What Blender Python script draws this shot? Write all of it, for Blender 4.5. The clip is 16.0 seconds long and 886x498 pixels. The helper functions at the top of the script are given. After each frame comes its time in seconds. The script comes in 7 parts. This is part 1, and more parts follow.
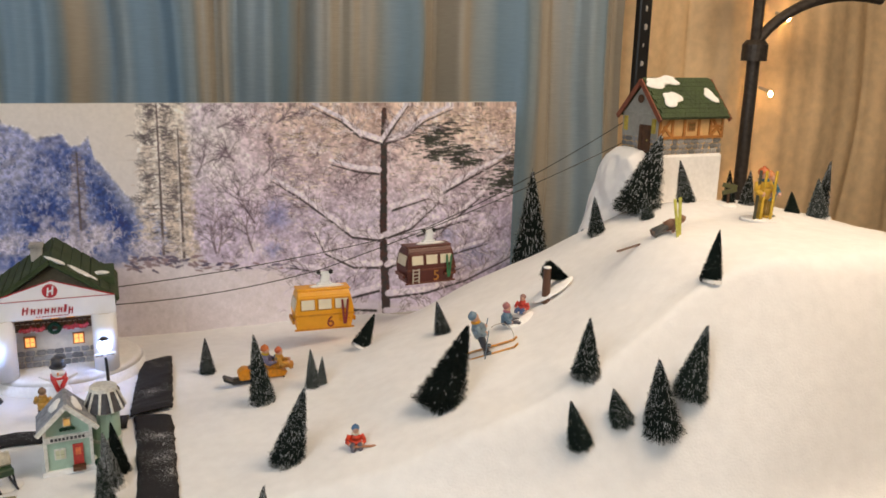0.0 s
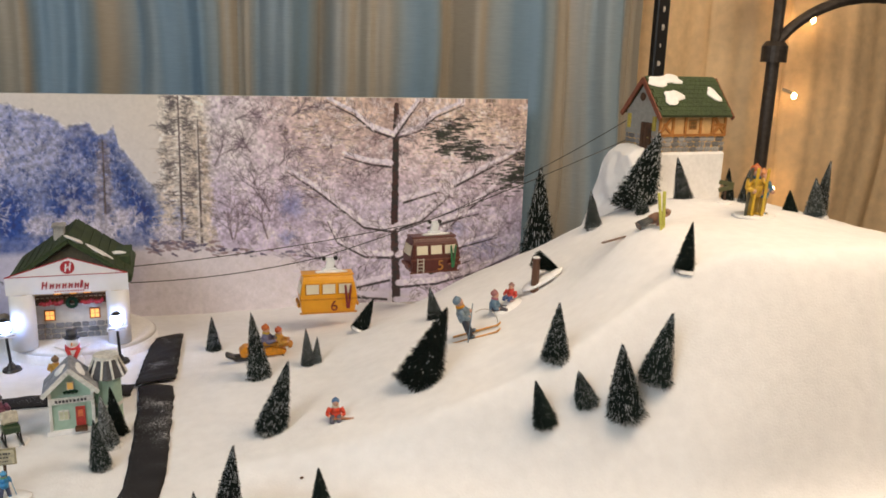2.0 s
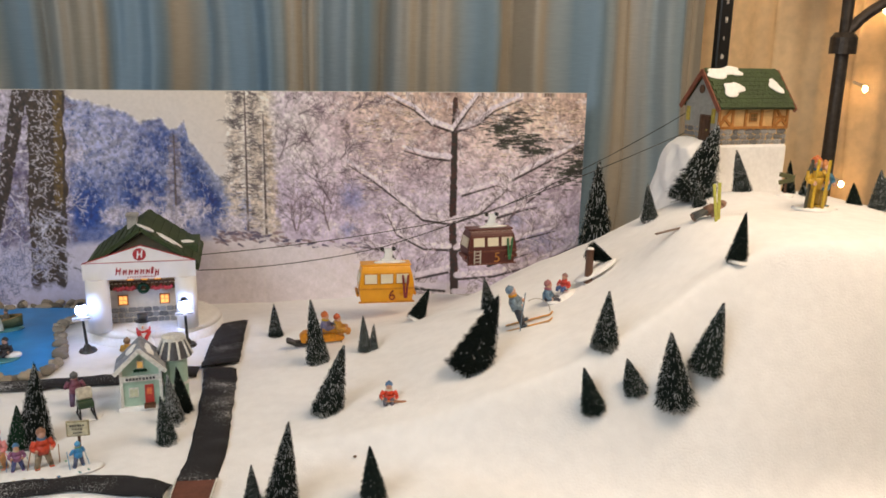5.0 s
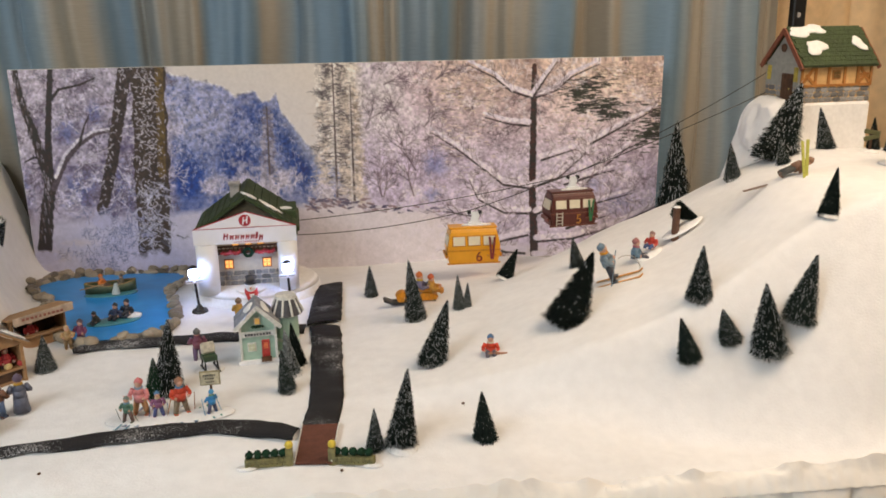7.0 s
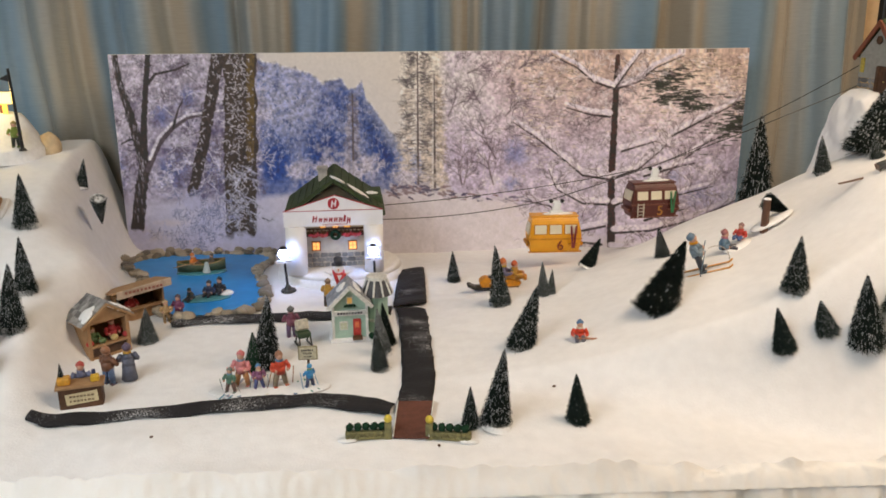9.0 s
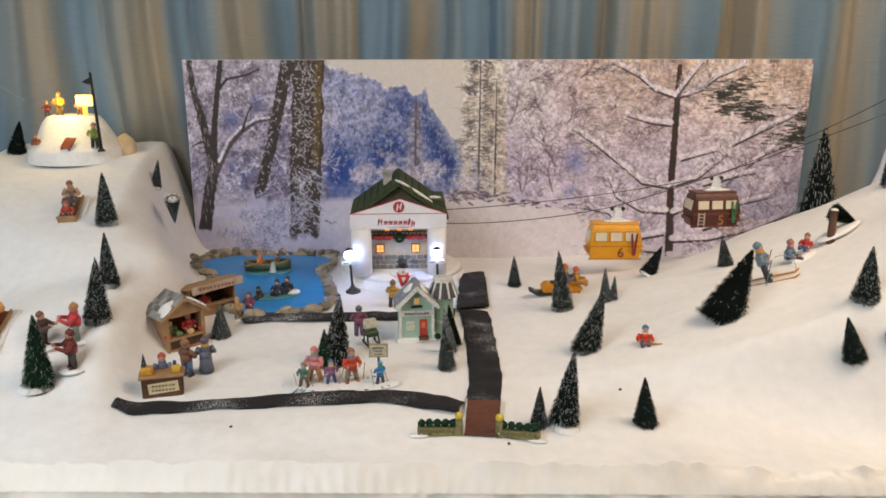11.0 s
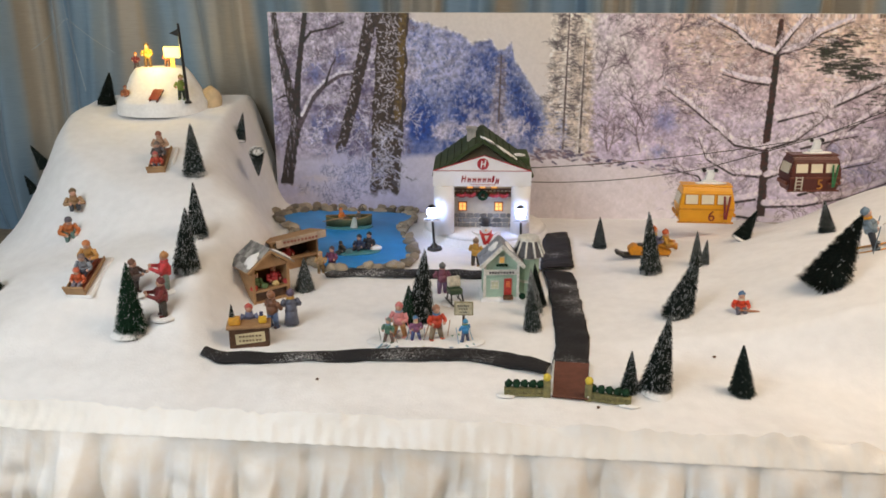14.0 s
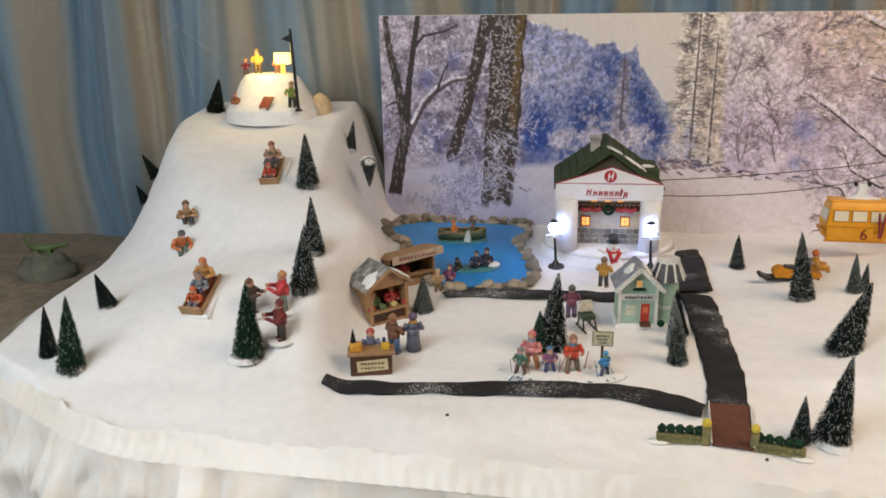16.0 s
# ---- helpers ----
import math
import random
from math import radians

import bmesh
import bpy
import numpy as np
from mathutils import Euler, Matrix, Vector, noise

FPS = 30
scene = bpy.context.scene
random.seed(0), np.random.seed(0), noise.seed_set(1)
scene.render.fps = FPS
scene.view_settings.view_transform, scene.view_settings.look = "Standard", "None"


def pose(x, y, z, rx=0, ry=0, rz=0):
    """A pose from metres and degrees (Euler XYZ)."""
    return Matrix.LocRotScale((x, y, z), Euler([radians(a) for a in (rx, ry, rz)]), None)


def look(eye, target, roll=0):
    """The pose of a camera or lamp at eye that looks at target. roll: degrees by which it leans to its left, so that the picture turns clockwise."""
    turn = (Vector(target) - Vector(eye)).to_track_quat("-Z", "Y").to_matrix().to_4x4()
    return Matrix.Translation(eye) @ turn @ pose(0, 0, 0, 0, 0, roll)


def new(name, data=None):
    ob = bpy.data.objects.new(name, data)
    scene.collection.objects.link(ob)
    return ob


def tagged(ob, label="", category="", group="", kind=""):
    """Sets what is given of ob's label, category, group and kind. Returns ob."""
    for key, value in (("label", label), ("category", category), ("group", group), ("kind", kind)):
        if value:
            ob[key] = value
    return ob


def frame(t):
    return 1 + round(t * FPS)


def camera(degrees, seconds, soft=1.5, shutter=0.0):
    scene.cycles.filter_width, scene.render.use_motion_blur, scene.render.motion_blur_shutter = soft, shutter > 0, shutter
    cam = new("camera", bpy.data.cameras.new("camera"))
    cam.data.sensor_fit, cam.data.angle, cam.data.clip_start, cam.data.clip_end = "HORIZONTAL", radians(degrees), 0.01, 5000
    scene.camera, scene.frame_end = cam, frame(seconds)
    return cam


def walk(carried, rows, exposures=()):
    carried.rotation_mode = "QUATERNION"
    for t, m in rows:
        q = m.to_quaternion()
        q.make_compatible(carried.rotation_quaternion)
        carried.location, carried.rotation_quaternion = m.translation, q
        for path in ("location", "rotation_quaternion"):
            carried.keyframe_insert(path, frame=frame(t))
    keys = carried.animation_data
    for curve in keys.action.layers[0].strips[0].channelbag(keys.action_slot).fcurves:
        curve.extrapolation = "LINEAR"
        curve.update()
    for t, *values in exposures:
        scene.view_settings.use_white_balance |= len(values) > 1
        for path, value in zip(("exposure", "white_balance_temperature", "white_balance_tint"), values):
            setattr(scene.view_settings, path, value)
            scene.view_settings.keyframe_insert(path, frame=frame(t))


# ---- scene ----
# ---------- camera ----------
cam = camera(56.2, 16.0, 1.7)
PATH = [
    (0, (0.696, -2.071, 0.665), (1.43, -0.272, 0.193), 1.3),
    (0.5, (0.723, -2.1, 0.662), (1.34, -0.259, 0.184), 1.5),
    (1, (0.732, -2.114, 0.661), (1.308, -0.26, 0.183), 1.6),
    (1.5, (0.762, -2.15, 0.665), (1.326, -0.29, 0.192), 1.0),
    (2, (0.786, -2.179, 0.656), (1.4, -0.335, 0.186), 1.8),
    (2.5, (0.801, -2.202, 0.656), (1.367, -0.344, 0.177), 2.0),
    (3, (0.823, -2.204, 0.655), (1.368, -0.334, 0.2), 2.0),
    (3.5, (0.832, -2.215, 0.667), (1.355, -0.34, 0.206), 1.1),
    (4, (0.832, -2.206, 0.653), (1.32, -0.323, 0.186), 1.1),
    (6.3, (0.731, -2.26, 0.644), (1.107, -0.37, 0.11), -0.3),
    (6.5, (0.724, -2.267, 0.647), (1.07, -0.375, 0.098), -0.6),
    (7, (0.702, -2.28, 0.646), (1.035, -0.385, 0.101), -0.7),
    (7.5, (0.677, -2.29, 0.641), (0.969, -0.389, 0.092), -0.1),
    (8, (0.653, -2.295, 0.639), (0.894, -0.387, 0.092), 0.0),
    (8.5, (0.638, -2.291, 0.633), (0.868, -0.383, 0.081), -0.0),
    (9, (0.624, -2.298, 0.634), (0.833, -0.388, 0.078), -0.3),
    (9.5, (0.61, -2.309, 0.635), (0.789, -0.394, 0.088), -0.4),
    (9.7, (0.595, -2.311, 0.638), (0.767, -0.394, 0.096), -0.1),
    (12, (0.559, -2.336, 0.627), (0.624, -0.41, 0.093), -0.3),
    (12.5, (0.545, -2.329, 0.627), (0.586, -0.404, 0.087), -0.2),
    (13, (0.533, -2.325, 0.62), (0.551, -0.399, 0.081), -0.1),
    (13.5, (0.541, -2.316, 0.618), (0.538, -0.395, 0.061), 0.2),
    (14, (0.533, -2.298, 0.614), (0.483, -0.398, -0.009), 0.1),
    (14.5, (0.53, -2.265, 0.612), (0.442, -0.37, -0.022), -0.0),
    (15, (0.503, -2.239, 0.607), (0.374, -0.346, -0.025), -0.3),
    (15.5, (0.467, -2.212, 0.61), (0.287, -0.321, -0.013), -0.7),
    (16, (0.435, -2.184, 0.614), (0.195, -0.298, -0.007), -0.9),
]
walk(cam, [(t, look(eye, target, roll)) for t, eye, target, roll in PATH], [(0, -0.04), (3.5, 0.0), (9, 0.02), (13, 0.02), (16, 0.02)])
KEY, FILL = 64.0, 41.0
# ---------- light ----------
world = bpy.data.worlds.new("world")
scene.world = world
world.use_nodes = True
world.node_tree.nodes["Background"].inputs[0].default_value = (0.9, 0.85, 0.8, 1)
world.node_tree.nodes["Background"].inputs[1].default_value = 0.15


def lamp(name, kind, place, power, colour, size=0.1, target=None, spread=180):
    data = bpy.data.lights.new(name, kind)
    data.energy, data.color = power, colour
    if kind == "AREA":
        data.shape, data.size, data.spread = "DISK", size, radians(spread)
    else:
        data.shadow_soft_size = size
    ob = new(name, data)
    ob.matrix_world = look(place, target) if target else pose(*place)
    return ob


# two wide lamps at the ceiling, assumed and unseen: cool key, warm fill
lamp("unseen_area_light", "AREA", (-0.75, -2.45, 1.74), KEY, (0.885, 0.955, 1.0), 1.8, (0.15, -0.9, 0.0))
lamp("unseen_area_light", "AREA", (1.95, -1.15, 1.74), FILL, (1.0, 0.735, 0.48), 1.5, (1.7, -0.6, 0.0))


# ---------- materials ----------
MATS = {}


def rgb(c):
    return (c[0], c[1], c[2], 1.0)


def material(name, colour, rough=0.6, vary=0.12, scale=60.0, bump=0.0, bump_scale=None, metal=0.0, second=None, spec=0.5, glow=0.0, glow_colour=None, weave=0.0, random_tint=0.0):
    """A painted or natural surface: two scales of colour noise and a fine relief."""
    if name in MATS:
        return MATS[name]
    m = bpy.data.materials.new(name)
    m.use_nodes = True
    nt = m.node_tree
    N, L = nt.nodes, nt.links
    b = N["Principled BSDF"]
    b.inputs["Roughness"].default_value, b.inputs["Metallic"].default_value = rough, metal
    b.inputs["Specular IOR Level"].default_value = spec
    co = N.new("ShaderNodeTexCoord")
    fine, coarse = N.new("ShaderNodeTexNoise"), N.new("ShaderNodeTexNoise")
    for node, s, d in ((fine, scale, 4), (coarse, scale * 0.13, 2)):
        node.inputs["Scale"].default_value, node.inputs["Detail"].default_value = s, d
        L.new(co.outputs["Object"], node.inputs["Vector"])
    both = N.new("ShaderNodeMath")
    both.operation = "MULTIPLY_ADD"
    both.inputs[1].default_value = 0.55
    half = N.new("ShaderNodeMath")
    half.operation = "MULTIPLY"
    half.inputs[1].default_value = 0.45
    L.new(coarse.outputs["Fac"], half.inputs[0])
    L.new(fine.outputs["Fac"], both.inputs[0])
    L.new(half.outputs[0], both.inputs[2])
    ramp = N.new("ShaderNodeValToRGB")
    low = second or tuple(c * (1 - 2 * vary) for c in colour)
    high = colour if second else tuple(min(1.0, c * (1 + vary)) for c in colour)
    ramp.color_ramp.elements[0].position, ramp.color_ramp.elements[1].position = 0.34, 0.66
    ramp.color_ramp.elements[0].color, ramp.color_ramp.elements[1].color = rgb(low), rgb(high)
    L.new(both.outputs[0], ramp.inputs[0])
    out = ramp.outputs[0]
    if random_tint:
        info = N.new("ShaderNodeObjectInfo")
        hue = N.new("ShaderNodeHueSaturation")
        span = N.new("ShaderNodeMapRange")
        span.inputs[3].default_value, span.inputs[4].default_value = 1 - random_tint, 1 + random_tint
        L.new(info.outputs["Random"], span.inputs[0])
        L.new(span.outputs[0], hue.inputs["Value"])
        L.new(out, hue.inputs["Color"])
        out = hue.outputs[0]
    L.new(out, b.inputs["Base Color"])
    if bump:
        relief, bn = N.new("ShaderNodeTexNoise"), N.new("ShaderNodeBump")
        relief.inputs["Scale"].default_value, relief.inputs["Detail"].default_value = bump_scale or scale * 2, 5
        L.new(co.outputs["Object"], relief.inputs["Vector"])
        bn.inputs["Strength"].default_value, bn.inputs["Distance"].default_value = bump, 0.003
        L.new(relief.outputs["Fac"], bn.inputs["Height"])
        L.new(bn.outputs[0], b.inputs["Normal"])
    if glow:
        b.inputs["Emission Color"].default_value = rgb(glow_colour or colour)
        b.inputs["Emission Strength"].default_value = glow
    MATS[name] = m
    return m


def paint(colour, rough=0.45):
    """Hand-painted resin in one colour."""
    key = "paint_%02d_%02d_%02d" % tuple(int(c * 99) for c in colour)
    return material(key, colour, rough, 0.18, 180.0, 0.25, 400.0)


SNOW = material("cotton_snow", (0.86, 0.86, 0.87), 0.95, 0.03, 45.0, 0.3, 260.0, spec=0.1)
SNOW_PAINT = material("painted_snow", (0.86, 0.86, 0.86), 0.55, 0.05, 120.0, 0.3, 300.0)
# tan second tones put light shining through the plastic into its colour
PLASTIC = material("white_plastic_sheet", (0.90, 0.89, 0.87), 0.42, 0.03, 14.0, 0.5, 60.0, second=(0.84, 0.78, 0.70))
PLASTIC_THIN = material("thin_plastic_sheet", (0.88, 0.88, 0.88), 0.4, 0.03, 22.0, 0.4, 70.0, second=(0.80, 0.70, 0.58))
FELT = material("black_felt", (0.018, 0.017, 0.019), 0.95, 0.3, 70.0, 0.6, 500.0)
WOOD = material("raw_pine_wood", (0.42, 0.25, 0.12), 0.7, 0.25, 60.0, 0.3, second=(0.27, 0.15, 0.07))
DARKWOOD = material("dark_wood", (0.10, 0.045, 0.02), 0.6, 0.3, 70.0, 0.3)
BLACK = material("black_metal", (0.012, 0.012, 0.013), 0.4, 0.2, 90.0)
STONE = material("grey_stone", (0.30, 0.29, 0.28), 0.8, 0.25, 90.0, 0.5, random_tint=0.45)
PEBBLE = material("river_pebble", (0.36, 0.30, 0.22), 0.55, 0.3, 60.0, 0.3, second=(0.20, 0.17, 0.13), random_tint=0.6)
BARK = material("wire_trunk", (0.10, 0.07, 0.05), 0.8)
NEEDLE = material("dark_green_bristle", (0.016, 0.027, 0.023), 0.9, 0.35, 150.0, spec=0.2, random_tint=0.4)
NEEDLE_GREEN = material("bright_green_bristle", (0.013, 0.046, 0.024), 0.9, 0.3, 150.0, spec=0.2)
NEEDLE_GREY = material("grey_green_bristle", (0.065, 0.082, 0.078), 0.9, 0.3, 150.0, spec=0.2)
FROST = material("frosted_tips", (0.50, 0.53, 0.55), 0.8, 0.1, 150.0)


# ---------- building blocks ----------
def part(name, bm, mat, parent=None, label="", smooth=False):
    me = bpy.data.meshes.new(name)
    if smooth:
        for f in bm.faces:
            f.smooth = True
    bm.to_mesh(me)
    bm.free()
    for m in (mat if isinstance(mat, (list, tuple)) else [mat]):
        me.materials.append(m)
    ob = new(name, me)
    ob.parent = parent
    return tagged(ob, label)


def root(name, m, label, category, group="", kind=""):
    ob = new(name)
    ob.empty_display_size = 0.02
    ob.matrix_world = m
    return tagged(ob, label, category, group, kind)


def dye(made, index):
    for f in {f for v in made["verts"] for f in v.link_faces}:
        f.material_index = index


def mark(bm, before, index):
    if index:
        for f in list(bm.faces)[before:]:
            f.material_index = index


def box(bm, c, s, rz=0.0, rx=0.0, ry=0.0, bevel=0.0, index=0):
    made = bmesh.ops.create_cube(bm, size=1.0, matrix=pose(*c, rx, ry, rz) @ Matrix.Diagonal((*s, 1)))
    dye(made, index)
    if bevel:
        edges = list({e for v in made["verts"] for e in v.link_edges})
        bmesh.ops.bevel(bm, geom=edges, offset=bevel, segments=1, affect="EDGES")
    return bm


def rod(bm, a, b, r0, r1=None, n=10, index=0):
    a, b = Vector(a), Vector(b)
    d = b - a
    m = Matrix.Translation((a + b) / 2) @ d.to_track_quat("Z", "Y").to_matrix().to_4x4()
    dye(bmesh.ops.create_cone(bm, cap_ends=True, segments=n, radius1=r0, radius2=r0 if r1 is None else max(r1, 1e-5), depth=d.length, matrix=m), index)
    return bm


def ball(bm, c, s, n=12, index=0, m=None):
    s = s if isinstance(s, (tuple, list)) else (s, s, s)
    dye(bmesh.ops.create_uvsphere(bm, u_segments=n, v_segments=max(6, n * 2 // 3), radius=1.0, matrix=Matrix.Translation(c) @ (m or Matrix()) @ Matrix.Diagonal((*s, 1))), index)
    return bm


def prism(bm, outline, y0, y1, index=0):
    """An outline in x and z, pushed from y0 to y1."""
    k = len(bm.faces)
    a = [bm.verts.new((x, y0, z)) for x, z in outline]
    b = [bm.verts.new((x, y1, z)) for x, z in outline]
    bm.faces.new(a)
    bm.faces.new(b[::-1])
    for i in range(len(a)):
        j = (i + 1) % len(a)
        bm.faces.new((a[j], a[i], b[i], b[j]))
    bmesh.ops.recalc_face_normals(bm, faces=list(bm.faces)[k:])
    mark(bm, k, index)
    return bm


def tube(bm, points, r, n=8, index=0):
    """One connected tube along points."""
    k = len(bm.faces)
    pts = [Vector(p) for p in points]
    rings = []
    for i, p in enumerate(pts):
        d = (pts[min(i + 1, len(pts) - 1)] - pts[max(i - 1, 0)]).normalized()
        q = d.to_track_quat("Z", "Y")
        rr = r(i / (len(pts) - 1)) if callable(r) else r
        rings.append([bm.verts.new(p + q @ Vector((rr * math.cos(a), rr * math.sin(a), 0))) for a in np.linspace(0, 2 * math.pi, n, endpoint=False)])
    for a, b in zip(rings, rings[1:]):
        for i in range(n):
            bm.faces.new((a[i], a[(i + 1) % n], b[(i + 1) % n], b[i]))
    bm.faces.new(rings[0][::-1]), bm.faces.new(rings[-1])
    mark(bm, k, index)
    return bm


def sheet(name, xs, ys, zs, mat, parent=None, label="", smooth=True):
    """A grid mesh from three 2D arrays."""
    h, w = xs.shape
    me = bpy.data.meshes.new(name)
    i = np.arange(h * w).reshape(h, w)
    faces = np.stack([i[:-1, :-1], i[:-1, 1:], i[1:, 1:], i[1:, :-1]], -1).reshape(-1, 4)
    me.from_pydata(np.stack([xs, ys, zs], -1).reshape(-1, 3).tolist(), [], faces.tolist())
    me.polygons.foreach_set("use_smooth", [smooth] * len(me.polygons))
    me.materials.append(mat)
    ob = new(name, me)
    ob.parent = parent
    return tagged(ob, label)


def value_noise(w, h, cells_x, cells_y, seed):
    """Smooth random field of h rows and w columns."""
    g = np.random.default_rng(seed).random((cells_y + 2, cells_x + 2))
    fx, fy = np.linspace(0, cells_x, w), np.linspace(0, cells_y, h)
    ix, iy = np.minimum(fx.astype(int), cells_x), np.minimum(fy.astype(int), cells_y)
    tx, ty = fx - ix, fy - iy
    tx, ty = (tx * tx * (3 - 2 * tx))[None], (ty * ty * (3 - 2 * ty))[:, None]
    a, b, c, d = g[iy][:, ix], g[iy][:, ix + 1], g[iy + 1][:, ix], g[iy + 1][:, ix + 1]
    return (a * (1 - tx) + b * tx) * (1 - ty) + (c * (1 - tx) + d * tx) * ty


def fractal(w, h, cx, cy, seed, octaves=4):
    out, amp, total = 0, 1.0, 0
    for o in range(octaves):
        out = out + amp * value_noise(w, h, cx * 2**o, cy * 2**o, seed + o)
        total, amp = total + amp, amp * 0.6
    return out / total


# ---------- the lie of the snow ----------
def soft_max(a, b, k):
    h = np.maximum(k - np.abs(a - b), 0.0) / k
    return np.maximum(a, b) + h * h * k * 0.25


def soft_min(a, b, k):
    return -soft_max(-a, -b, k)


def ease(a, b, v):
    s = np.clip((v - a) / (b - a), 0.0, 1.0)
    return s * s * (3 - 2 * s)


def front_edge(x):
    """The y of the table's front edge: straight, with the left corner cut off."""
    x = np.asarray(x, float)
    y = -1.222 - 0.065 * x
    y = soft_max(y, -1.197 - 0.62 * (x + 0.20), 0.05)
    return soft_max(y, -1.047 - 1.35 * (x + 0.46), 0.05)


def left_edge(y):
    return -0.662 + 0.045 * ease(-0.85, -0.55, y) + 0.19 * np.clip(-0.15 - y, 0.0, 1.0)


def snow_height(x, y):
    """Height of the cotton snow over the table: a flat village, a sledging hill on the left and ski slopes on the right."""
    x, y = np.asarray(x, float), np.asarray(y, float)
    flat = -0.045 * ease(-0.40, 0.0, y) * ease(-0.3, 0.9, x) - 0.012 * ease(-1.08, -1.2, y)
    # sledging hill
    hill = soft_min(0.292 + 0 * x, 0.292 + 0.437 * (y + 0.40), 0.22)
    side = 1.7 + 1.7 * ease(-0.5, -0.1, y)
    hill = soft_min(hill, 0.292 - side * (x + 0.075), 0.07)
    flank = 0.30 + 2.1 * ease(-0.75, -0.10, y)
    hill = soft_min(hill, flank * (x - left_edge(y) + 0.006), 0.05)
    hill = hill + 0.075 * np.exp(-((x - 0.075) / 0.062) ** 2 - ((y + 0.57) / 0.15) ** 2)
    # padding heaped beside the stalls
    along = np.clip((-0.60 - y) / 0.36, 0.0, 1.0)
    hill = hill + (0.042 - 0.026 * along) * np.exp(-((x - 0.088 + 0.045 * along) / 0.042) ** 2) * ease(-1.06, -0.94, y) * ease(-0.50, -0.64, y)
    # the run ends in a soft edge over the apron
    q = 0.74 * (x + 0.194) - 0.67 * (y + 0.987)
    hill = hill + 0.020 * np.where(q < 0, np.exp(-((q / 0.11) ** 2)), np.exp(-((q / 0.038) ** 2))) * ease(-1.11, -1.03, y) * ease(-0.72, -0.88, y)
    # ski slopes
    gentle = 0.045 + 0.28 * (x - 1.03) - 0.06 * (y + 0.9) - 0.50 * ease(-0.75, 0.15, y) * np.maximum(y + 0.55, 0.0)
    steep = 0.195 + 0.62 * (x - 1.42) - 0.2 * (y + 1.03)
    slope = soft_max(gentle, steep, 0.06)
    slope = soft_min(slope, 0.338 + 0.0 * x - 0.08 * np.maximum(-0.55 - y, 0) * 0, 0.08)
    slope = soft_min(slope, 0.338 - 0.32 * (x - 2.12), 0.08)
    slope = soft_min(slope, 0.092 + 0.5 * (x - 1.325) + 1.25 * (y + 1.085), 0.018)
    slope = soft_min(slope, 0.02 + 1.9 * (y + 1.235), 0.06)
    slope = soft_min(slope, 0.33 - 0.9 * (y + 0.46), 0.10)
    slope = slope + 0.035 * np.exp(-((x - 1.64) / 0.10) ** 2 - ((y + 0.80) / 0.13) ** 2)
    z = soft_max(soft_max(flat, hill, 0.07), slope, 0.05)
    # the padding is never quite level
    z = z + 0.004 * np.sin(5.1 * x + 2.3 * y) * np.sin(7.7 * y - 1.3 * x) * ease(0.75, 1.1, x)
    return z


def snow_z(x, y):
    return float(snow_height(x, y))


# ---------- the room ----------
WALL = material("cream_wall", (0.72, 0.67, 0.59), 0.9, 0.05, 8.0, 0.2)
CARPET = material("beige_carpet", (0.25, 0.21, 0.17), 0.95, 0.2, 120.0, 0.6)
for name, c, s in (("wall_north", (1.0, 0.62, 0.5), (8.4, 0.12, 2.6)), ("wall_south", (1.0, -4.56, 0.5), (8.4, 0.12, 2.6)),
                   ("wall_west", (-3.06, -1.97, 0.5), (0.12, 5.06, 2.6)), ("wall_east", (5.06, -1.97, 0.5), (0.12, 5.06, 2.6))):
    tagged(part(name, box(bmesh.new(), c, s), WALL), "plain cream painted room wall", "wall", kind="structure")
tagged(part("floor", box(bmesh.new(), (1.0, -1.97, -0.80), (8.24, 5.30, 0.1)), CARPET), "beige carpeted floor of the room", "floor", kind="structure")
tagged(part("ceiling", box(bmesh.new(), (1.0, -1.97, 1.85), (8.4, 5.30, 0.1)), WALL), "plain cream ceiling of the room", "ceiling", kind="structure")


# ---------- curtains behind the village ----------
def stripe_material():
    m = bpy.data.materials.new("striped_satin")
    m.use_nodes = True
    N, L = m.node_tree.nodes, m.node_tree.links
    b = N["Principled BSDF"]
    b.inputs["Roughness"].default_value = 0.38
    b.inputs["Sheen Weight"].default_value = 0.15
    at = N.new("ShaderNodeAttribute")
    at.attribute_name = "stripe"
    co, fine, weave = N.new("ShaderNodeTexCoord"), N.new("ShaderNodeTexNoise"), N.new("ShaderNodeMapping")
    weave.inputs["Scale"].default_value = (30, 30, 700)
    L.new(co.outputs["Object"], weave.inputs["Vector"])
    L.new(weave.outputs[0], fine.inputs["Vector"])
    fine.inputs["Scale"].default_value = 1.0
    fine.inputs["Detail"].default_value = 3
    ramp = N.new("ShaderNodeValToRGB")
    e = ramp.color_ramp.elements
    e[0].position, e[0].color = 0.22, (0.185, 0.295, 0.405, 1)
    e[1].position, e[1].color = 0.72, (0.39, 0.35, 0.285, 1)
    mid = e.new(0.45)
    mid.color = (0.28, 0.35, 0.395, 1)
    L.new(at.outputs["Fac"], ramp.inputs[0])
    mix = N.new("ShaderNodeMix")
    mix.data_type, mix.blend_type = "RGBA", "MULTIPLY"
    mix.inputs[0].default_value = 0.35
    L.new(ramp.outputs[0], mix.inputs[6])
    L.new(fine.outputs["Fac"], mix.inputs[7])
    L.new(mix.outputs[2], b.inputs["Base Color"])
    bn = N.new("ShaderNodeBump")
    bn.inputs["Strength"].default_value, bn.inputs["Distance"].default_value = 0.15, 0.002
    L.new(fine.outputs["Fac"], bn.inputs["Height"])
    L.new(bn.outputs[0], b.inputs["Normal"])
    return m


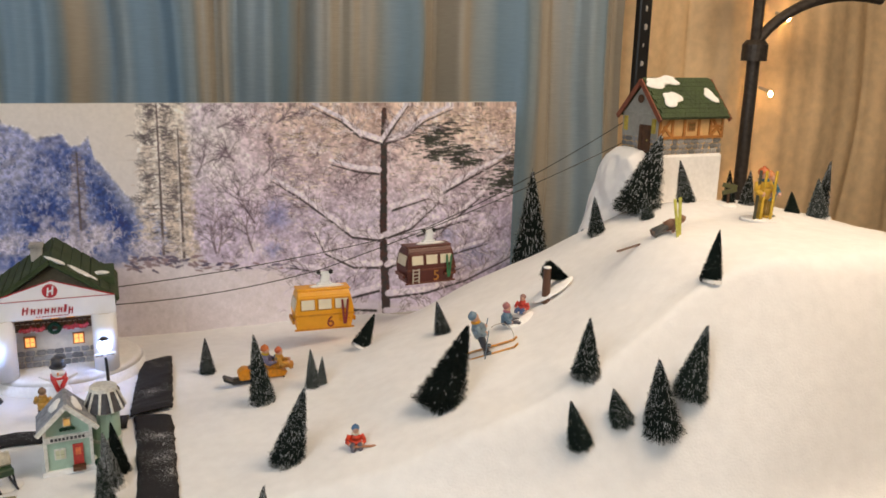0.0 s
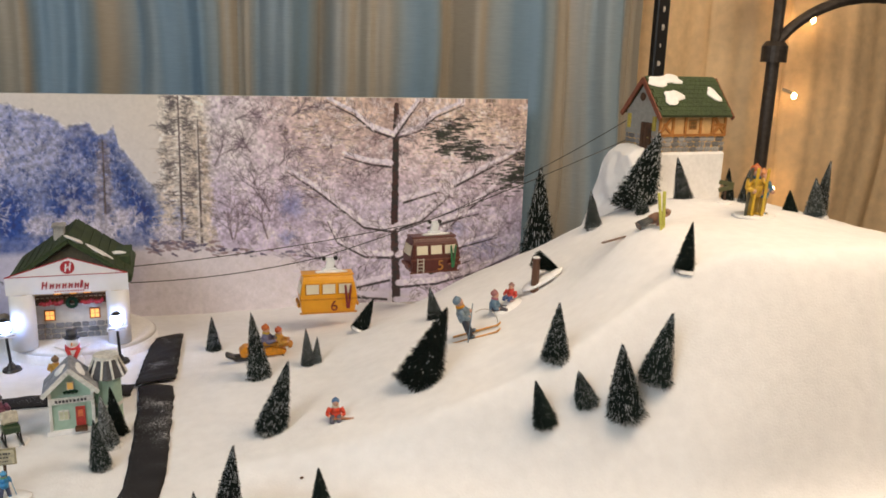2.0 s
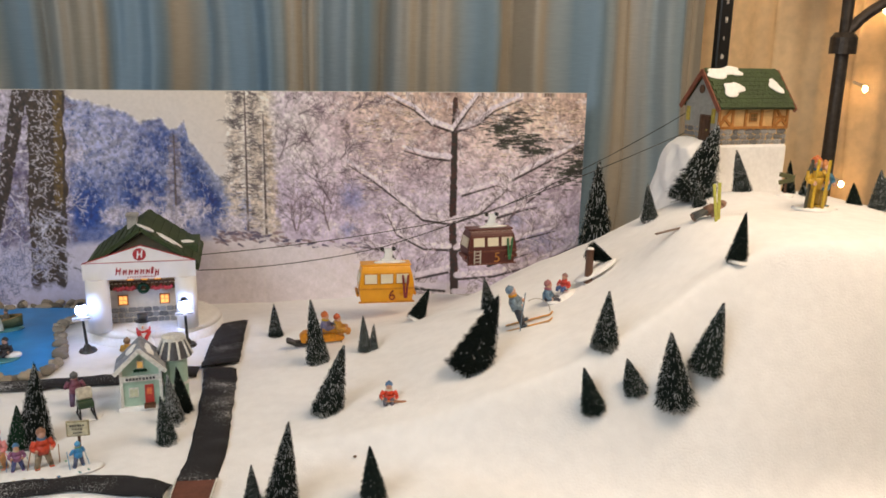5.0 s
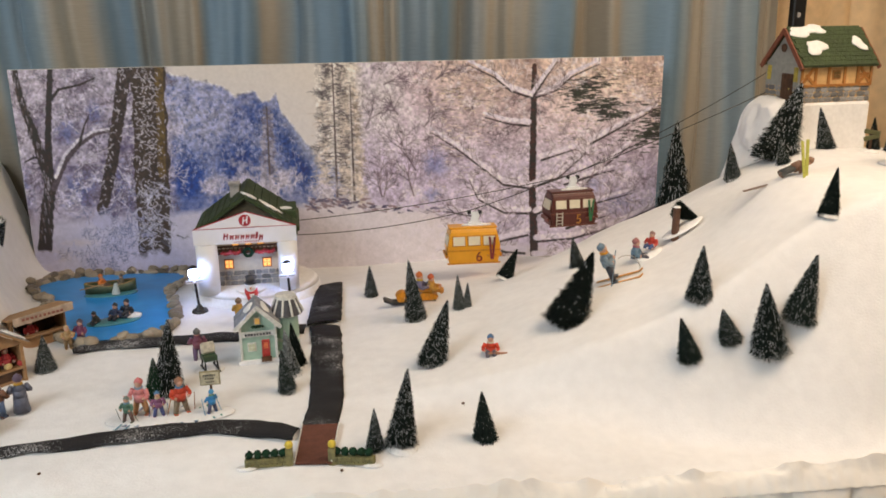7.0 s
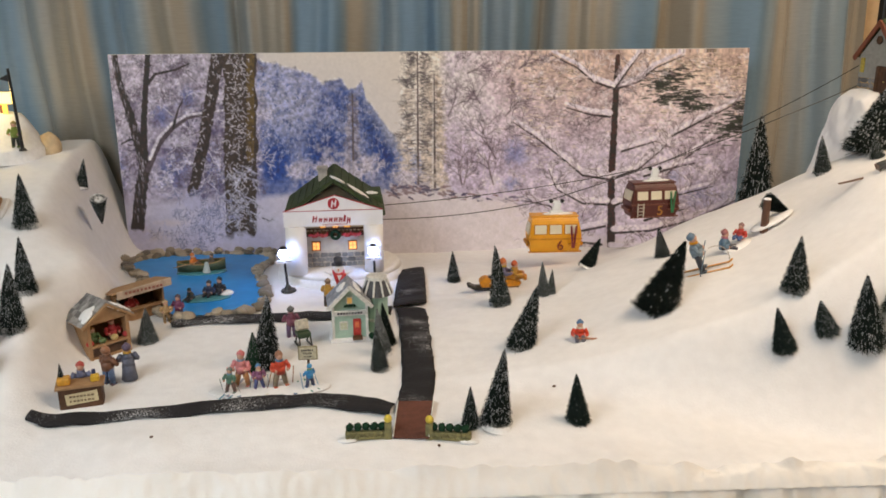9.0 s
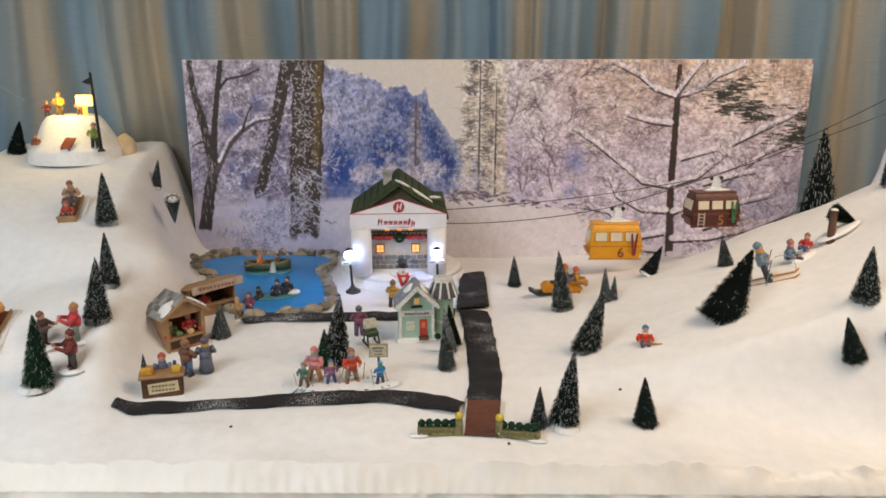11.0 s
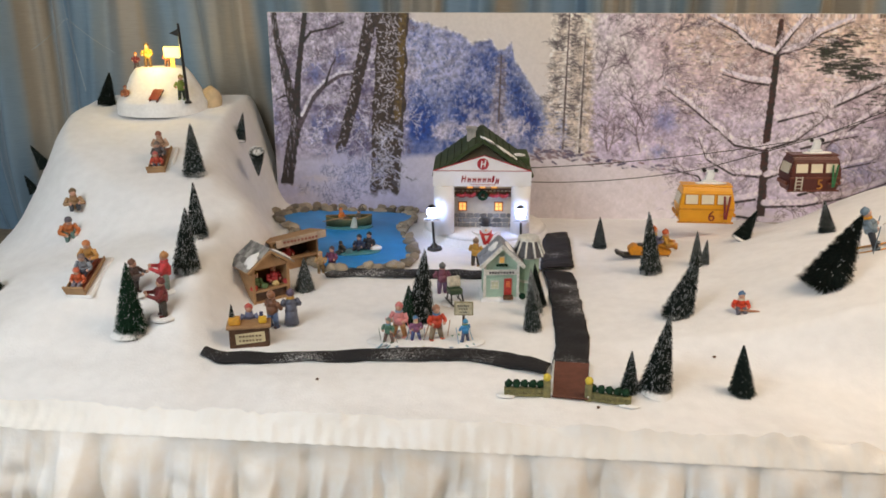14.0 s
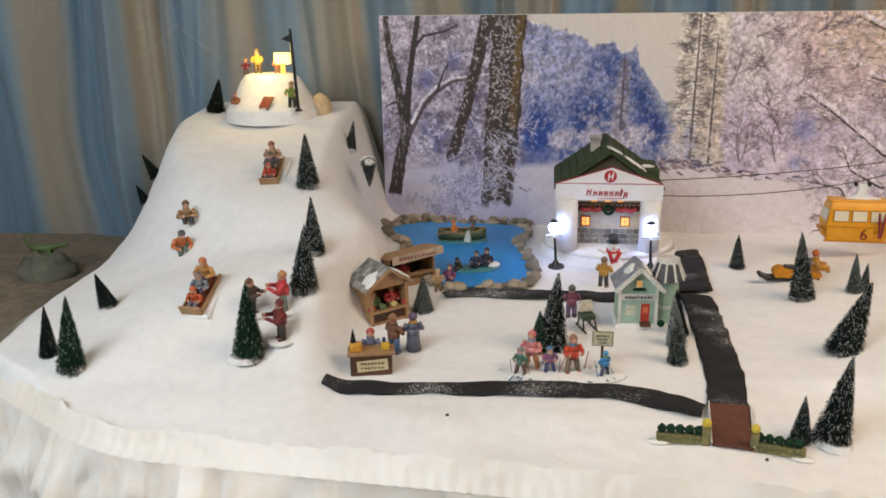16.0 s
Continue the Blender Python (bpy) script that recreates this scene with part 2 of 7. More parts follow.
def curtain(name, x0, x1, y, z0, z1, pleat, depth, mat, seed, label):
    """Hanging cloth: pleats that wander and deepen downwards."""
    w, h = int((x1 - x0) / 0.008), 60
    s = np.linspace(x0, x1, w)[None].repeat(h, 0)
    v = np.linspace(0, 1, h)[:, None].repeat(w, 1)
    wander = 0.20 * (fractal(w, h, max(3, int((x1 - x0) * 3)), 2, seed, 2) - 0.5) * (0.4 + v)
    phase = (s + wander) / pleat * 2 * math.pi
    gather = value_noise(w, h, max(4, int((x1 - x0) / pleat * 0.9)), 2, seed + 5)
    lobe = np.abs(np.sin(phase / 2 + 0.5 * np.sin(phase * 0.31)))
    crease = np.abs(np.sin(phase * 0.83 + 1.1 + 2.0 * gather))
    fold = -depth * (1.5 * lobe**0.6 * (0.45 + 0.9 * gather) + 0.40 * crease**0.7 * (0.3 + v) + 0.25 * np.sin(2.3 * phase + 1.0) * (0.3 + v) + 0.08 * np.sin(5.1 * phase + 4 * gather))
    ob = sheet(name, s, y + depth + fold, z1 + (z0 - z1) * v, mat, None, label)
    flow = s + 0.45 * wander + 0.9 * fold
    tone = 0.47 + 0.34 * np.sin(flow / 0.30 * 2 * math.pi + 0.6 + 0.9 * np.sin(flow * 2.3)) + 0.07 * np.sin(flow / 0.11 * 2 * math.pi) + 0.20 * (gather - 0.5)
    at = ob.data.attributes.new("stripe", "FLOAT", "POINT")
    at.data.foreach_set("value", tone.ravel().astype(np.float32))
    return tagged(ob, "", "curtain")


STRIPE = stripe_material()
curtain("curtain", -2.6, 2.215, 0.20, -0.40, 1.75, 0.32, 0.066, STRIPE, 11, "blue and beige striped satin curtain hanging in folds")
SHEER = material("warm_sheer_cloth", (0.80, 0.60, 0.36), 0.8, 0.08, 30.0, 0.2)
curtain("curtain", 2.26, 4.9, 0.33, -0.72, 1.75, 0.42, 0.030, SHEER, 23, "warm cream sheer curtain beside the striped one")
bm = bmesh.new()
box(bm, (2.262, 0.17, 0.6), (0.044, 0.03, 2.7), bevel=0.004)
rail = tagged(part("shelf_upright", bm, BLACK), "black perforated metal upright between the curtains", "upright")
for i in range(26):
    bm = bmesh.new()
    rod(bm, (2.258 + random.uniform(-0.008, 0.008), 0.1535, 0.30 + i * 0.055), (2.258, 0.1552, 0.30 + i * 0.055), random.uniform(0.005, 0.009), None, 8)
    part("hole", bm, material("pale_dot", (0.55, 0.5, 0.45), 0.6), rail)

# ---------- table, skirt and snow ----------
TABLE = material("folding_table", (0.5, 0.48, 0.45), 0.6)
bm = bmesh.new()
xs = np.linspace(-0.64, 2.62, 60)
ring = [(float(x), float(front_edge(x)) + 0.012) for x in xs] + [(2.62, 0.08), (-0.64, 0.08)]
top = [bm.verts.new((x, y, -0.05)) for x, y in ring]
low = [bm.verts.new((x, y, -0.075)) for x, y in ring]
bm.faces.new(top), bm.faces.new(low[::-1])
for i in range(len(ring)):
    j = (i + 1) % len(ring)
    bm.faces.new((top[j], top[i], low[i], low[j]))
table = root("display_table", pose(0, 0, 0), "long folding table hidden under snow cotton and skirt", "table")
part("tabletop", bm, TABLE, table)
for x, y in ((-0.3, -0.7), (-0.3, 0.0), (2.5, -1.2), (2.5, 0.0), (1.1, -1.15), (1.1, 0.0)):
    part("leg", rod(bmesh.new(), (x, y, -0.755), (x, y, -0.075), 0.018), TABLE, table)

# snow cotton
w, h = 470, 190
side = np.linspace(0, 1, w)[None].repeat(h, 0)
v = np.linspace(0, 1, h)[:, None].repeat(w, 1)
u = -0.66 + 3.32 * side
for _ in range(6):
    edge = front_edge(u) - 0.006 + 0.010 * (value_noise(w, h, 60, 1, 3) - 0.5)
    yy = edge + (0.085 - edge) * v**1.12
    u = left_edge(yy) + (2.66 - left_edge(yy)) * side
zz = snow_height(u, yy) + 0.0035 * (fractal(w, h, 60, 26, 8, 3) - 0.5) + (0.016 * (fractal(w, h, 16, 8, 28, 2) - 0.5) + 0.006 * (fractal(w, h, 34, 14, 58, 2) - 0.5)) * (ease(0.8, 1.1, u) + 0.6 * ease(0.0, -0.1, u))
zz = zz + 0.007 * (fractal(w, h, 44, 18, 33, 2) - 0.5) * ease(-1.0, -1.12, yy)
zz = zz - 0.024 * np.clip(1 - v / 0.026, 0, 1) ** 1.5
zz[:, 0] -= 0.03
zz[:, -1] = -0.06
snow = sheet("snow_ground", u, yy, zz, SNOW)
tagged(snow, "white cotton batting snow covering the whole table", "snow", kind="structure")

# gathered skirt
def table_skirt():
    s = np.concatenate([np.linspace(-0.66, -0.2, 260, endpoint=False), np.linspace(-0.2, 2.64, 1100)])
    n = len(s)
    y = front_edge(s)
    dx, dy = np.gradient(s), np.gradient(y)
    ln = np.hypot(dx, dy)
    nx, ny = dy / ln, -dx / ln
    run = np.cumsum(ln)
    skirt = root("table_skirt", pose(0, 0, 0), "white gathered plastic skirt pinned along the table edge", "table skirt")
    # ruffled header band with stitched gathers
    rows = 16
    v = np.linspace(0, 1, rows)[:, None].repeat(n, 1)
    r = run[None].repeat(rows, 0)
    rag = 0.020 * (fractal(n, rows, 90, 1, 4, 3) - 0.5) + 0.014 * (fractal(n, rows, 14, 1, 9, 2) - 0.5)
    small = 0.0007 * np.sin(r / 0.021 * 2 * math.pi + 2 * value_noise(n, rows, 40, 2, 3))
    out = -0.004 + 0.026 * v + small * (0.3 + v)
    z = 0.009 - 0.029 * v + 1.0 * rag * (1 - v)
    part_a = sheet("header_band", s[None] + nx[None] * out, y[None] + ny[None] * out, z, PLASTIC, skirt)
    rows = 90
    v = np.linspace(0, 1, rows)[:, None].repeat(n, 1)
    r = run[None].repeat(rows, 0)
    wander = 0.09 * (fractal(n, rows, 40, 5, 14, 3) - 0.5)
    ph = (r + wander * (0.4 + v)) / 0.105 * 2 * math.pi
    deep = value_noise(n, rows, 46, 2, 31)
    grow = np.clip(v * 9, 0, 1)
    pleats = np.abs(np.sin(ph / 2)) ** 0.7 * (0.35 + deep)
    crush = np.abs(fractal(n, rows, 95, 5, 51, 2) - 0.5) + 0.5 * np.abs(fractal(n, rows, 70, 16, 71, 1) - 0.5)
    out = 0.019 + grow * (0.036 * pleats - 0.010 * np.abs(np.sin(1.37 * ph + 5 * deep)) + 0.060 * crush) + 0.06 * v
    z = -0.0185 - 0.71 * v
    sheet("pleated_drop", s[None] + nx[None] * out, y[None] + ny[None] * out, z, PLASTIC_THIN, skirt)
    seam = bmesh.new()
    for k in range(0, n - 9, 9):
        a = Vector((s[k] + nx[k] * 0.0025, y[k] + ny[k] * 0.0025, -0.0015))
        rod(seam, a, a + Vector((nx[k] * 0.016, ny[k] * 0.016, -0.018)), 0.0008, 0.0008, 5)
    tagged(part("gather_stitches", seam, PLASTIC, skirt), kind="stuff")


table_skirt()
# ---------- the printed winter backdrop ----------
BOARD_W, BOARD_TOP, BOARD_LOW = 1.75, 0.523, -0.06


def printed_landscape(w, h):
    """Colours of the winter photograph: h rows from the top, w columns. Forest, blue mountain, tall conifers, a bare tree and snow."""
    rng = np.random.default_rng(7)
    X, Y = np.linspace(0, 1, w)[None].repeat(h, 0), np.linspace(0, 1, h)[:, None].repeat(w, 1)
    n1, n2, n3 = fractal(w, h, 40, 13, 1, 4), fractal(w, h, 140, 46, 2, 3), fractal(w, h, 12, 4, 3, 4)
    n4 = rng.random((h, w))
    img = np.zeros((h, w, 3))

    def lay(colour, mask):
        m = np.clip(mask, 0, 1)[..., None]
        img[:] = img * (1 - m) + np.asarray(colour) * m

    def mixed(a, b, f):
        f = np.clip(f, 0, 1)[..., None]
        return np.asarray(a) * (1 - f) + np.asarray(b) * f

    def line(points, w0, w1, colour, rough=0.0, strength=1.0):
        """A tapering stroke through points in u, v."""
        pts = np.array(points, float) * [w, h]
        run = np.r_[0, np.cumsum(np.hypot(*np.diff(pts, axis=0).T))]
        k = max(6, int(run[-1] * 1.4))
        s = np.linspace(0, run[-1], k)
        px, py = np.interp(s, run, pts[:, 0]), np.interp(s, run, pts[:, 1])
        rad = np.maximum(np.linspace(w0, w1, k) * w / 2, 0.42)
        if rough:
            px = px + rough * np.convolve(rng.standard_normal(k), np.ones(5) / 5, "same")
            rad = rad * (1 + 0.16 * np.convolve(rng.standard_normal(k), np.ones(3) / 3, "same"))
        reach = int(math.ceil(rad.max() + 0.5))
        ix, iy = np.round(px).astype(int), np.round(py).astype(int)
        for dy in range(-reach, reach + 1):
            for dx in range(-reach, reach + 1):
                gx, gy = ix + dx, iy + dy
                a = np.clip(rad + 0.5 - np.hypot(gx - px, gy - py), 0, 1) * strength
                ok = (a > 0) & (gx >= 0) & (gx < w) & (gy >= 0) & (gy < h)
                if ok.any():
                    q = a[ok][:, None]
                    img[gy[ok], gx[ok]] = img[gy[ok], gx[ok]] * (1 - q) + np.asarray(colour) * q

    def bough(u, v, a, size, width, colours, depth, strength=0.8, spread=0.7):
        """A branching spray of thin strokes."""
        b = a + rng.normal(0, 0.25)
        p1 = (u + 0.5 * size * math.cos(a), v + 1.5 * size * math.sin(a))
        p2 = (p1[0] + 0.5 * size * math.cos(b), p1[1] + 1.5 * size * math.sin(b))
        line([(u, v), p1, p2], width, width * 0.6, colours[rng.integers(len(colours))], 0.3, strength)
        if depth:
            for f in rng.uniform(0.25, 1.0, 3):
                q = (u + (p2[0] - u) * f, v + (p2[1] - v) * f)
                bough(*q, a + rng.choice((-1, 1)) * rng.uniform(0.3, 1.0) * spread, size * rng.uniform(0.45, 0.75), width * 0.65, colours, depth - 1, strength, spread)

    def clumps(count, u, v, su, sv, colours, size, flat=0.35, strength=0.75):
        """Short drooping tufts of snow or needles round a place."""
        for _ in range(count):
            x, y = rng.normal(u, su), rng.normal(v, sv)
            l = size * rng.uniform(0.4, 1.3)
            d = rng.choice((-1, 1))
            line([(x - d * l, y + 3 * l * flat * rng.uniform(-0.3, 1)), (x, y), (x + d * l, y + 3 * l * flat * rng.uniform(0, 1.2))], size * 0.35, size * 0.2, colours[rng.integers(len(colours))], 0.2, strength)

    def clear(c, amount, u, v, a, b, rag=2.0):
        lay(c, np.clip(1.1 - np.hypot((X - u) / a, (Y - v) / b) + rag * (n2 - 0.5), 0, 1) * amount)

    lace_noise = fractal(w, h, 260, 87, 90, 2)
    # sky
    img[:] = mixed((0.80, 0.73, 0.64), (0.74, 0.71, 0.70), Y * 2 + 0.2 * (n3 - 0.5))
    # mountain: a pale shoulder, deep blue woods below it and small spires on the ridge
    ridge = np.interp(X[0], (0.2, 0.228, 0.265, 0.318, 0.335, 0.350, 0.364, 0.376, 0.385, 0.396, 0.402, 0.425, 0.45, 0.5), (0.02, 0.03, 0.05, 0.10, 0.14, 0.12, 0.115, 0.17, 0.16, 0.125, 0.21, 0.30, 0.40, 0.50))
    ridge = ridge[None] + 0.02 * (n2 - 0.5) + 0.02 * (n1 - 0.5)
    rock = mixed((0.045, 0.095, 0.31), (0.40, 0.42, 0.58), (n1 * 0.6 + n2 * 0.55 + n4 * 0.2 - 0.46) * 3.4)
    deep = np.zeros((h, w))
    for u, v, a, b in ((0.262, 0.52, 0.035, 0.14), (0.35, 0.22, 0.035, 0.10), (0.335, 0.45, 0.035, 0.12), (0.43, 0.46, 0.030, 0.14), (0.42, 0.33, 0.02, 0.06)):
        deep = np.maximum(deep, 1.25 * np.exp(-((X - u) / a) ** 2 - ((Y - v) / b) ** 2))
    deep = np.clip(deep + 0.7 * (n2 - 0.5), 0, 1)[..., None]
    rock = rock * (1 - deep) + np.array((0.022, 0.068, 0.27)) * deep * (0.7 + 0.6 * n1[..., None])
    shoulder = np.clip(1.25 - np.hypot((X - 0.285) / 0.085, (Y - 0.20) / 0.20) + 1.2 * (n2 - 0.5), 0, 1)[..., None]
    rock = rock * (1 - 0.75 * shoulder) + mixed((0.36, 0.37, 0.56), (0.56, 0.55, 0.68), n2) * 0.75 * shoulder
    pale = np.clip((X - 0.395) / 0.04, 0, 1) * np.clip(1 - (Y - ridge) / 0.13, 0, 1)
    rock = rock * (1 - 0.8 * pale[..., None]) + np.array((0.52, 0.53, 0.62)) * 0.8 * pale[..., None]
    lay(rock, np.clip((Y - ridge) * 60, 0, 1) * (X > 0.19) * (X < 0.50))
    for _ in range(800):
        u, v = rng.uniform(0.23, 0.455), rng.uniform(0.16, 0.60)
        if v > np.interp(u, (0.2, 0.32, 0.40, 0.45), (0.06, 0.14, 0.22, 0.42)) + 0.03:
            c = ((0.40, 0.43, 0.62), (0.50, 0.50, 0.66), (0.025, 0.065, 0.24), (0.05, 0.09, 0.28))[rng.integers(4)]
            bough(u, v, -1.57 + rng.normal(0, 0.3), 0.006, 0.0008, (c,), 1, 0.7, 1.2)
    # woods on the left
    wood = mixed((0.13, 0.105, 0.19), (0.50, 0.44, 0.52), (0.55 * n1 + 0.65 * n2 + 0.3 * n3 - 0.50) * 2.2)
    wood = wood + np.clip(0.30 - Y, 0, 1)[..., None] * np.array((0.55, 0.48, 0.42))
    lay(wood, np.clip((0.245 - X) / 0.02 + (n1 - 0.5) * 2, 0, 1))
    for u, v, a, b in ((0.012, 0.58, 0.020, 0.12), (0.10, 0.56, 0.030, 0.10), (0.125, 0.22, 0.018, 0.06), (0.085, 0.30, 0.020, 0.06), (0.165, 0.55, 0.02, 0.10)):
        clear((0.085, 0.12, 0.33), 0.75, u, v, a, b)
    for u, v, a, b in ((0.03, 0.40, 0.03, 0.05), (0.10, 0.42, 0.03, 0.03), (0.14, 0.10, 0.03, 0.06)):
        clear((0.58, 0.52, 0.60), 0.5, u, v, a, b)
    snowy, dusk = ((0.66, 0.60, 0.66), (0.74, 0.69, 0.74), (0.55, 0.50, 0.62)), ((0.12, 0.09, 0.11), (0.17, 0.13, 0.18))
    for _ in range(190):
        bough(rng.uniform(0, 0.235), rng.uniform(0.02, 0.68), rng.uniform(-2.7, -0.4), rng.uniform(0.012, 0.026), 0.0013, snowy if rng.random() < 0.58 else dusk, 3, 0.75, 1.1)
    # woods on the right: pale lavender below, warm light above
    far = mixed((0.36, 0.31, 0.36), (0.74, 0.69, 0.74), (0.5 * n1 + 0.4 * n2 + 0.5 * n3 - 0.40) * 2.1)
    warm = np.clip(1.15 - Y * 2.3, 0, 1)[..., None] * np.clip((X - 0.50) * 5, 0, 1)[..., None]
    far = far * (warm * np.array((1.03, 0.90, 0.76)) + (1 - warm) * np.array((0.94, 0.90, 1.04)))
    lay(far, np.clip((X - 0.515) / 0.02 + (n1 - 0.5) * 1.5, 0, 1))
    clear((0.72, 0.68, 0.68), 0.8, 0.555, 0.18, 0.05, 0.22, 1.2)
    tan, lace = ((0.20, 0.16, 0.13), (0.28, 0.23, 0.20), (0.62, 0.53, 0.43)), ((0.72, 0.67, 0.72), (0.78, 0.73, 0.75), (0.66, 0.60, 0.68))
    for _ in range(260):
        bough(rng.uniform(0.52, 1.0), rng.uniform(0.02, 0.80), rng.uniform(-2.6, -0.5), rng.uniform(0.012, 0.026), 0.0012, lace if rng.random() < 0.60 else ((0.26, 0.21, 0.25), (0.17, 0.13, 0.15)), 3, 0.62, 1.1)
    for u, v, a, b, c in ((0.66, 0.15, 0.020, 0.10, 150), (0.68, 0.36, 0.025, 0.10, 130), (0.72, 0.12, 0.022, 0.10, 130), (0.86, 0.30, 0.030, 0.07, 120), (0.95, 0.10, 0.030, 0.07, 170), (0.985, 0.20, 0.012, 0.08, 90), (0.90, 0.06, 0.03, 0.04, 90)):
        clumps(c, u, v, a, b, ((0.74, 0.63, 0.51), (0.80, 0.72, 0.62), (0.15, 0.12, 0.10), (0.30, 0.25, 0.21)), 0.0036)
    # tall conifer beside the mountain, and its pale neighbours
    for u, v0, v1, half, dark, lightc in ((0.381, 0.20, 0.60, 0.012, (0.16, 0.15, 0.21), (0.40, 0.37, 0.43)), (0.508, 0.10, 0.66, 0.020, (0.34, 0.28, 0.24), (0.66, 0.57, 0.49)), (0.482, -0.05, 0.66, 0.030, (0.13, 0.11, 0.12), (0.62, 0.54, 0.47))):
        for k in range(60):
            f = (k + rng.random()) / 60
            v = v0 + (v1 - v0) * f
            for side in (-1, 1):
                l = half * (0.45 + 0.5 * f ** 0.5) * rng.uniform(0.45, 1.1)
                tone = lightc if rng.random() < 0.25 + 0.6 * f else dark
                for _ in range(3):
                    g = rng.uniform(0.15, 1)
                    bough(u + side * l * g * 0.6, v + 0.02 * g, 0.25 if side > 0 else 2.9, l * 0.55, 0.0016, (tone,), 2, 0.6, 1.0)
        for k in range(26):
            f = k / 25
            clumps(9, u, v0 + (v1 - v0) * f, half * (0.22 + 0.38 * f ** 0.6), 0.014, (lightc, lightc, dark) if f > 0.45 else (dark, dark, lightc), half * 0.16, 0.3, 0.6)
        line([(u, max(v0, 0)), (u + 0.002, v1)], 0.0018, 0.0035, (0.13, 0.10, 0.10), 0.3)
    for u, v, a, b in ((0.345, 0.52, 0.020, 0.10), (0.375, 0.56, 0.022, 0.09), (0.405, 0.52, 0.016, 0.08), (0.47, 0.60, 0.03, 0.05), (0.30, 0.56, 0.02, 0.06)):
        clear((0.56, 0.52, 0.60), 0.65, u, v, a, b, 2.6)
        for _ in range(9):
            bough(rng.normal(u, a * 0.4), v + 0.5 * b, -1.57 + rng.normal(0, 0.6), 0.014, 0.0018, ((0.66, 0.61, 0.68), (0.72, 0.67, 0.71), (0.34, 0.30, 0.40)), 3, 0.6)
    # snowfield
    field = np.interp(X[0], (0, 0.2, 0.3, 0.5, 0.62, 0.68, 0.75, 1.0), (0.69, 0.68, 0.645, 0.635, 0.68, 0.74, 0.84, 0.93))[None] + 0.02 * (n1 - 0.5)
    ground = mixed((0.46, 0.43, 0.58), (0.72, 0.67, 0.70), n3 * 1.2 - 0.25 + 1.0 * np.clip((X - 0.22) * 3, 0, 1))
    lay(ground, np.clip((Y - field) * 30, 0, 1))
    for u, v, a, b in ((0.06, 0.86, 0.05, 0.03), (0.02, 0.95, 0.04, 0.04), (0.10, 0.80, 0.03, 0.02)):
        clear((0.66, 0.55, 0.52), 0.6, u, v, a, b, 1.0)
    for u0, u1, v in ((0.52, 0.66, 0.672), (0.43, 0.53, 0.650), (0.44, 0.50, 0.640)):
        for _ in range(60):
            u = rng.uniform(u0, u1)
            y = v + (0.10 * (u - u0) if u0 > 0.5 else 0.0) + rng.normal(0, 0.010)
            line([(u, y), (u + rng.uniform(0.004, 0.010), y + rng.normal(0.003, 0.006))], 0.0035, 0.002, ((0.13, 0.11, 0.17), (0.30, 0.22, 0.24), (0.62, 0.58, 0.64))[rng.integers(3)], 0.2, 0.75)
    # blue shade and dark pine boughs on the right
    for u, v, a, b in ((0.915, 0.68, 0.035, 0.08), (0.637, 0.48, 0.022, 0.08), (0.88, 0.58, 0.02, 0.05), (0.63, 0.62, 0.02, 0.04)):
        clear((0.15, 0.18, 0.40), 0.75, u, v, a, b, 1.6)
    clear((0.66, 0.61, 0.73), 0.62, 0.80, 0.68, 0.20, 0.34, 1.0)
    for _ in range(70):
        bough(rng.uniform(0.64, 1.0), rng.uniform(0.35, 0.92), rng.choice((-0.4, -2.7)) + rng.normal(0, 0.3), rng.uniform(0.012, 0.03), 0.0014, lace + ((0.50, 0.46, 0.62), (0.24, 0.19, 0.23)), 2, 0.6, 0.8)
    for u, v, a, b, c in ((0.875, 0.12, 0.016, 0.022, 90), (0.890, 0.21, 0.024, 0.018, 120), (0.915, 0.26, 0.014, 0.014, 50), (0.965, 0.36, 0.020, 0.035, 120), (0.985, 0.28, 0.010, 0.04, 60), (0.86, 0.16, 0.012, 0.010, 40)):
        clumps(c, u, v, a, b, ((0.055, 0.065, 0.06), (0.09, 0.10, 0.09), (0.14, 0.14, 0.13)), 0.0058, 0.2, 0.9)
    # trunks on the left
    bark = (0.040, 0.026, 0.022)
    line([(0.047, 0.82), (0.052, 0.65), (0.058, 0.53), (0.046, 0.40), (0.032, 0.26), (0.018, 0.13), (0.012, 0.0)], 0.019, 0.007, bark, 0.9)
    line([(0.058, 0.53), (0.057, 0.32), (0.060, 0.16), (0.064, 0.0)], 0.010, 0.007, bark, 0.8)
    line([(0.063, 0.15), (0.075, 0.105), (0.106, 0.085), (0.128, 0.055)], 0.005, 0.002, bark, 0.4)
    line([(0.050, 0.41), (0.035, 0.41), (0.022, 0.43)], 0.004, 0.002, bark, 0.4)
    line([(0.063, 0.55), (0.080, 0.43), (0.100, 0.36), (0.124, 0.31), (0.175, 0.275)], 0.009, 0.003, (0.10, 0.075, 0.085), 0.8)
    line([(0.066, 0.50), (0.080, 0.40), (0.100, 0.335), (0.124, 0.295), (0.210, 0.26)], 0.0045, 0.003, (0.72, 0.67, 0.72), 0.8)
    line([(0.102, 0.36), (0.110, 0.27), (0.118, 0.22)], 0.004, 0.0015, bark, 0.5)
    line([(0.132, 0.66), (0.146, 0.48), (0.158, 0.28), (0.165, 0.16), (0.172, 0.0)], 0.014, 0.018, (0.055, 0.038, 0.032), 1.6)
    line([(0.208, 0.84), (0.207, 0.4), (0.206, 0.0)], 0.044, 0.043, (0.060, 0.042, 0.030), 1.2)
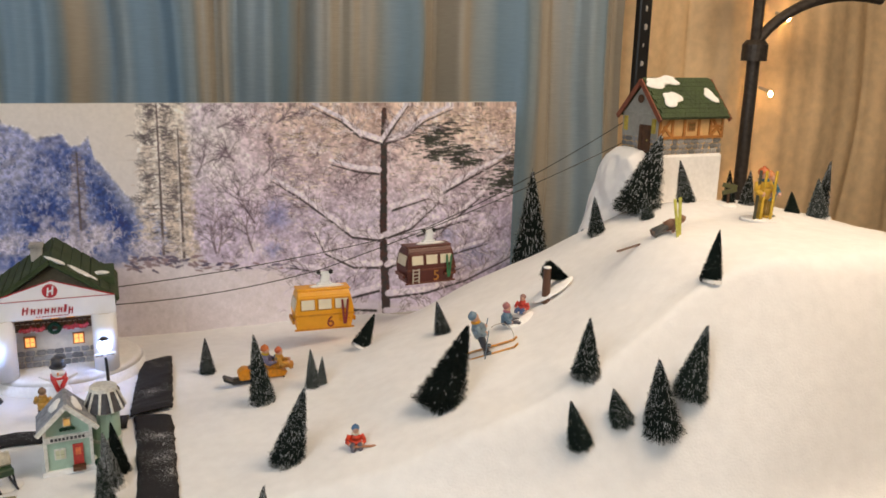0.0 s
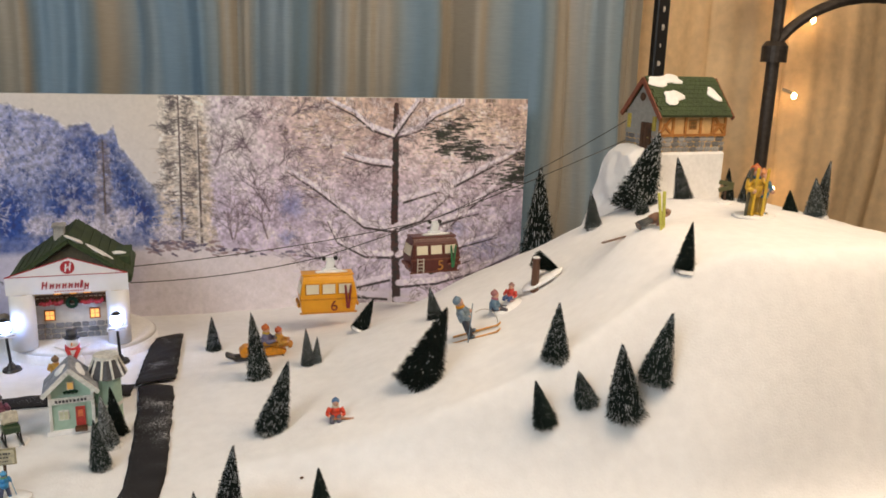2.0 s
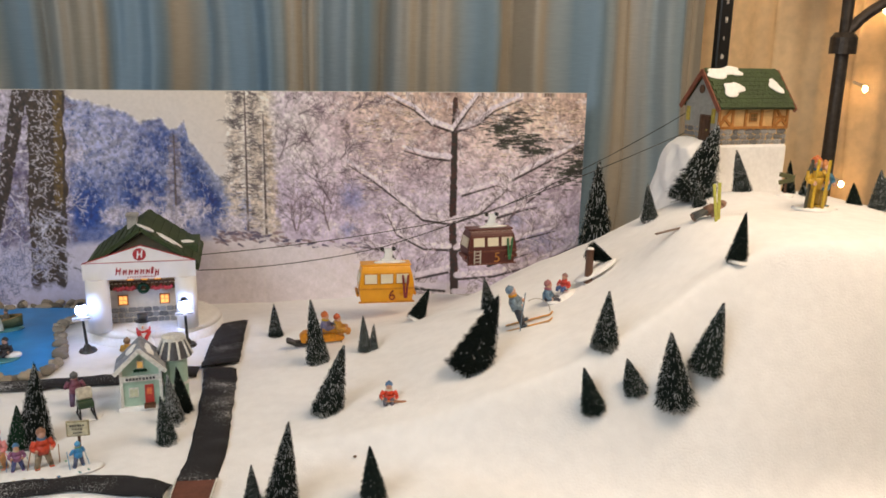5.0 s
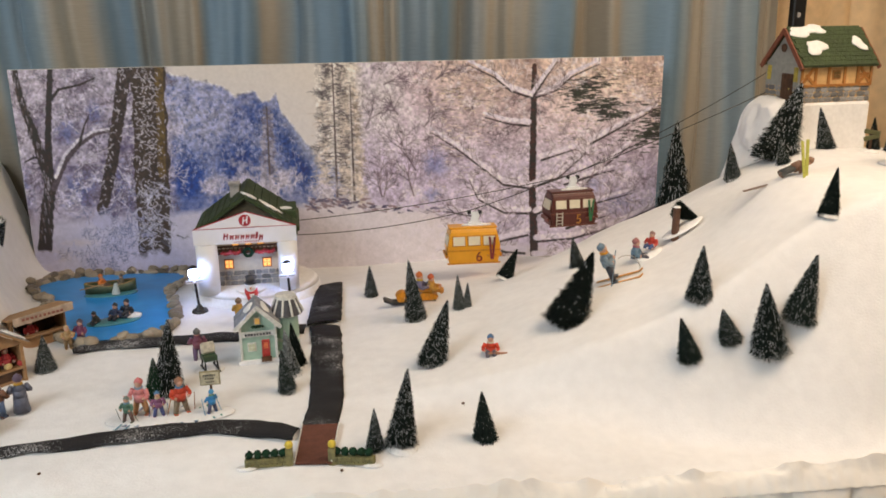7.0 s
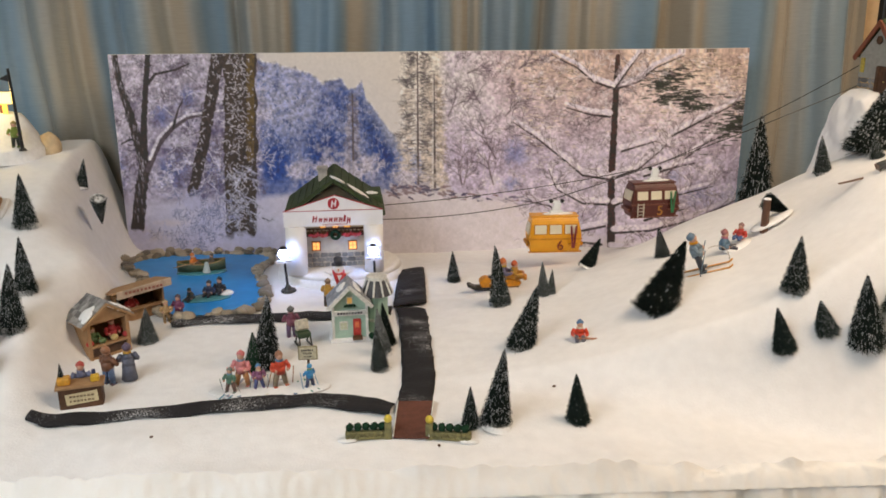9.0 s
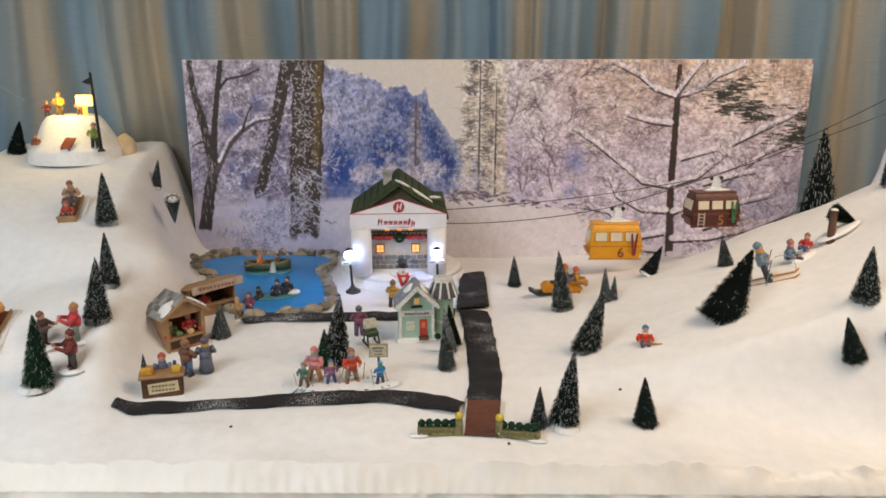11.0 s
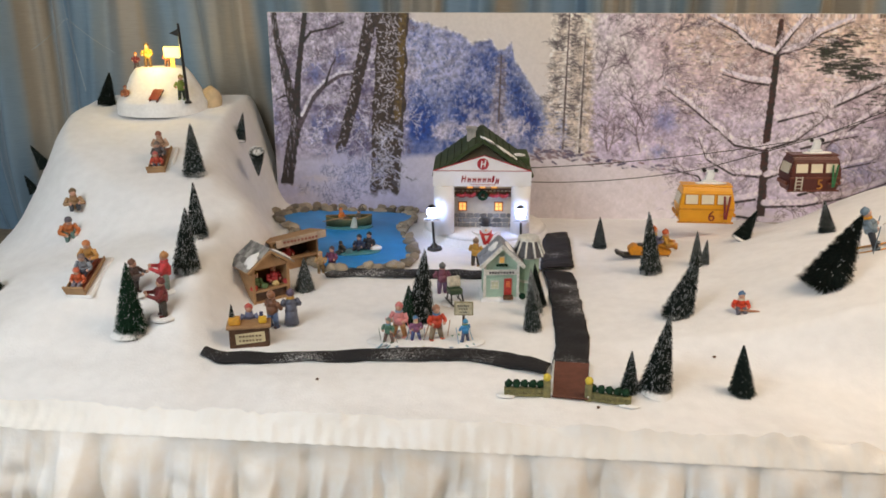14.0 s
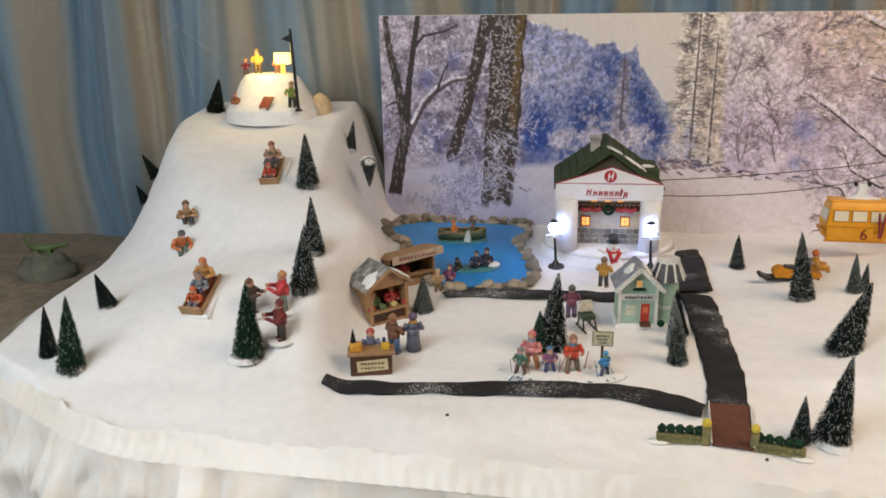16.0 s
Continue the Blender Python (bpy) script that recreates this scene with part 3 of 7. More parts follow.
    line([(0.222, 0.50), (0.222, 0.0)], 0.010, 0.012, (0.14, 0.090, 0.030), 1.2, 0.7)
    for u0, u1, spread, count in ((0.206, 0.206, 0.012, 800), (0.134, 0.172, 0.006, 130)):
        for _ in range(count):
            v = rng.uniform(0, 0.84 if spread > 0.01 else 0.62)
            u = u0 + (u1 - u0) * (1 - v / 0.66) + rng.normal(-0.003, spread)
            line([(u, v), (u + rng.normal(0, 0.003), v + rng.normal(0.004, 0.008))], 0.0016, 0.0009, ((0.62, 0.57, 0.58), (0.46, 0.42, 0.45), (0.10, 0.07, 0.05))[rng.integers(3)], 0.2, 0.85)
    # snowy bush and hanging boughs before the trunk
    for _ in range(80):
        f = rng.random()
        bough(rng.normal(0.155, 0.014 + 0.030 * f), 0.62 + 0.30 * f, rng.normal(1.6, 0.6), rng.uniform(0.012, 0.020), 0.0012, ((0.62, 0.59, 0.72), (0.50, 0.49, 0.64), (0.10, 0.11, 0.20), (0.16, 0.17, 0.30)), 3, 0.75, 1.0)
    for _ in range(40):
        bough(rng.normal(0.203, 0.014), rng.uniform(0.52, 0.80), rng.choice((0.7, 2.4)) + rng.normal(0, 0.3), 0.013, 0.0020, ((0.60, 0.58, 0.64), (0.50, 0.48, 0.58), (0.10, 0.09, 0.10)), 2, 0.85, 0.8)
    for u, v, a, b in ((0.047, 0.865, 0.024, 0.036), (0.208, 0.925, 0.050, 0.085), (0.132, 0.705, 0.018, 0.040)):
        lay((0.53, 0.50, 0.63), np.clip(3.0 - 3.0 * np.hypot((X - u) / a, (Y - v) / b) + 2.0 * (n2 - 0.5), 0, 1))
    for _ in range(150):
        v = rng.uniform(0.0, 0.78)
        u = np.interp(v, (0.0, 0.13, 0.26, 0.40, 0.53, 0.82), (0.012, 0.018, 0.032, 0.046, 0.058, 0.047)) + rng.normal(-0.002, 0.004)
        line([(u, v), (u + 0.001, v + rng.uniform(0.01, 0.03))], 0.0014, 0.0008, ((0.13, 0.095, 0.08), (0.40, 0.36, 0.40), (0.02, 0.015, 0.012))[rng.integers(3)], 0.2, 0.7)
    # small bare trees in the middle
    twig = ((0.20, 0.155, 0.19), (0.30, 0.25, 0.28))
    for u, v, size, a in ((0.601, 0.62, 0.050, -1.75), (0.555, 0.62, 0.040, -1.4), (0.552, 0.62, 0.040, -1.8), (0.605, 0.50, 0.045, -2.1), (0.62, 0.30, 0.03, -1.0), (0.56, 0.10, 0.03, -0.4), (0.53, 0.30, 0.03, -1.2), (0.58, 0.24, 0.03, -2.2), (0.64, 0.08, 0.03, -0.6)):
        for _ in range(2):
            bough(u, v, a + rng.normal(0, 0.1), size, 0.0022, twig, 3, 0.8, 0.9)
    # the bare tree on the right, its boughs under snow
    dark = (0.105, 0.075, 0.085)
    line([(0.784, 0.98), (0.785, 0.60), (0.790, 0.30), (0.795, 0.02)], 0.0115, 0.0075, (0.13, 0.092, 0.085), 0.8)
    for limb in (((0.791, 0.175), (0.757, 0.140), (0.731, 0.074), (0.687, 0.008)), ((0.791, 0.175), (0.827, 0.140), (0.854, 0.074), (0.898, 0.016)), ((0.792, 0.166), (0.810, 0.087), (0.832, 0.0)),
                 ((0.783, 0.304), (0.753, 0.294), (0.713, 0.259)), ((0.782, 0.598), (0.740, 0.577), (0.713, 0.510), (0.669, 0.405), (0.630, 0.325)), ((0.788, 0.590), (0.827, 0.550), (0.863, 0.458), (0.871, 0.431))):
        limbs(limb, dark, line, bough, rng)
    for limb in (((0.779, 0.714), (0.740, 0.709), (0.700, 0.643), (0.687, 0.550)), ((0.788, 0.722), (0.845, 0.643), (0.889, 0.524), (0.942, 0.405)), ((0.801, 0.466), (0.854, 0.418)), ((0.880, 0.392), (0.924, 0.325), (0.986, 0.233)),
                 ((0.740, 0.894), (0.713, 0.841), (0.691, 0.722), (0.651, 0.696)), ((0.788, 0.847), (0.845, 0.836), (0.907, 0.788), (0.968, 0.709), (1.0, 0.656)), ((0.775, 0.815), (0.722, 0.847), (0.669, 0.815))):
        limbs(limb, dark, line, bough, rng)
    for limb in (((0.836, 0.582), (0.889, 0.537), (0.915, 0.519)), ((0.836, 0.735), (0.889, 0.669), (0.942, 0.630)), ((0.836, 0.788), (0.898, 0.735)), ((0.783, 0.921), (0.845, 0.934)), ((0.77, 0.90), (0.70, 0.88), (0.66, 0.90))):
        limbs(limb, dark, line, bough, rng)
    # grain of the print, and the sheets it was joined from
    plain = 1.0 - 0.9 * ((Y < ridge) & (X > 0.235) & (X < 0.455))[..., None]
    woody = plain * np.clip((field - Y) * 12 + 0.25, 0.15, 1)[..., None]
    img[:] = img * (1.0 + (1.15 - 0.4 * np.clip((X - 0.5) * 8, 0, 1))[..., None] * woody * (lace_noise[..., None] - 0.48))
    img[:] = img * (1.0 + plain * (0.18 * n2[..., None] - 0.10)) * (1.0 + plain * (0.10 * n4[..., None] - 0.05))
    lay((0.80, 0.77, 0.72), (np.abs(X - 0.507) < 0.0010) * 0.22)
    cool = np.clip((0.62 - X) * 4, 0, 1)[..., None]
    img[:] = img * (1 - cool + cool * np.array((0.95, 0.98, 1.06)))
    crisp = 0.20 * np.clip((X - 0.50) * 12, 0, 1)[..., None]
    img[:] = np.clip(img + crisp * (img - np.array((0.55, 0.50, 0.52))), 0.03, 0.9)
    # the photograph is glued on slightly askew
    terms = np.stack([np.ones((h, w)), X, Y, X * Y, X * X, Y * Y], -1)
    gu, gv = np.clip(terms @ (0.0020, 1.0746, 0.0363, -0.0670, -0.0754, 0.0001), 0, 0.9995) * (w - 1), np.clip(terms @ (0.0165, -0.0390, 1.0660, -0.0707, 0.0056, -0.0667), 0, 0.9995) * (h - 1)
    ix, iy = np.minimum(gu.astype(int), w - 2), np.minimum(gv.astype(int), h - 2)
    fx, fy = (gu - ix)[..., None], (gv - iy)[..., None]
    img = (img[iy, ix] * (1 - fx) + img[iy, ix + 1] * fx) * (1 - fy) + (img[iy + 1, ix] * (1 - fx) + img[iy + 1, ix + 1] * fx) * fy
    return np.clip(img, 0.01, 0.92)


def limbs(points, dark, line, bough, rng):
    """One bough of the printed tree: a band of snow, a dark line under it and twigs."""
    line([(u, v - 0.020) for u, v in points], 0.0085, 0.0040, (0.73, 0.68, 0.78), 0.9, 0.6)
    line(points, 0.0034, 0.0015, dark, 0.5)
    for (u0, v0), (u1, v1) in zip(points, points[1:]):
        a = math.atan2((v1 - v0) / 3, u1 - u0)
        for f in rng.uniform(0, 1, 6):
            bough(u0 + (u1 - u0) * f, v0 + (v1 - v0) * f, a + rng.choice((-0.7, 0.7)) + rng.normal(0, 0.2), 0.018, 0.0011, (dark, (0.28, 0.22, 0.25), (0.76, 0.71, 0.78)), 2, 0.75)


def backdrop_board():
    w, h = 1220, 406
    colours = printed_landscape(w, h)
    xs = np.linspace(0, BOARD_W, w)[None].repeat(h, 0)
    zs = np.linspace(BOARD_TOP, BOARD_LOW, h)[:, None].repeat(w, 1)
    m = bpy.data.materials.new("printed_photo")
    m.use_nodes = True
    N, L = m.node_tree.nodes, m.node_tree.links
    at = N.new("ShaderNodeAttribute")
    at.attribute_name = "print"
    L.new(at.outputs["Color"], N["Principled BSDF"].inputs["Base Color"])
    N["Principled BSDF"].inputs["Roughness"].default_value = 0.42
    board = root("backdrop_board", pose(0, 0, 0), "printed winter forest photograph on a stiff board behind the village", "backdrop")
    face = sheet("printed_sheet", xs, 0 * xs, zs, m, board, "snowy forest and blue mountain print", False)
    face.data.attributes.new("print", "FLOAT_COLOR", "POINT").data.foreach_set("color", np.concatenate([colours, np.ones((h, w, 1))], -1).ravel().astype(np.float32))
    part("backing", box(bmesh.new(), (BOARD_W / 2, 0.0065, (BOARD_TOP + BOARD_LOW) / 2), (BOARD_W + 0.002, 0.009, BOARD_TOP - BOARD_LOW + 0.002)), material("foam_board", (0.7, 0.68, 0.64), 0.8), board)


backdrop_board()
# ---------- bottle-brush trees ----------
def bristles(name, mat, seed, count, inner, outer, tilt, thick):
    """Thin blades round an upright axis of height 1 and width 1."""
    rng = np.random.default_rng(seed)
    z = 0.05 + 0.94 * rng.random(count) ** 1.25
    a = rng.random(count) * 2 * math.pi
    # the bristles stand in uneven tufts that twist round the wire
    tuft = 0.5 + 0.5 * np.sin(3 * a + 34 * z + seed) * np.sin(5 * a - 21 * z + 2 * seed)
    span = 0.5 * np.clip(1.0 - z, 0.02, 1) ** 0.82 * (0.68 + 0.26 * tuft + 0.24 * rng.random(count)) + 0.015
    span = np.where(z < 0.12, span * (0.55 + 3.7 * z), span)
    d = np.stack([np.cos(a), np.sin(a)], 1)
    p0 = np.concatenate([d * (span * inner)[:, None], (z - tilt * span * inner)[:, None]], 1)
    p1 = np.concatenate([d * (span * outer)[:, None], (z - tilt * span * outer + 0.02 * rng.standard_normal(count))[:, None]], 1)
    side = np.concatenate([-d[:, ::-1] * [[1, -1]], rng.standard_normal(count)[:, None] * 0.5], 1) * thick
    v = np.stack([p0 - side, p0 + side, p1 + side * 0.5, p1 - side * 0.5], 1).reshape(-1, 3)
    f = np.arange(count * 4).reshape(-1, 4)
    me = bpy.data.meshes.new(name)
    me.from_pydata(v.tolist(), [], f.tolist())
    me.materials.append(mat)
    return me


def core(seed):
    bm = bmesh.new()
    bmesh.ops.create_cone(bm, cap_ends=True, segments=14, radius1=0.29, radius2=0.01, depth=0.80, matrix=pose(0, 0, 0.50))
    bmesh.ops.subdivide_edges(bm, edges=list(bm.edges), cuts=2)
    rng = random.Random(seed)
    for v in bm.verts:
        v.co *= 1 + rng.uniform(-0.09, 0.09)
    me = bpy.data.meshes.new("crown_core")
    bm.to_mesh(me)
    bm.free()
    return me


def trunk_mesh():
    bm = bmesh.new()
    rod(bm, (0, 0, -0.04), (0, 0, 0.95), 0.035, 0.008, 8)
    me = bpy.data.meshes.new("trunk")
    bm.to_mesh(me)
    bm.free()
    me.materials.append(BARK)
    return me


def foot_mesh():
    bm = bmesh.new()
    bmesh.ops.create_cone(bm, cap_ends=True, segments=18, radius1=0.44, radius2=0.36, depth=0.06, matrix=pose(-0.04, -0.10, 0.02))
    me = bpy.data.meshes.new("foot")
    bm.to_mesh(me)
    bm.free()
    me.materials.append(SNOW_PAINT)
    return me


TRUNK, FOOT = trunk_mesh(), foot_mesh()
CROWNS = {}
for kind, mat, frost in (("dark", NEEDLE, 60), ("frosty", NEEDLE, 620), ("green", NEEDLE_GREEN, 240), ("grey", NEEDLE_GREY, 700), ("heavy", NEEDLE, 2200)):
    for n in range(3):
        inner = core(n)
        inner.materials.append(mat)
        CROWNS[kind, n] = (inner, bristles("bristles", mat, 10 + n, 7500, 0.1, 1.0, 0.25, 0.0050),
                           bristles("frost", FROST, 50 + n, int(frost * 1.9), 0.95, 1.03, 0.25, 0.0072))
TREE_WORDS = {"dark": "dark green bottle-brush pine tree, lightly frosted, standing in snow", "frosty": "dark green bottle-brush pine tree with frosted tips in snow",
              "green": "bright green bottle-brush pine tree with white specks", "grey": "grey-green frosted bottle-brush shrub", "heavy": "bottle-brush pine tree heavily flocked with white"}
tree_count = 0


def tree_at(x, y, height, width, lean, look_of="frosty", foot=True, z=None, group="trees in the snow", m=None):
    global tree_count
    z = snow_z(x, y) if z is None else z
    base = root("pine_tree", (m or (pose(x, y, z) @ pose(0, 0, 0, 0, lean, 0) @ pose(0, 0, 0, 0, 0, 47 * tree_count))) @ Matrix.Diagonal((width, width, height, 1)), TREE_WORDS[look_of], "tree", group)
    inner, blades, frost = CROWNS[look_of, tree_count % 3]
    for name, me in (("trunk", TRUNK), ("crown_core", inner), ("crown", blades), ("frost", frost)) + ((("foot", FOOT),) if foot else ()):
        ob = new(name, me)
        ob.parent = base
    tree_count += 1
    return base


# x, y, height, width, lean, look, foot
for x, y, hh, ww, lean, kind, foot in (
    (0.969, -1.125, 0.082, 0.046, -4, "dark", False), (0.835, -1.121, 0.129, 0.058, 6, "frosty", True), (0.795, -1.121, 0.068, 0.034, 0, "frosty", False),
    (0.926, -0.872, 0.126, 0.066, 14, "frosty", False), (0.934, -0.615, 0.135, 0.056, -6, "frosty", True), (0.857, -0.404, 0.076, 0.039, -2, "frosty", False),
    (1.031, -0.605, 0.074, 0.033, -3, "grey", False), (1.048, -0.605, 0.052, 0.024, 2, "grey", False), (1.168, -0.463, 0.075, 0.048, 24, "dark", True),
    (1.300, -0.600, 0.070, 0.041, -12, "frosty", False), (1.177, -0.890, 0.142, 0.098, 20, "dark", False), (1.368, -1.028, 0.094, 0.054, 1, "frosty", True),
    (1.328, -1.088, 0.076, 0.046, -16, "dark", False), (1.396, -1.092, 0.059, 0.046, -18, "frosty", False), (1.450, -1.122, 0.118, 0.071, -8, "frosty", False),
    (1.505, -1.108, 0.113, 0.064, 12, "frosty", False), (1.605, -1.015, 0.085, 0.042, 6, "dark", True), (1.700, -0.520, 0.085, 0.046, -8, "frosty", True),
    (1.757, -0.110, 0.345 - snow_z(1.757, -0.110), 0.140, -1, "frosty", False), (1.800, -0.520, 0.180, 0.125, 17, "frosty", False), (1.905, -0.560, 0.100, 0.050, -15, "frosty", False),
    (1.782, -0.590, 0.057, 0.036, -15, "frosty", False), (2.025, -0.560, 0.076, 0.036, -3, "dark", False), (2.055, -0.585, 0.080, 0.042, 3, "frosty", False),
    (2.200, -0.660, 0.130, 0.048, 8, "frosty", False), (2.159, -0.697, 0.090, 0.056, -6, "grey", True), (2.130, -0.650, 0.050, 0.040, -8, "dark", False),
    (-0.058, -0.536, 0.110, 0.056, 0, "frosty", True), (0.020, -0.863, 0.118, 0.058, 4, "frosty", True), (0.012, -0.760, 0.105, 0.048, 0, "frosty", True),
    (-0.035, -1.006, 0.127, 0.062, 2, "green", True), (-0.050, -0.180, 0.072, 0.034, 10, "frosty", True), (-0.440, -0.060, 0.085, 0.056, 12, "dark", False),
    (-0.488, -0.340, 0.060, 0.036, -30, "dark", False), (-0.500, -0.385, 0.045, 0.030, -25, "dark", False), (-0.313, -1.058, 0.123, 0.052, 4, "green", True), (-0.372, -1.023, 0.087, 0.036, 3, "dark", False),
    (-0.345, -0.870, 0.065, 0.040, -16, "dark", True), (0.452, -0.855, 0.138, 0.064, 4, "frosty", False), (0.430, -0.868, 0.074, 0.042, 2, "green", False),
    (0.680, -0.775, 0.086, 0.040, -6, "dark", False), (0.669, -0.823, 0.092, 0.040, -6, "heavy", True), (0.661, -0.893, 0.082, 0.040, -5, "frosty", True),
    (0.206, -0.705, 0.069, 0.047, 1, "grey", False),
):
    tree_at(x, y, hh, ww, lean, kind, foot)
# one tree lies head down on the steep side of the sledging hill
tumbled = tree_at(0, 0, 1, 1, 0, "frosty", True, 0.0, m=pose(0.022, -0.300, 0.205, 205, 6, 0) @ Matrix.Diagonal((0.042, 0.042, 0.075, 1)))
tumbled["label"] = "frosted bottle-brush tree stuck head down in snow"
# ---------- painted figures: one plain mesh each ----------
SKIN = (0.62, 0.36, 0.26)


def figure(label, m, h, coat, legs, hat, stance="stand", extra=None, base=False, name="figurine", arms=0.5, group="resin figures"):
    """A small resin figure of height h, as plain shapes: legs, coat, arms, head and hat."""
    bm = bmesh.new()
    mats = [paint(coat), paint(legs), paint(hat), paint(SKIN), SNOW_PAINT, paint(extra or coat)]
    if stance == "sit":
        for s in (-1, 1):
            rod(bm, (s * 0.09, 0.05, 0.10), (s * 0.10, -0.34, 0.12), 0.09, 0.07, 8, 1)
            rod(bm, (s * 0.10, -0.33, 0.14), (s * 0.10, -0.36, 0.02), 0.07, 0.06, 8, 1)
        lift = -0.38
    else:
        wide = 0.16 if stance == "ski" else 0.10
        for s in (-1, 1):
            rod(bm, (s * 0.075, 0, 0.44), (s * wide, 0.02 * s, 0.05), 0.085, 0.065, 8, 1)
            box(bm, (s * wide, -0.03, 0.03), (0.10, 0.18, 0.06), bevel=0.015, index=1)
        lift = 0.0
    if stance == "dress":
        rod(bm, (0, 0, 0.06), (0, 0, 0.60), 0.20, 0.12, 12, 0)
    rod(bm, (0, 0, 0.40 + lift), (0, -0.01, 0.62 + lift), 0.145, 0.165, 10, 0)
    rod(bm, (0, -0.01, 0.62 + lift), (0, 0, 0.78 + lift), 0.165, 0.08, 10, 0)
    for s in (-1, 1):
        a, b = Vector((s * 0.16, 0, 0.72 + lift)), Vector((s * (0.22 + 0.05 * arms), -0.10 * arms, 0.56 + lift))
        c = Vector((s * (0.20 - 0.06 * arms), -0.26 * arms - 0.02, 0.44 + 0.16 * arms + lift))
        rod(bm, a, b, 0.062, 0.055, 8, 0)
        rod(bm, b, c, 0.055, 0.045, 8, 0)
        ball(bm, c, 0.048, 8, 3)
    ball(bm, (0, -0.01, 0.88 + lift), (0.095, 0.10, 0.115), 12, 3)
    ball(bm, (0, 0.015, 0.92 + lift), (0.112, 0.112, 0.10), 12, 2)
    rod(bm, (0, 0.0, 0.98 + lift), (0, 0.02, 1.04 + lift), 0.06, 0.02, 8, 2)
    rod(bm, (0, 0, 0.755 + lift), (0, -0.005, 0.80 + lift), 0.11, 0.10, 10, 5)
    if base:
        rod(bm, (0, 0, -0.02), (0, 0, 0.02), 0.38, 0.30, 18, 4)
    if stance == "ski":
        for s in (-1, 1):
            box(bm, (s * wide, -0.10, -0.01), (0.075, 1.1, 0.022), bevel=0.006, index=5)
            box(bm, (s * wide, -0.68, 0.02), (0.07, 0.12, 0.02), rx=-30, index=5)
            rod(bm, (s * 0.30, -0.24, 0.62), (s * 0.36, 0.05, 0.0), 0.014, 0.012, 6, 2)
    for v in bm.verts:
        v.co *= h / 1.02
    ob = part(name, bm, mats, None, label, smooth=True)
    ob.matrix_world = m
    return tagged(ob, "", "figurine", group)


def on_snow(x, y, rz=0, rx=0, ry=0, up=0.0):
    return pose(x, y, snow_z(x, y) + up, rx, ry, rz)


def bars(bm, x0, x1, z, y, thick, gaps, seed, index=0):
    """A line of unreadable writing as short bars."""
    rng = random.Random(seed)
    x = x0
    step = (x1 - x0) / gaps
    for _ in range(gaps):
        wdt = step * rng.uniform(0.5, 0.8)
        box(bm, (x + wdt / 2, y, z), (wdt, 0.0006, thick), index=index)
        x += step


WHITE = material("white_card", (0.80, 0.79, 0.79), 0.6, 0.03, 40.0, 0.1)
RED = paint((0.45, 0.03, 0.04))
GLOW = material("lit_amber_pane", (0.9, 0.5, 0.15), 0.4, 0.05, 60.0, glow=1.1, glow_colour=(1.0, 0.42, 0.10))
DIM = material("dim_amber_pane", (0.70, 0.45, 0.15), 0.4, 0.1, 60.0, glow=0.25, glow_colour=(1.0, 0.5, 0.12))
LED = material("cold_led_globe", (0.9, 0.95, 1.0), 0.3, 0.0, 60.0, glow=34.0, glow_colour=(0.32, 0.48, 1.0))
GREENROOF = material("green_shingle", (0.055, 0.085, 0.03), 0.75, 0.35, 130.0, 0.6, 260.0, second=(0.028, 0.045, 0.018))
CREAM = material("cream_plaster", (0.66, 0.58, 0.46), 0.7, 0.08, 70.0, 0.3)
TIMBER = paint((0.40, 0.17, 0.04), 0.6)
GREENWALL = material("pale_green_boards", (0.38, 0.54, 0.44), 0.55, 0.08, 80.0, 0.2)
WHITETRIM = paint((0.72, 0.72, 0.68))
SLATE = paint((0.06, 0.06, 0.07))


def snow_patch(name, m, sx, sy, seed, parent):
    """A thin uneven cushion of painted snow."""
    bm = bmesh.new()
    ball(bm, (0, 0, 0), (sx, sy, 0.004), 18)
    rng = random.Random(seed)
    ph = [rng.uniform(0, 6.28) for _ in range(3)]
    for v in bm.verts:
        a = math.atan2(v.co.y / sy, v.co.x / sx)
        k = 1 + 0.22 * math.sin(2 * a + ph[0]) + 0.16 * math.sin(3 * a + ph[1]) + 0.10 * math.sin(5 * a + ph[2])
        v.co.x, v.co.y = v.co.x * k, v.co.y * k
    ob = part(name, bm, SNOW_PAINT, parent, smooth=True)
    ob.matrix_local = m
    return ob


def stones(parent, x0, x1, z0, z1, y, rows, size, seed, axis="x"):
    """Rounded wall stones, each its own piece, on a front at y (or on a side at x = y)."""
    rng = random.Random(seed)
    shapes = []
    for k in range(4):
        bm = bmesh.new()
        box(bm, (0, 0, 0), (1, 0.45, 1), bevel=0.2)
        for v in bm.verts:
            v.co += Vector((rng.uniform(-0.08, 0.08), 0, rng.uniform(-0.08, 0.08)))
        me = bpy.data.meshes.new("stone")
        bm.to_mesh(me)
        bm.free()
        me.materials.append(STONE)
        shapes.append(me)
    hgt = (z1 - z0) / rows
    for r in range(rows):
        x = x0
        while x < x1 - size * 0.3:
            wdt = min(size * rng.uniform(0.7, 1.35), x1 - x)
            ob = new("stone", rng.choice(shapes))
            ob.parent = parent
            c = (x + wdt / 2, y, z0 + hgt * (r + 0.5)) if axis == "x" else (y, x + wdt / 2, z0 + hgt * (r + 0.5))
            ob.matrix_local = pose(*c, 0, 0, 0 if axis == "x" else 90) @ Matrix.Diagonal((wdt * 0.92, 0.006, hgt * 0.90, 1))
            x += wdt


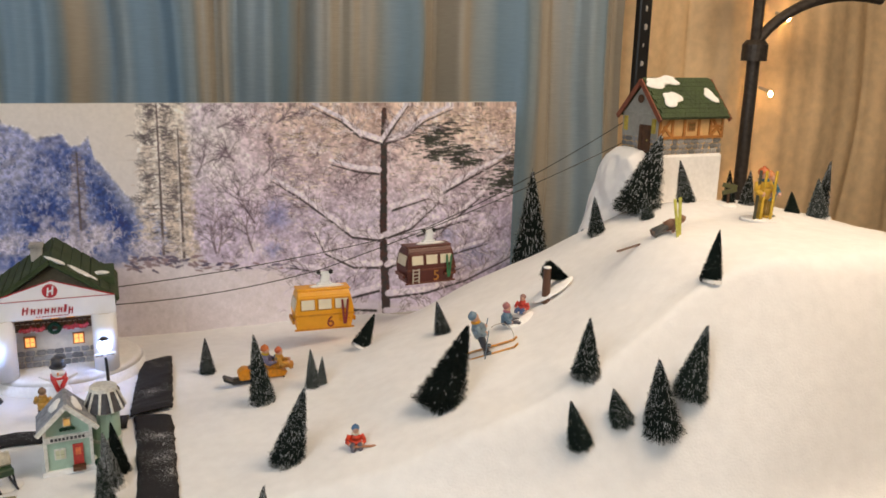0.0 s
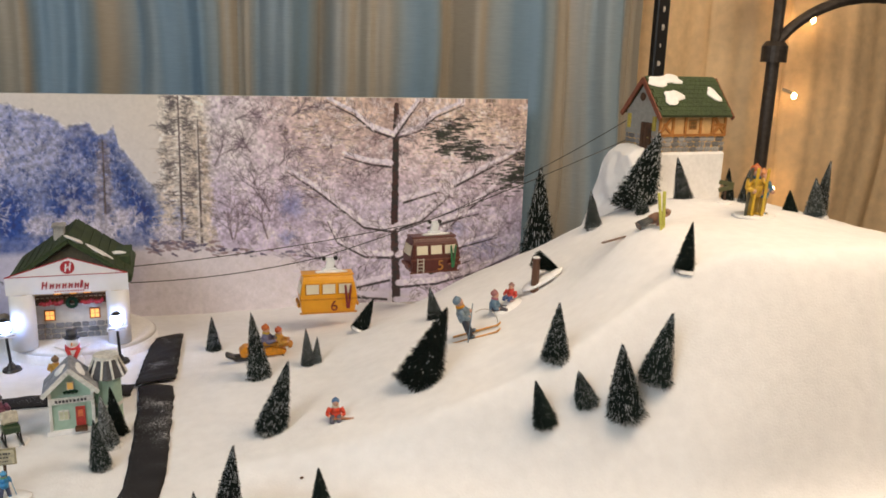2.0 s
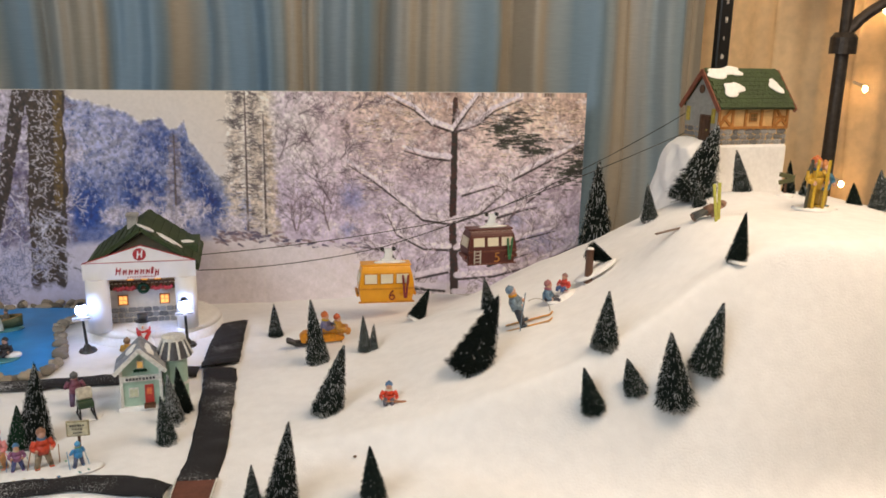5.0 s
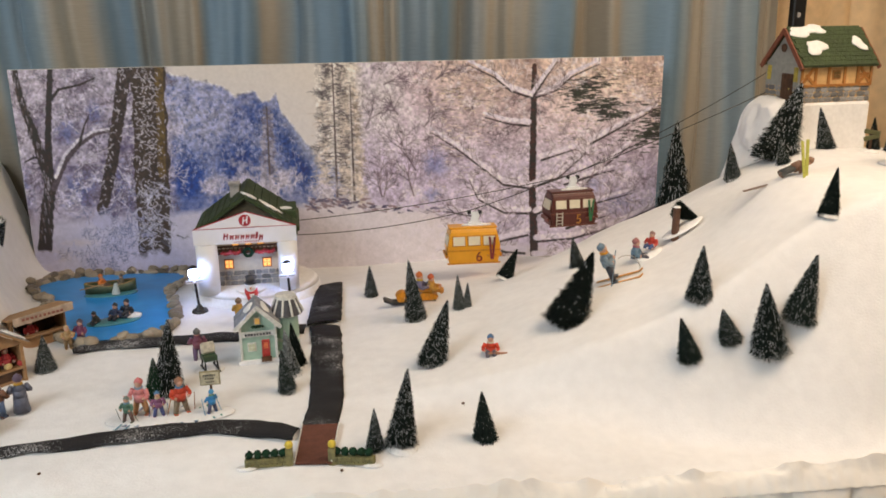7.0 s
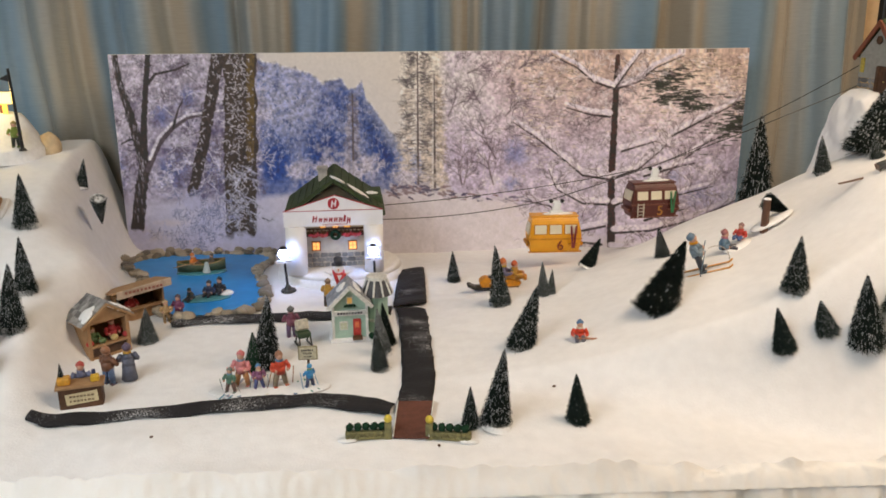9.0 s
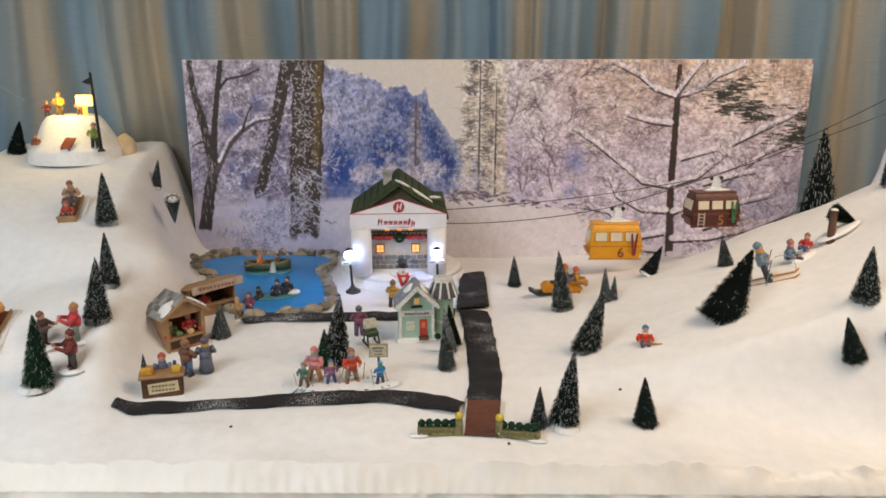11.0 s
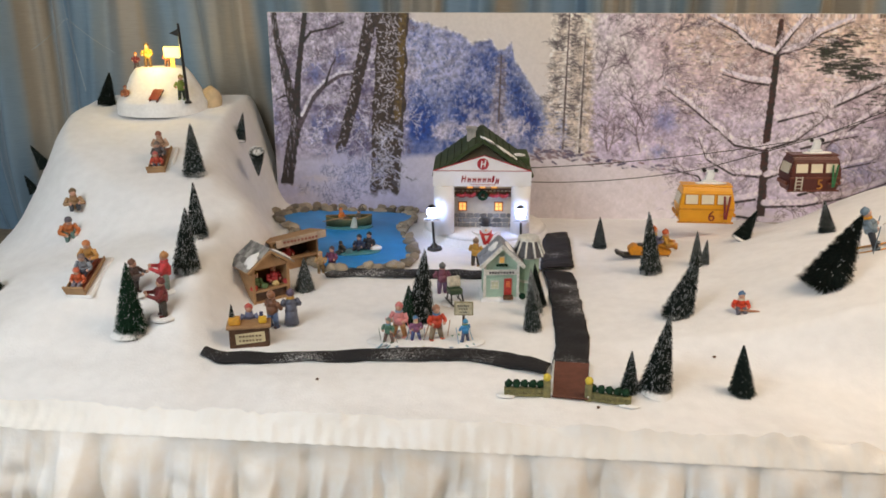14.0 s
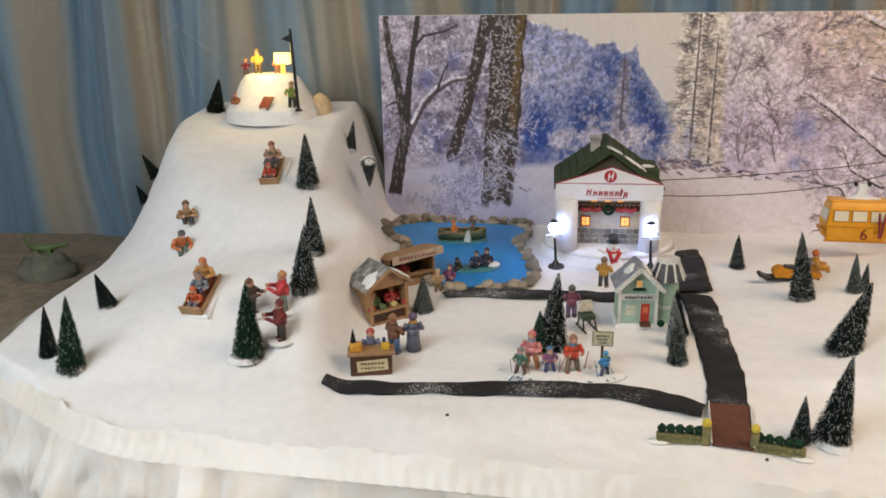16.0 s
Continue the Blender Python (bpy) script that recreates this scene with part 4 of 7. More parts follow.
def little_window(parent, m, wdt, hgt, frame_mat, pane_mat, cross=True):
    win = part("window", box(bmesh.new(), (0, 0.001, 0), (wdt, 0.003, hgt)), frame_mat, parent)
    win.matrix_local = m
    nx = 2 if cross else 1
    for i in range(nx):
        for j in range(nx):
            bm = bmesh.new()
            box(bm, ((i - (nx - 1) / 2) * wdt * 0.40, -0.0012, (j - (nx - 1) / 2) * hgt * 0.40), (wdt * (0.34 if cross else 0.75), 0.002, hgt * (0.34 if cross else 0.75)))
            part("pane", bm, pane_mat, win)
    return win


# ---------- gondola station with its paper gateway ----------
def station():
    st = root("gondola_station", pose(0.577, -0.395, 0.0), "gondola station with stone base, green roof and white banner gateway", "building")
    bm = bmesh.new()
    rod(bm, (0.01, 0.10, -0.03), (0.01, 0.10, 0.020), 0.19, 0.18, 36)
    rod(bm, (0.01, 0.10, 0.020), (0.01, 0.10, 0.030), 0.18, 0.165, 36)
    for v in bm.verts:
        v.co.x, v.co.y = v.co.x * 0.85, 0.105 + (v.co.y - 0.10) * 0.78
    part("snow_base", bm, SNOW_PAINT, st, smooth=True)
    # house
    bm = bmesh.new()
    prism(bm, [(-0.098, 0.028), (0.098, 0.028), (0.098, 0.165), (0.0, 0.232), (-0.098, 0.165)], 0.055, 0.22)
    part("wall", bm, CREAM, st)
    part("gable_front", prism(bmesh.new(), [(-0.104, 0.160), (0.104, 0.160), (0.0, 0.237)], 0.048, 0.054), paint((0.10, 0.085, 0.05)), st)
    for s in (-1, 1):
        bm = bmesh.new()
        a, b = Vector((0.0, 0, 0.246)), Vector((s * 0.120, 0, 0.162))
        d = b - a
        box(bm, ((a + b) / 2 + Vector((0, 0.132, 0)))[:], (d.length, 0.205, 0.008), ry=math.degrees(math.atan2(-d.z, d.x)), bevel=0.002)
        slope = part("roof", bm, GREENROOF, st)
        for r in range(7):
            bm = bmesh.new()
            p = a + d * ((r + 0.5) / 7)
            box(bm, (p + Vector((0, 0.132, 0.0058)))[:], (d.length / 7.6, 0.206, 0.003), ry=math.degrees(math.atan2(-d.z, d.x)) + (4 if s > 0 else -4))
            part("shingle_course", bm, GREENROOF, slope)
    bm = bmesh.new()
    box(bm, (0.088, 0.15, 0.165), (0.055, 0.11, 0.060), bevel=0.002)
    part("side_wing", bm, GREENROOF, st)
    bm = bmesh.new()
    box(bm, (-0.028, 0.14, 0.235), (0.022, 0.026, 0.045), bevel=0.002)
    box(bm, (-0.028, 0.14, 0.259), (0.027, 0.031, 0.006), bevel=0.001)
    part("chimney", bm, STONE, st)
    snow_patch("roof_snow", pose(0.012, 0.045, 0.246, 0, 30, 20), 0.018, 0.020, 1, st)
    snow_patch("roof_snow", pose(0.055, 0.06, 0.216, 0, 35, 0), 0.030, 0.010, 2, st)
    snow_patch("roof_snow", pose(0.088, 0.12, 0.197, 0, 0, 0), 0.014, 0.012, 3, st)
    stones(st, -0.096, 0.096, 0.030, 0.066, 0.053, 3, 0.016, 5)
    for x in (-0.048, 0.040):
        little_window(st, pose(x, 0.0535, 0.083), 0.022, 0.024, TIMBER, GLOW)
    for x in (-0.030, 0.0, 0.028):
        little_window(st, pose(x, 0.0535, 0.136), 0.017, 0.020, TIMBER, GLOW)
    bal = part("balcony", box(bmesh.new(), (0, 0.040, 0.117), (0.150, 0.026, 0.006)), DARKWOOD, st)
    for i in range(16):
        part("baluster", box(bmesh.new(), (-0.070 + i * 0.0093, 0.028, 0.124), (0.003, 0.003, 0.014)), DARKWOOD, bal)
    part("rail", box(bmesh.new(), (0, 0.028, 0.132), (0.150, 0.004, 0.004)), DARKWOOD, bal)
    for x in (-0.050, -0.028, 0.028, 0.050):
        bm = bmesh.new()
        tube(bm, [(x + 0.011 * f, 0.0235, 0.121 - 0.004 * (1 - f * f) + 0.0015 * math.sin(9 * f)) for f in np.linspace(-1, 1, 12)], lambda f: 0.0042 + 0.0012 * math.sin(20 * f), 8)
        part("red_garland", bm, RED, bal, "red flower garland")
    bm = bmesh.new()
    for k in range(14):
        a = k / 14 * 2 * math.pi
        ball(bm, (0.009 * math.cos(a), 0.022, 0.118 + 0.009 * math.sin(a)), 0.004, 8)
    part("wreath", bm, NEEDLE_GREEN, bal, "dark green wreath")
    # paper gateway
    gate = part("gateway_banner", prism(bmesh.new(), [(-0.118, 0.146), (0.113, 0.146), (0.113, 0.182), (0.002, 0.219), (-0.118, 0.182)], -0.001, 0.001), WHITE, st, "white card banner with red emblem")
    bm = bmesh.new()
    box(bm, (-0.0025, -0.0016, 0.1835), (0.229, 0.001, 0.0012))
    part("red_rule", bm, RED, gate)
    for a, b in (((-0.118, 0.183), (0.002, 0.220)), ((0.002, 0.220), (0.113, 0.183))):
        part("red_edge", rod(bmesh.new(), (a[0], -0.001, a[1]), (b[0], -0.001, b[1]), 0.0011, None, 6), RED, gate)
    bm = bmesh.new()
    rod(bm, (-0.001, -0.0012, 0.200), (-0.001, -0.0022, 0.200), 0.0135, None, 28)
    emblem = part("emblem", bm, RED, gate)
    bm = bmesh.new()
    for x, zc in ((-0.0045, 0.199), (0.0040, 0.2015)):
        box(bm, (x, -0.0028, zc), (0.0030, 0.0008, 0.0165), ry=8)
    box(bm, (0.0, -0.0028, 0.2003), (0.008, 0.0008, 0.0026), ry=-25)
    part("emblem_stroke", bm, WHITE, emblem)
    bm = bmesh.new()
    x = -0.052
    for k, (wdt, hgt) in enumerate(((0.0125, 0.016), (0.0090, 0.011), (0.0095, 0.011), (0.0090, 0.011), (0.0090, 0.011), (0.0090, 0.011), (0.0040, 0.016), (0.0095, 0.014))):
        zc = 0.156 + hgt / 2 + (-0.004 if k == 7 else 0)
        box(bm, (x + wdt * 0.22, -0.0018, zc), (0.0026, 0.001, hgt), ry=10)
        box(bm, (x + wdt * 0.78, -0.0018, zc), (0.0022, 0.001, hgt * 0.92), ry=10)
        box(bm, (x + wdt / 2, -0.0018, zc + 0.001), (wdt * 0.5, 0.001, 0.0022), ry=-6)
        x += wdt + 0.0026
    part("red_block_mark", bm, RED, gate, "row of red slanted shapes")
    bm = bmesh.new()
    bars(bm, -0.028, 0.030, 0.1505, -0.0018, 0.0018, 12, 4)
    part("small_print", bm, RED, gate)
    for x, r in ((-0.092, 0.030), (0.090, 0.028)):
        bm = bmesh.new()
        n = 18
        for k in range(n):
            a0, a1 = math.pi * (1.0 + k / n), math.pi * (1.0 + (k + 1) / n)
            q = [bm.verts.new((x + r * 0.82 * math.cos(a), 0.012 + r * 0.75 * math.sin(a), z)) for a, z in ((a0, 0.029), (a1, 0.029), (a1, 0.147), (a0, 0.147))]
            bm.faces.new(q)
        bmesh.ops.remove_doubles(bm, verts=list(bm.verts), dist=1e-5)
        pil = part("paper_pillar", bm, WHITE, st, smooth=True)
        pil.modifiers.new("thick", "SOLIDIFY").thickness = 0.001
    return st


station()


def street_lamp(x, y, lean):
    m = on_snow(x, y, 0, 0, lean)
    sl = root("street_lamp", m, "black street lamp with glowing cold white globe", "street lamp", "street lamps by the station")
    bm = bmesh.new()
    rod(bm, (0, 0, 0), (0, 0, 0.006), 0.019, 0.016, 18)
    rod(bm, (0, 0, 0.006), (0, 0, 0.016), 0.010, 0.005, 14)
    part("base", bm, BLACK, sl)
    part("pole", rod(bmesh.new(), (0, 0, 0.012), (0, 0, 0.078), 0.0032, 0.0026, 12), BLACK, sl)
    for sx in (-1, 1):
        bm = bmesh.new()
        box(bm, (sx * 0.010, -0.003, 0.074), (0.020, 0.002, 0.009), bevel=0.0005)
        plate = part("name_plate", bm, WHITE, sl)
        bm = bmesh.new()
        bars(bm, sx * 0.010 - 0.007, sx * 0.010 + 0.007, 0.074, -0.0045, 0.002, 5, 3)
        part("writing", bm, SLATE, plate)
    part("globe", ball(bmesh.new(), (0, 0, 0.092), 0.0125, 18), LED, sl, smooth=True)
    bm = bmesh.new()
    rod(bm, (0, 0.003, 0.1035), (0, 0.003, 0.109), 0.010, 0.005, 16)
    part("cap", bm, BLACK, sl)


street_lamp(0.464, -0.430, -4)
street_lamp(0.668, -0.432, -2)

# snowman in front of the gateway
bm = bmesh.new()
for z, r in ((0.014, 0.017), (0.034, 0.013), (0.050, 0.010)):
    ball(bm, (0, 0, z), r, 16, 0)
rod(bm, (0, 0, 0.057), (0, 0, 0.0585), 0.012, None, 16, 1)
rod(bm, (0, 0, 0.058), (0, 0, 0.070), 0.008, 0.0085, 16, 1)
for s in (-1, 1):
    rod(bm, (s * 0.010, 0, 0.036), (s * 0.026, -0.004, 0.046), 0.0022, 0.0018, 8, 0)
rod(bm, (0, 0, 0.041), (0, -0.001, 0.045), 0.0115, 0.0115, 14, 2)
box(bm, (-0.004, -0.0135, 0.034), (0.006, 0.003, 0.022), ry=-18, index=2)
box(bm, (0.007, -0.0135, 0.035), (0.006, 0.003, 0.020), ry=25, index=2)
rod(bm, (0, -0.009, 0.050), (0, -0.017, 0.049), 0.0018, 0.0004, 8, 3)
sm = part("snowman", bm, [SNOW_PAINT, SLATE, paint((0.6, 0.03, 0.03)), paint((0.8, 0.3, 0.05))], None, "white snowman with black hat and red scarf", smooth=True)
sm.matrix_world = pose(0.583, -0.468, snow_z(0.583, -0.468) + 0.002) @ Matrix.Diagonal((1.25, 1.25, 1.25, 1))
tagged(sm, "", "snowman")
figure("figure in a mustard coat beside the snowman", on_snow(0.560, -0.545, 160), 0.066, (0.55, 0.30, 0.05), (0.05, 0.04, 0.04), (0.25, 0.16, 0.10))


# ---------- green toll hut with its turret ----------
def toll_hut():
    hut = root("toll_hut", pose(0.608, -0.752, 0.0, 0, 0, 4), "pale green wooden hut with white trim and small turret", "hut")
    w, d = 0.034, 0.055
    bm = bmesh.new()
    box(bm, (0, d / 2, 0.004), (0.080, d + 0.014, 0.008), bevel=0.001)
    part("plinth", bm, SNOW_PAINT, hut)
    part("wall", prism(bmesh.new(), [(-w, 0.006), (w, 0.006), (w, 0.078), (0, 0.110), (-w, 0.078)], 0.0, d), GREENWALL, hut)
    for s in (-1, 1):
        a, b = Vector((0, 0, 0.118)), Vector((s * 0.043, 0, 0.076))
        dd = b - a
        bm = bmesh.new()
        box(bm, ((a + b) / 2 + Vector((0, d / 2 - 0.004, 0)))[:], (dd.length, d + 0.018, 0.004), ry=math.degrees(math.atan2(-dd.z, dd.x)), bevel=0.001)
        part("roof", bm, material("frosted_grey_roof", (0.42, 0.44, 0.47), 0.7, 0.2, 120.0, 0.4, second=(0.16, 0.17, 0.20)), hut)
        bm = bmesh.new()
        box(bm, ((a + b) / 2 + Vector((0, -0.0145, -0.001)))[:], (dd.length + 0.002, 0.004, 0.007), ry=math.degrees(math.atan2(-dd.z, dd.x)))
        part("barge_board", bm, WHITETRIM, hut)
        bm = bmesh.new()
        box(bm, (s * 0.033, -0.001, 0.041), (0.005, 0.005, 0.072))
        part("corner_trim", bm, WHITETRIM, hut)
        snow_patch("roof_snow", Matrix.Translation(a + dd * 0.35 + Vector((0, 0.02, 0.003))) @ pose(0, 0, 0, 0, s * 44, 0), 0.010, 0.018, 9 + s, hut)
    band = part("sign_band", box(bmesh.new(), (0, -0.003, 0.061), (0.068, 0.005, 0.010)), WHITETRIM, hut)
    bm = bmesh.new()
    bars(bm, -0.025, 0.026, 0.061, -0.006, 0.0045, 9, 6)
    part("writing", bm, SLATE, band)
    door = part("door", box(bmesh.new(), (0.013, -0.0015, 0.030), (0.015, 0.004, 0.034), bevel=0.0006), paint((0.50, 0.05, 0.04)), hut, "red door")
    part("door_pane", box(bmesh.new(), (0.013, -0.0042, 0.036), (0.008, 0.001, 0.012)), paint((0.75, 0.20, 0.08)), door)
    part("doorstep", box(bmesh.new(), (0.013, -0.009, 0.010), (0.019, 0.012, 0.006)), DARKWOOD, hut)
    little_window(hut, pose(-0.013, -0.001, 0.034), 0.017, 0.018, WHITETRIM, material("pale_pane", (0.6, 0.62, 0.45), 0.3), True)
    little_window(hut, pose(0.0, -0.001, 0.086), 0.012, 0.015, WHITETRIM, DIM, False)
    bm = bmesh.new()
    for k in range(7):
        ball(bm, (-0.009 + k * 0.003, -0.005, 0.076 + 0.001 * (k % 2)), 0.0028, 8)
    part("window_box", bm, NEEDLE_GREEN, hut)
    # turret
    tx, ty = 0.058, 0.040
    bm = bmesh.new()
    rod(bm, (tx, ty, 0.0), (tx, ty, 0.082), 0.023, 0.022, 16)
    tur = part("turret", bm, GREENWALL, hut)
    for z in (0.030, 0.080):
        part("turret_band", rod(bmesh.new(), (tx, ty, z), (tx, ty, z + 0.005), 0.0245, None, 16), WHITETRIM, tur)
    part("turret_roof", rod(bmesh.new(), (tx, ty, 0.084), (tx, ty, 0.115), 0.032, 0.019, 16), SLATE, tur)
    for k in range(10):
        a = k / 10 * 2 * math.pi
        part("roof_rib", rod(bmesh.new(), (tx + 0.0325 * math.cos(a), ty + 0.0325 * math.sin(a), 0.084), (tx + 0.0195 * math.cos(a), ty + 0.0195 * math.sin(a), 0.115), 0.0022, None, 6), WHITETRIM, tur)
    part("turret_cap", rod(bmesh.new(), (tx, ty, 0.115), (tx, ty, 0.121), 0.021, 0.021, 16), WHITETRIM, tur)
    bm = bmesh.new()
    ball(bm, (0.042, -0.004, 0.010), 0.007, 10)
    part("shrub", bm, NEEDLE_GREEN, hut)


toll_hut()


# ---------- wooden market stalls ----------
def big_stall():
    st = root("market_stall", pose(0.152, -0.770, 0.0, 0, 0, 42), "open raw-wood market stall with snowy shingle roof", "stall", "market stalls")
    w, d, hgt = 0.038, 0.062, 0.076
    part("floor_board", box(bmesh.new(), (0, d / 2, 0.003), (2 * w, d, 0.006)), WOOD, st)
    for s in (-1, 1):
        part("side_wall", prism(bmesh.new(), [(0, 0.0), (d, 0.0), (d, hgt * 0.86), (0, hgt)], -0.002, 0.002), WOOD, st).matrix_local = pose(s * w, 0, 0, 0, 0, 90)
        part("post", box(bmesh.new(), (s * w, -0.001, hgt / 2), (0.006, 0.006, hgt)), WOOD, st)
    part("back_wall", box(bmesh.new(), (0, d, hgt * 0.45), (2 * w, 0.004, hgt * 0.9)), WOOD, st)
    part("counter", box(bmesh.new(), (0, 0.002, 0.028), (2 * w, 0.016, 0.004)), WOOD, st)
    part("counter_front", box(bmesh.new(), (0, 0.004, 0.014), (2 * w - 0.006, 0.003, 0.026)), DARKWOOD, st)
    gable = part("gable", prism(bmesh.new(), [(-w - 0.004, hgt - 0.004), (w + 0.004, hgt - 0.004), (0, hgt + 0.026)], -0.002, 0.002), WOOD, st)
    for s in (-1, 1):
        a, b = Vector((0, 0, hgt + 0.030)), Vector((s * (w + 0.014), 0, hgt - 0.006))
        dd = b - a
        ang = math.degrees(math.atan2(-dd.z, dd.x))
        slope = part("roof", box(bmesh.new(), ((a + b) / 2 + Vector((0, d / 2, 0)))[:], (dd.length, d + 0.022, 0.004), ry=ang), WOOD, st)
        rng = random.Random(4)
        for r in range(5):
            for k in range(6):
                bm = bmesh.new()
                p = a + dd * ((r + 0.5) / 5) + Vector((0, -0.006 + (k + 0.5) * (d + 0.014) / 6, 0.0035))
                box(bm, p[:], (dd.length / 4.3, (d + 0.014) / 6.6, 0.003), ry=ang + s * 5, rz=rng.uniform(-4, 4))
                part("shingle", bm, STONE, slope)
        snow_patch("roof_snow", Matrix.Translation(a + dd * 0.62 + Vector((0, 0.010, 0.006))) @ pose(0, 0, 0, 0, ang, 0), 0.020, 0.015, 6 + s, st)
    for k, c in enumerate(((0.5, 0.04, 0.03), (0.10, 0.16, 0.06), (0.6, 0.45, 0.2), (0.45, 0.05, 0.05))):
        bm = bmesh.new()
        ball(bm, (-0.036 + k * 0.024, 0.002, 0.035), (0.008, 0.006, 0.006), 10)
        part("goods", bm, paint(c), st)
    place = st.matrix_world
    figure("stall keeper figure in red behind the counter", place @ pose(0.018, 0.022, 0.006), 0.062, (0.50, 0.05, 0.06), (0.10, 0.06, 0.05), (0.45, 0.10, 0.08))
    figure("stall keeper figure in green behind the counter", place @ pose(-0.022, 0.020, 0.006), 0.056, (0.10, 0.18, 0.07), (0.10, 0.06, 0.05), (0.55, 0.30, 0.08))


def sign_stall():
    st = root("market_stall", pose(0.165, -0.575, 0.0, 0, 0, 38), "open wooden stall with slanting signboard roof", "stall", "market stalls")
    w, d = 0.052, 0.050
    for s, hh in ((-1, 0.066), (1, 0.066)):
        part("side_wall", box(bmesh.new(), (s * w, d / 2, hh / 2), (0.004, d, hh)), WOOD, st)
    part("back_wall", box(bmesh.new(), (0, d, 0.030), (2 * w, 0.004, 0.060)), DARKWOOD, st)
    part("counter", box(bmesh.new(), (0, 0.004, 0.026), (2 * w, 0.014, 0.004)), WOOD, st)
    part("counter_front", box(bmesh.new(), (0, 0.007, 0.012), (2 * w - 0.006, 0.003, 0.024)), WOOD, st)
    bm = bmesh.new()
    box(bm, (0, d / 2 - 0.006, 0.071), (2 * w + 0.026, d + 0.030, 0.004), rx=-12, ry=-3)
    part("roof", bm, WOOD, st)
    sg = part("signboard", box(bmesh.new(), (0.004, -0.020, 0.073), (2 * w + 0.016, 0.004, 0.017), ry=-3, bevel=0.001), material("weathered_board", (0.52, 0.40, 0.30), 0.8, 0.2, 60.0, 0.2), st)
    bm = bmesh.new()
    bars(bm, -0.040, 0.045, 0.073, -0.0225, 0.005, 10, 12)
    part("writing", bm, paint((0.30, 0.10, 0.07)), sg)
    place = st.matrix_world
    figure("stall keeper figure in a red jacket", place @ pose(-0.01, 0.024, 0.0), 0.056, (0.45, 0.04, 0.04), (0.06, 0.05, 0.08), (0.12, 0.06, 0.05))
    figure("shopper figure in a tan coat at the stall", on_snow(0.222, -0.600, 20), 0.050, (0.50, 0.33, 0.16), (0.30, 0.2, 0.1), (0.6, 0.42, 0.25))
    figure("shopper figure in a purple jacket at the stall", on_snow(0.245, -0.585, -20), 0.056, (0.20, 0.05, 0.12), (0.10, 0.08, 0.14), (0.10, 0.07, 0.10))


def table_stall():
    st = root("stall_counter", pose(0.160, -0.975, 0.0, 0, 0, 12), "dark wooden stall counter with a cream paper notice", "stall", "market stalls")
    part("front_panel", box(bmesh.new(), (0, -0.012, 0.018), (0.066, 0.004, 0.036)), DARKWOOD, st)
    for s in (-1, 1):
        part("side_panel", box(bmesh.new(), (s * 0.032, 0.004, 0.018), (0.004, 0.030, 0.036)), DARKWOOD, st)
    part("counter_top", box(bmesh.new(), (0, 0.002, 0.038), (0.076, 0.036, 0.005), bevel=0.001), WOOD, st)
    note = part("paper_notice", box(bmesh.new(), (0.002, -0.0150, 0.019), (0.050, 0.001, 0.019), ry=-4), material("cream_paper", (0.68, 0.58, 0.36), 0.8, 0.1, 60.0), st)
    bm = bmesh.new()
    for k in range(2):
        bars(bm, -0.017, 0.022, 0.023 - 0.008 * k, -0.0160, 0.003, 7, 20 + k)
    part("writing", bm, paint((0.20, 0.13, 0.07)), note)
    bm = bmesh.new()
    box(bm, (-0.024, 0.0, 0.047), (0.020, 0.018, 0.013), bevel=0.002)
    part("goods_box", bm, paint((0.70, 0.35, 0.04)), st)
    bm = bmesh.new()
    box(bm, (0.024, 0.0, 0.046), (0.014, 0.014, 0.011), bevel=0.002)
    part("goods_box", bm, paint((0.65, 0.40, 0.03)), st)
    bm = bmesh.new()
    rod(bm, (0.022, 0.006, 0.041), (0.022, 0.006, 0.058), 0.004, 0.003, 10)
    part("bottle", bm, paint((0.03, 0.04, 0.12)), st)
    place = st.matrix_world
    figure("stall keeper figure in blue behind the counter", place @ pose(0.0, 0.028, 0.0), 0.066, (0.16, 0.18, 0.30), (0.1, 0.1, 0.12), (0.55, 0.08, 0.06))
    tree_at(0, 0, 1, 1, 0, "frosty", False, 0.0, "goods on the stall", place @ pose(-0.028, 0.004, 0.0405) @ Matrix.Diagonal((0.016, 0.016, 0.036, 1)))


big_stall(), sign_stall(), table_stall()
figure("figure in a brown coat and blue jeans by the stall", on_snow(0.184, -0.900, 150), 0.073, (0.20, 0.09, 0.05), (0.10, 0.16, 0.30), (0.35, 0.16, 0.08))
figure("figure in a long grey dress holding a basket", on_snow(0.216, -0.888, -160), 0.072, (0.12, 0.13, 0.18), (0.10, 0.10, 0.14), (0.14, 0.10, 0.16), "dress", (0.6, 0.35, 0.05))

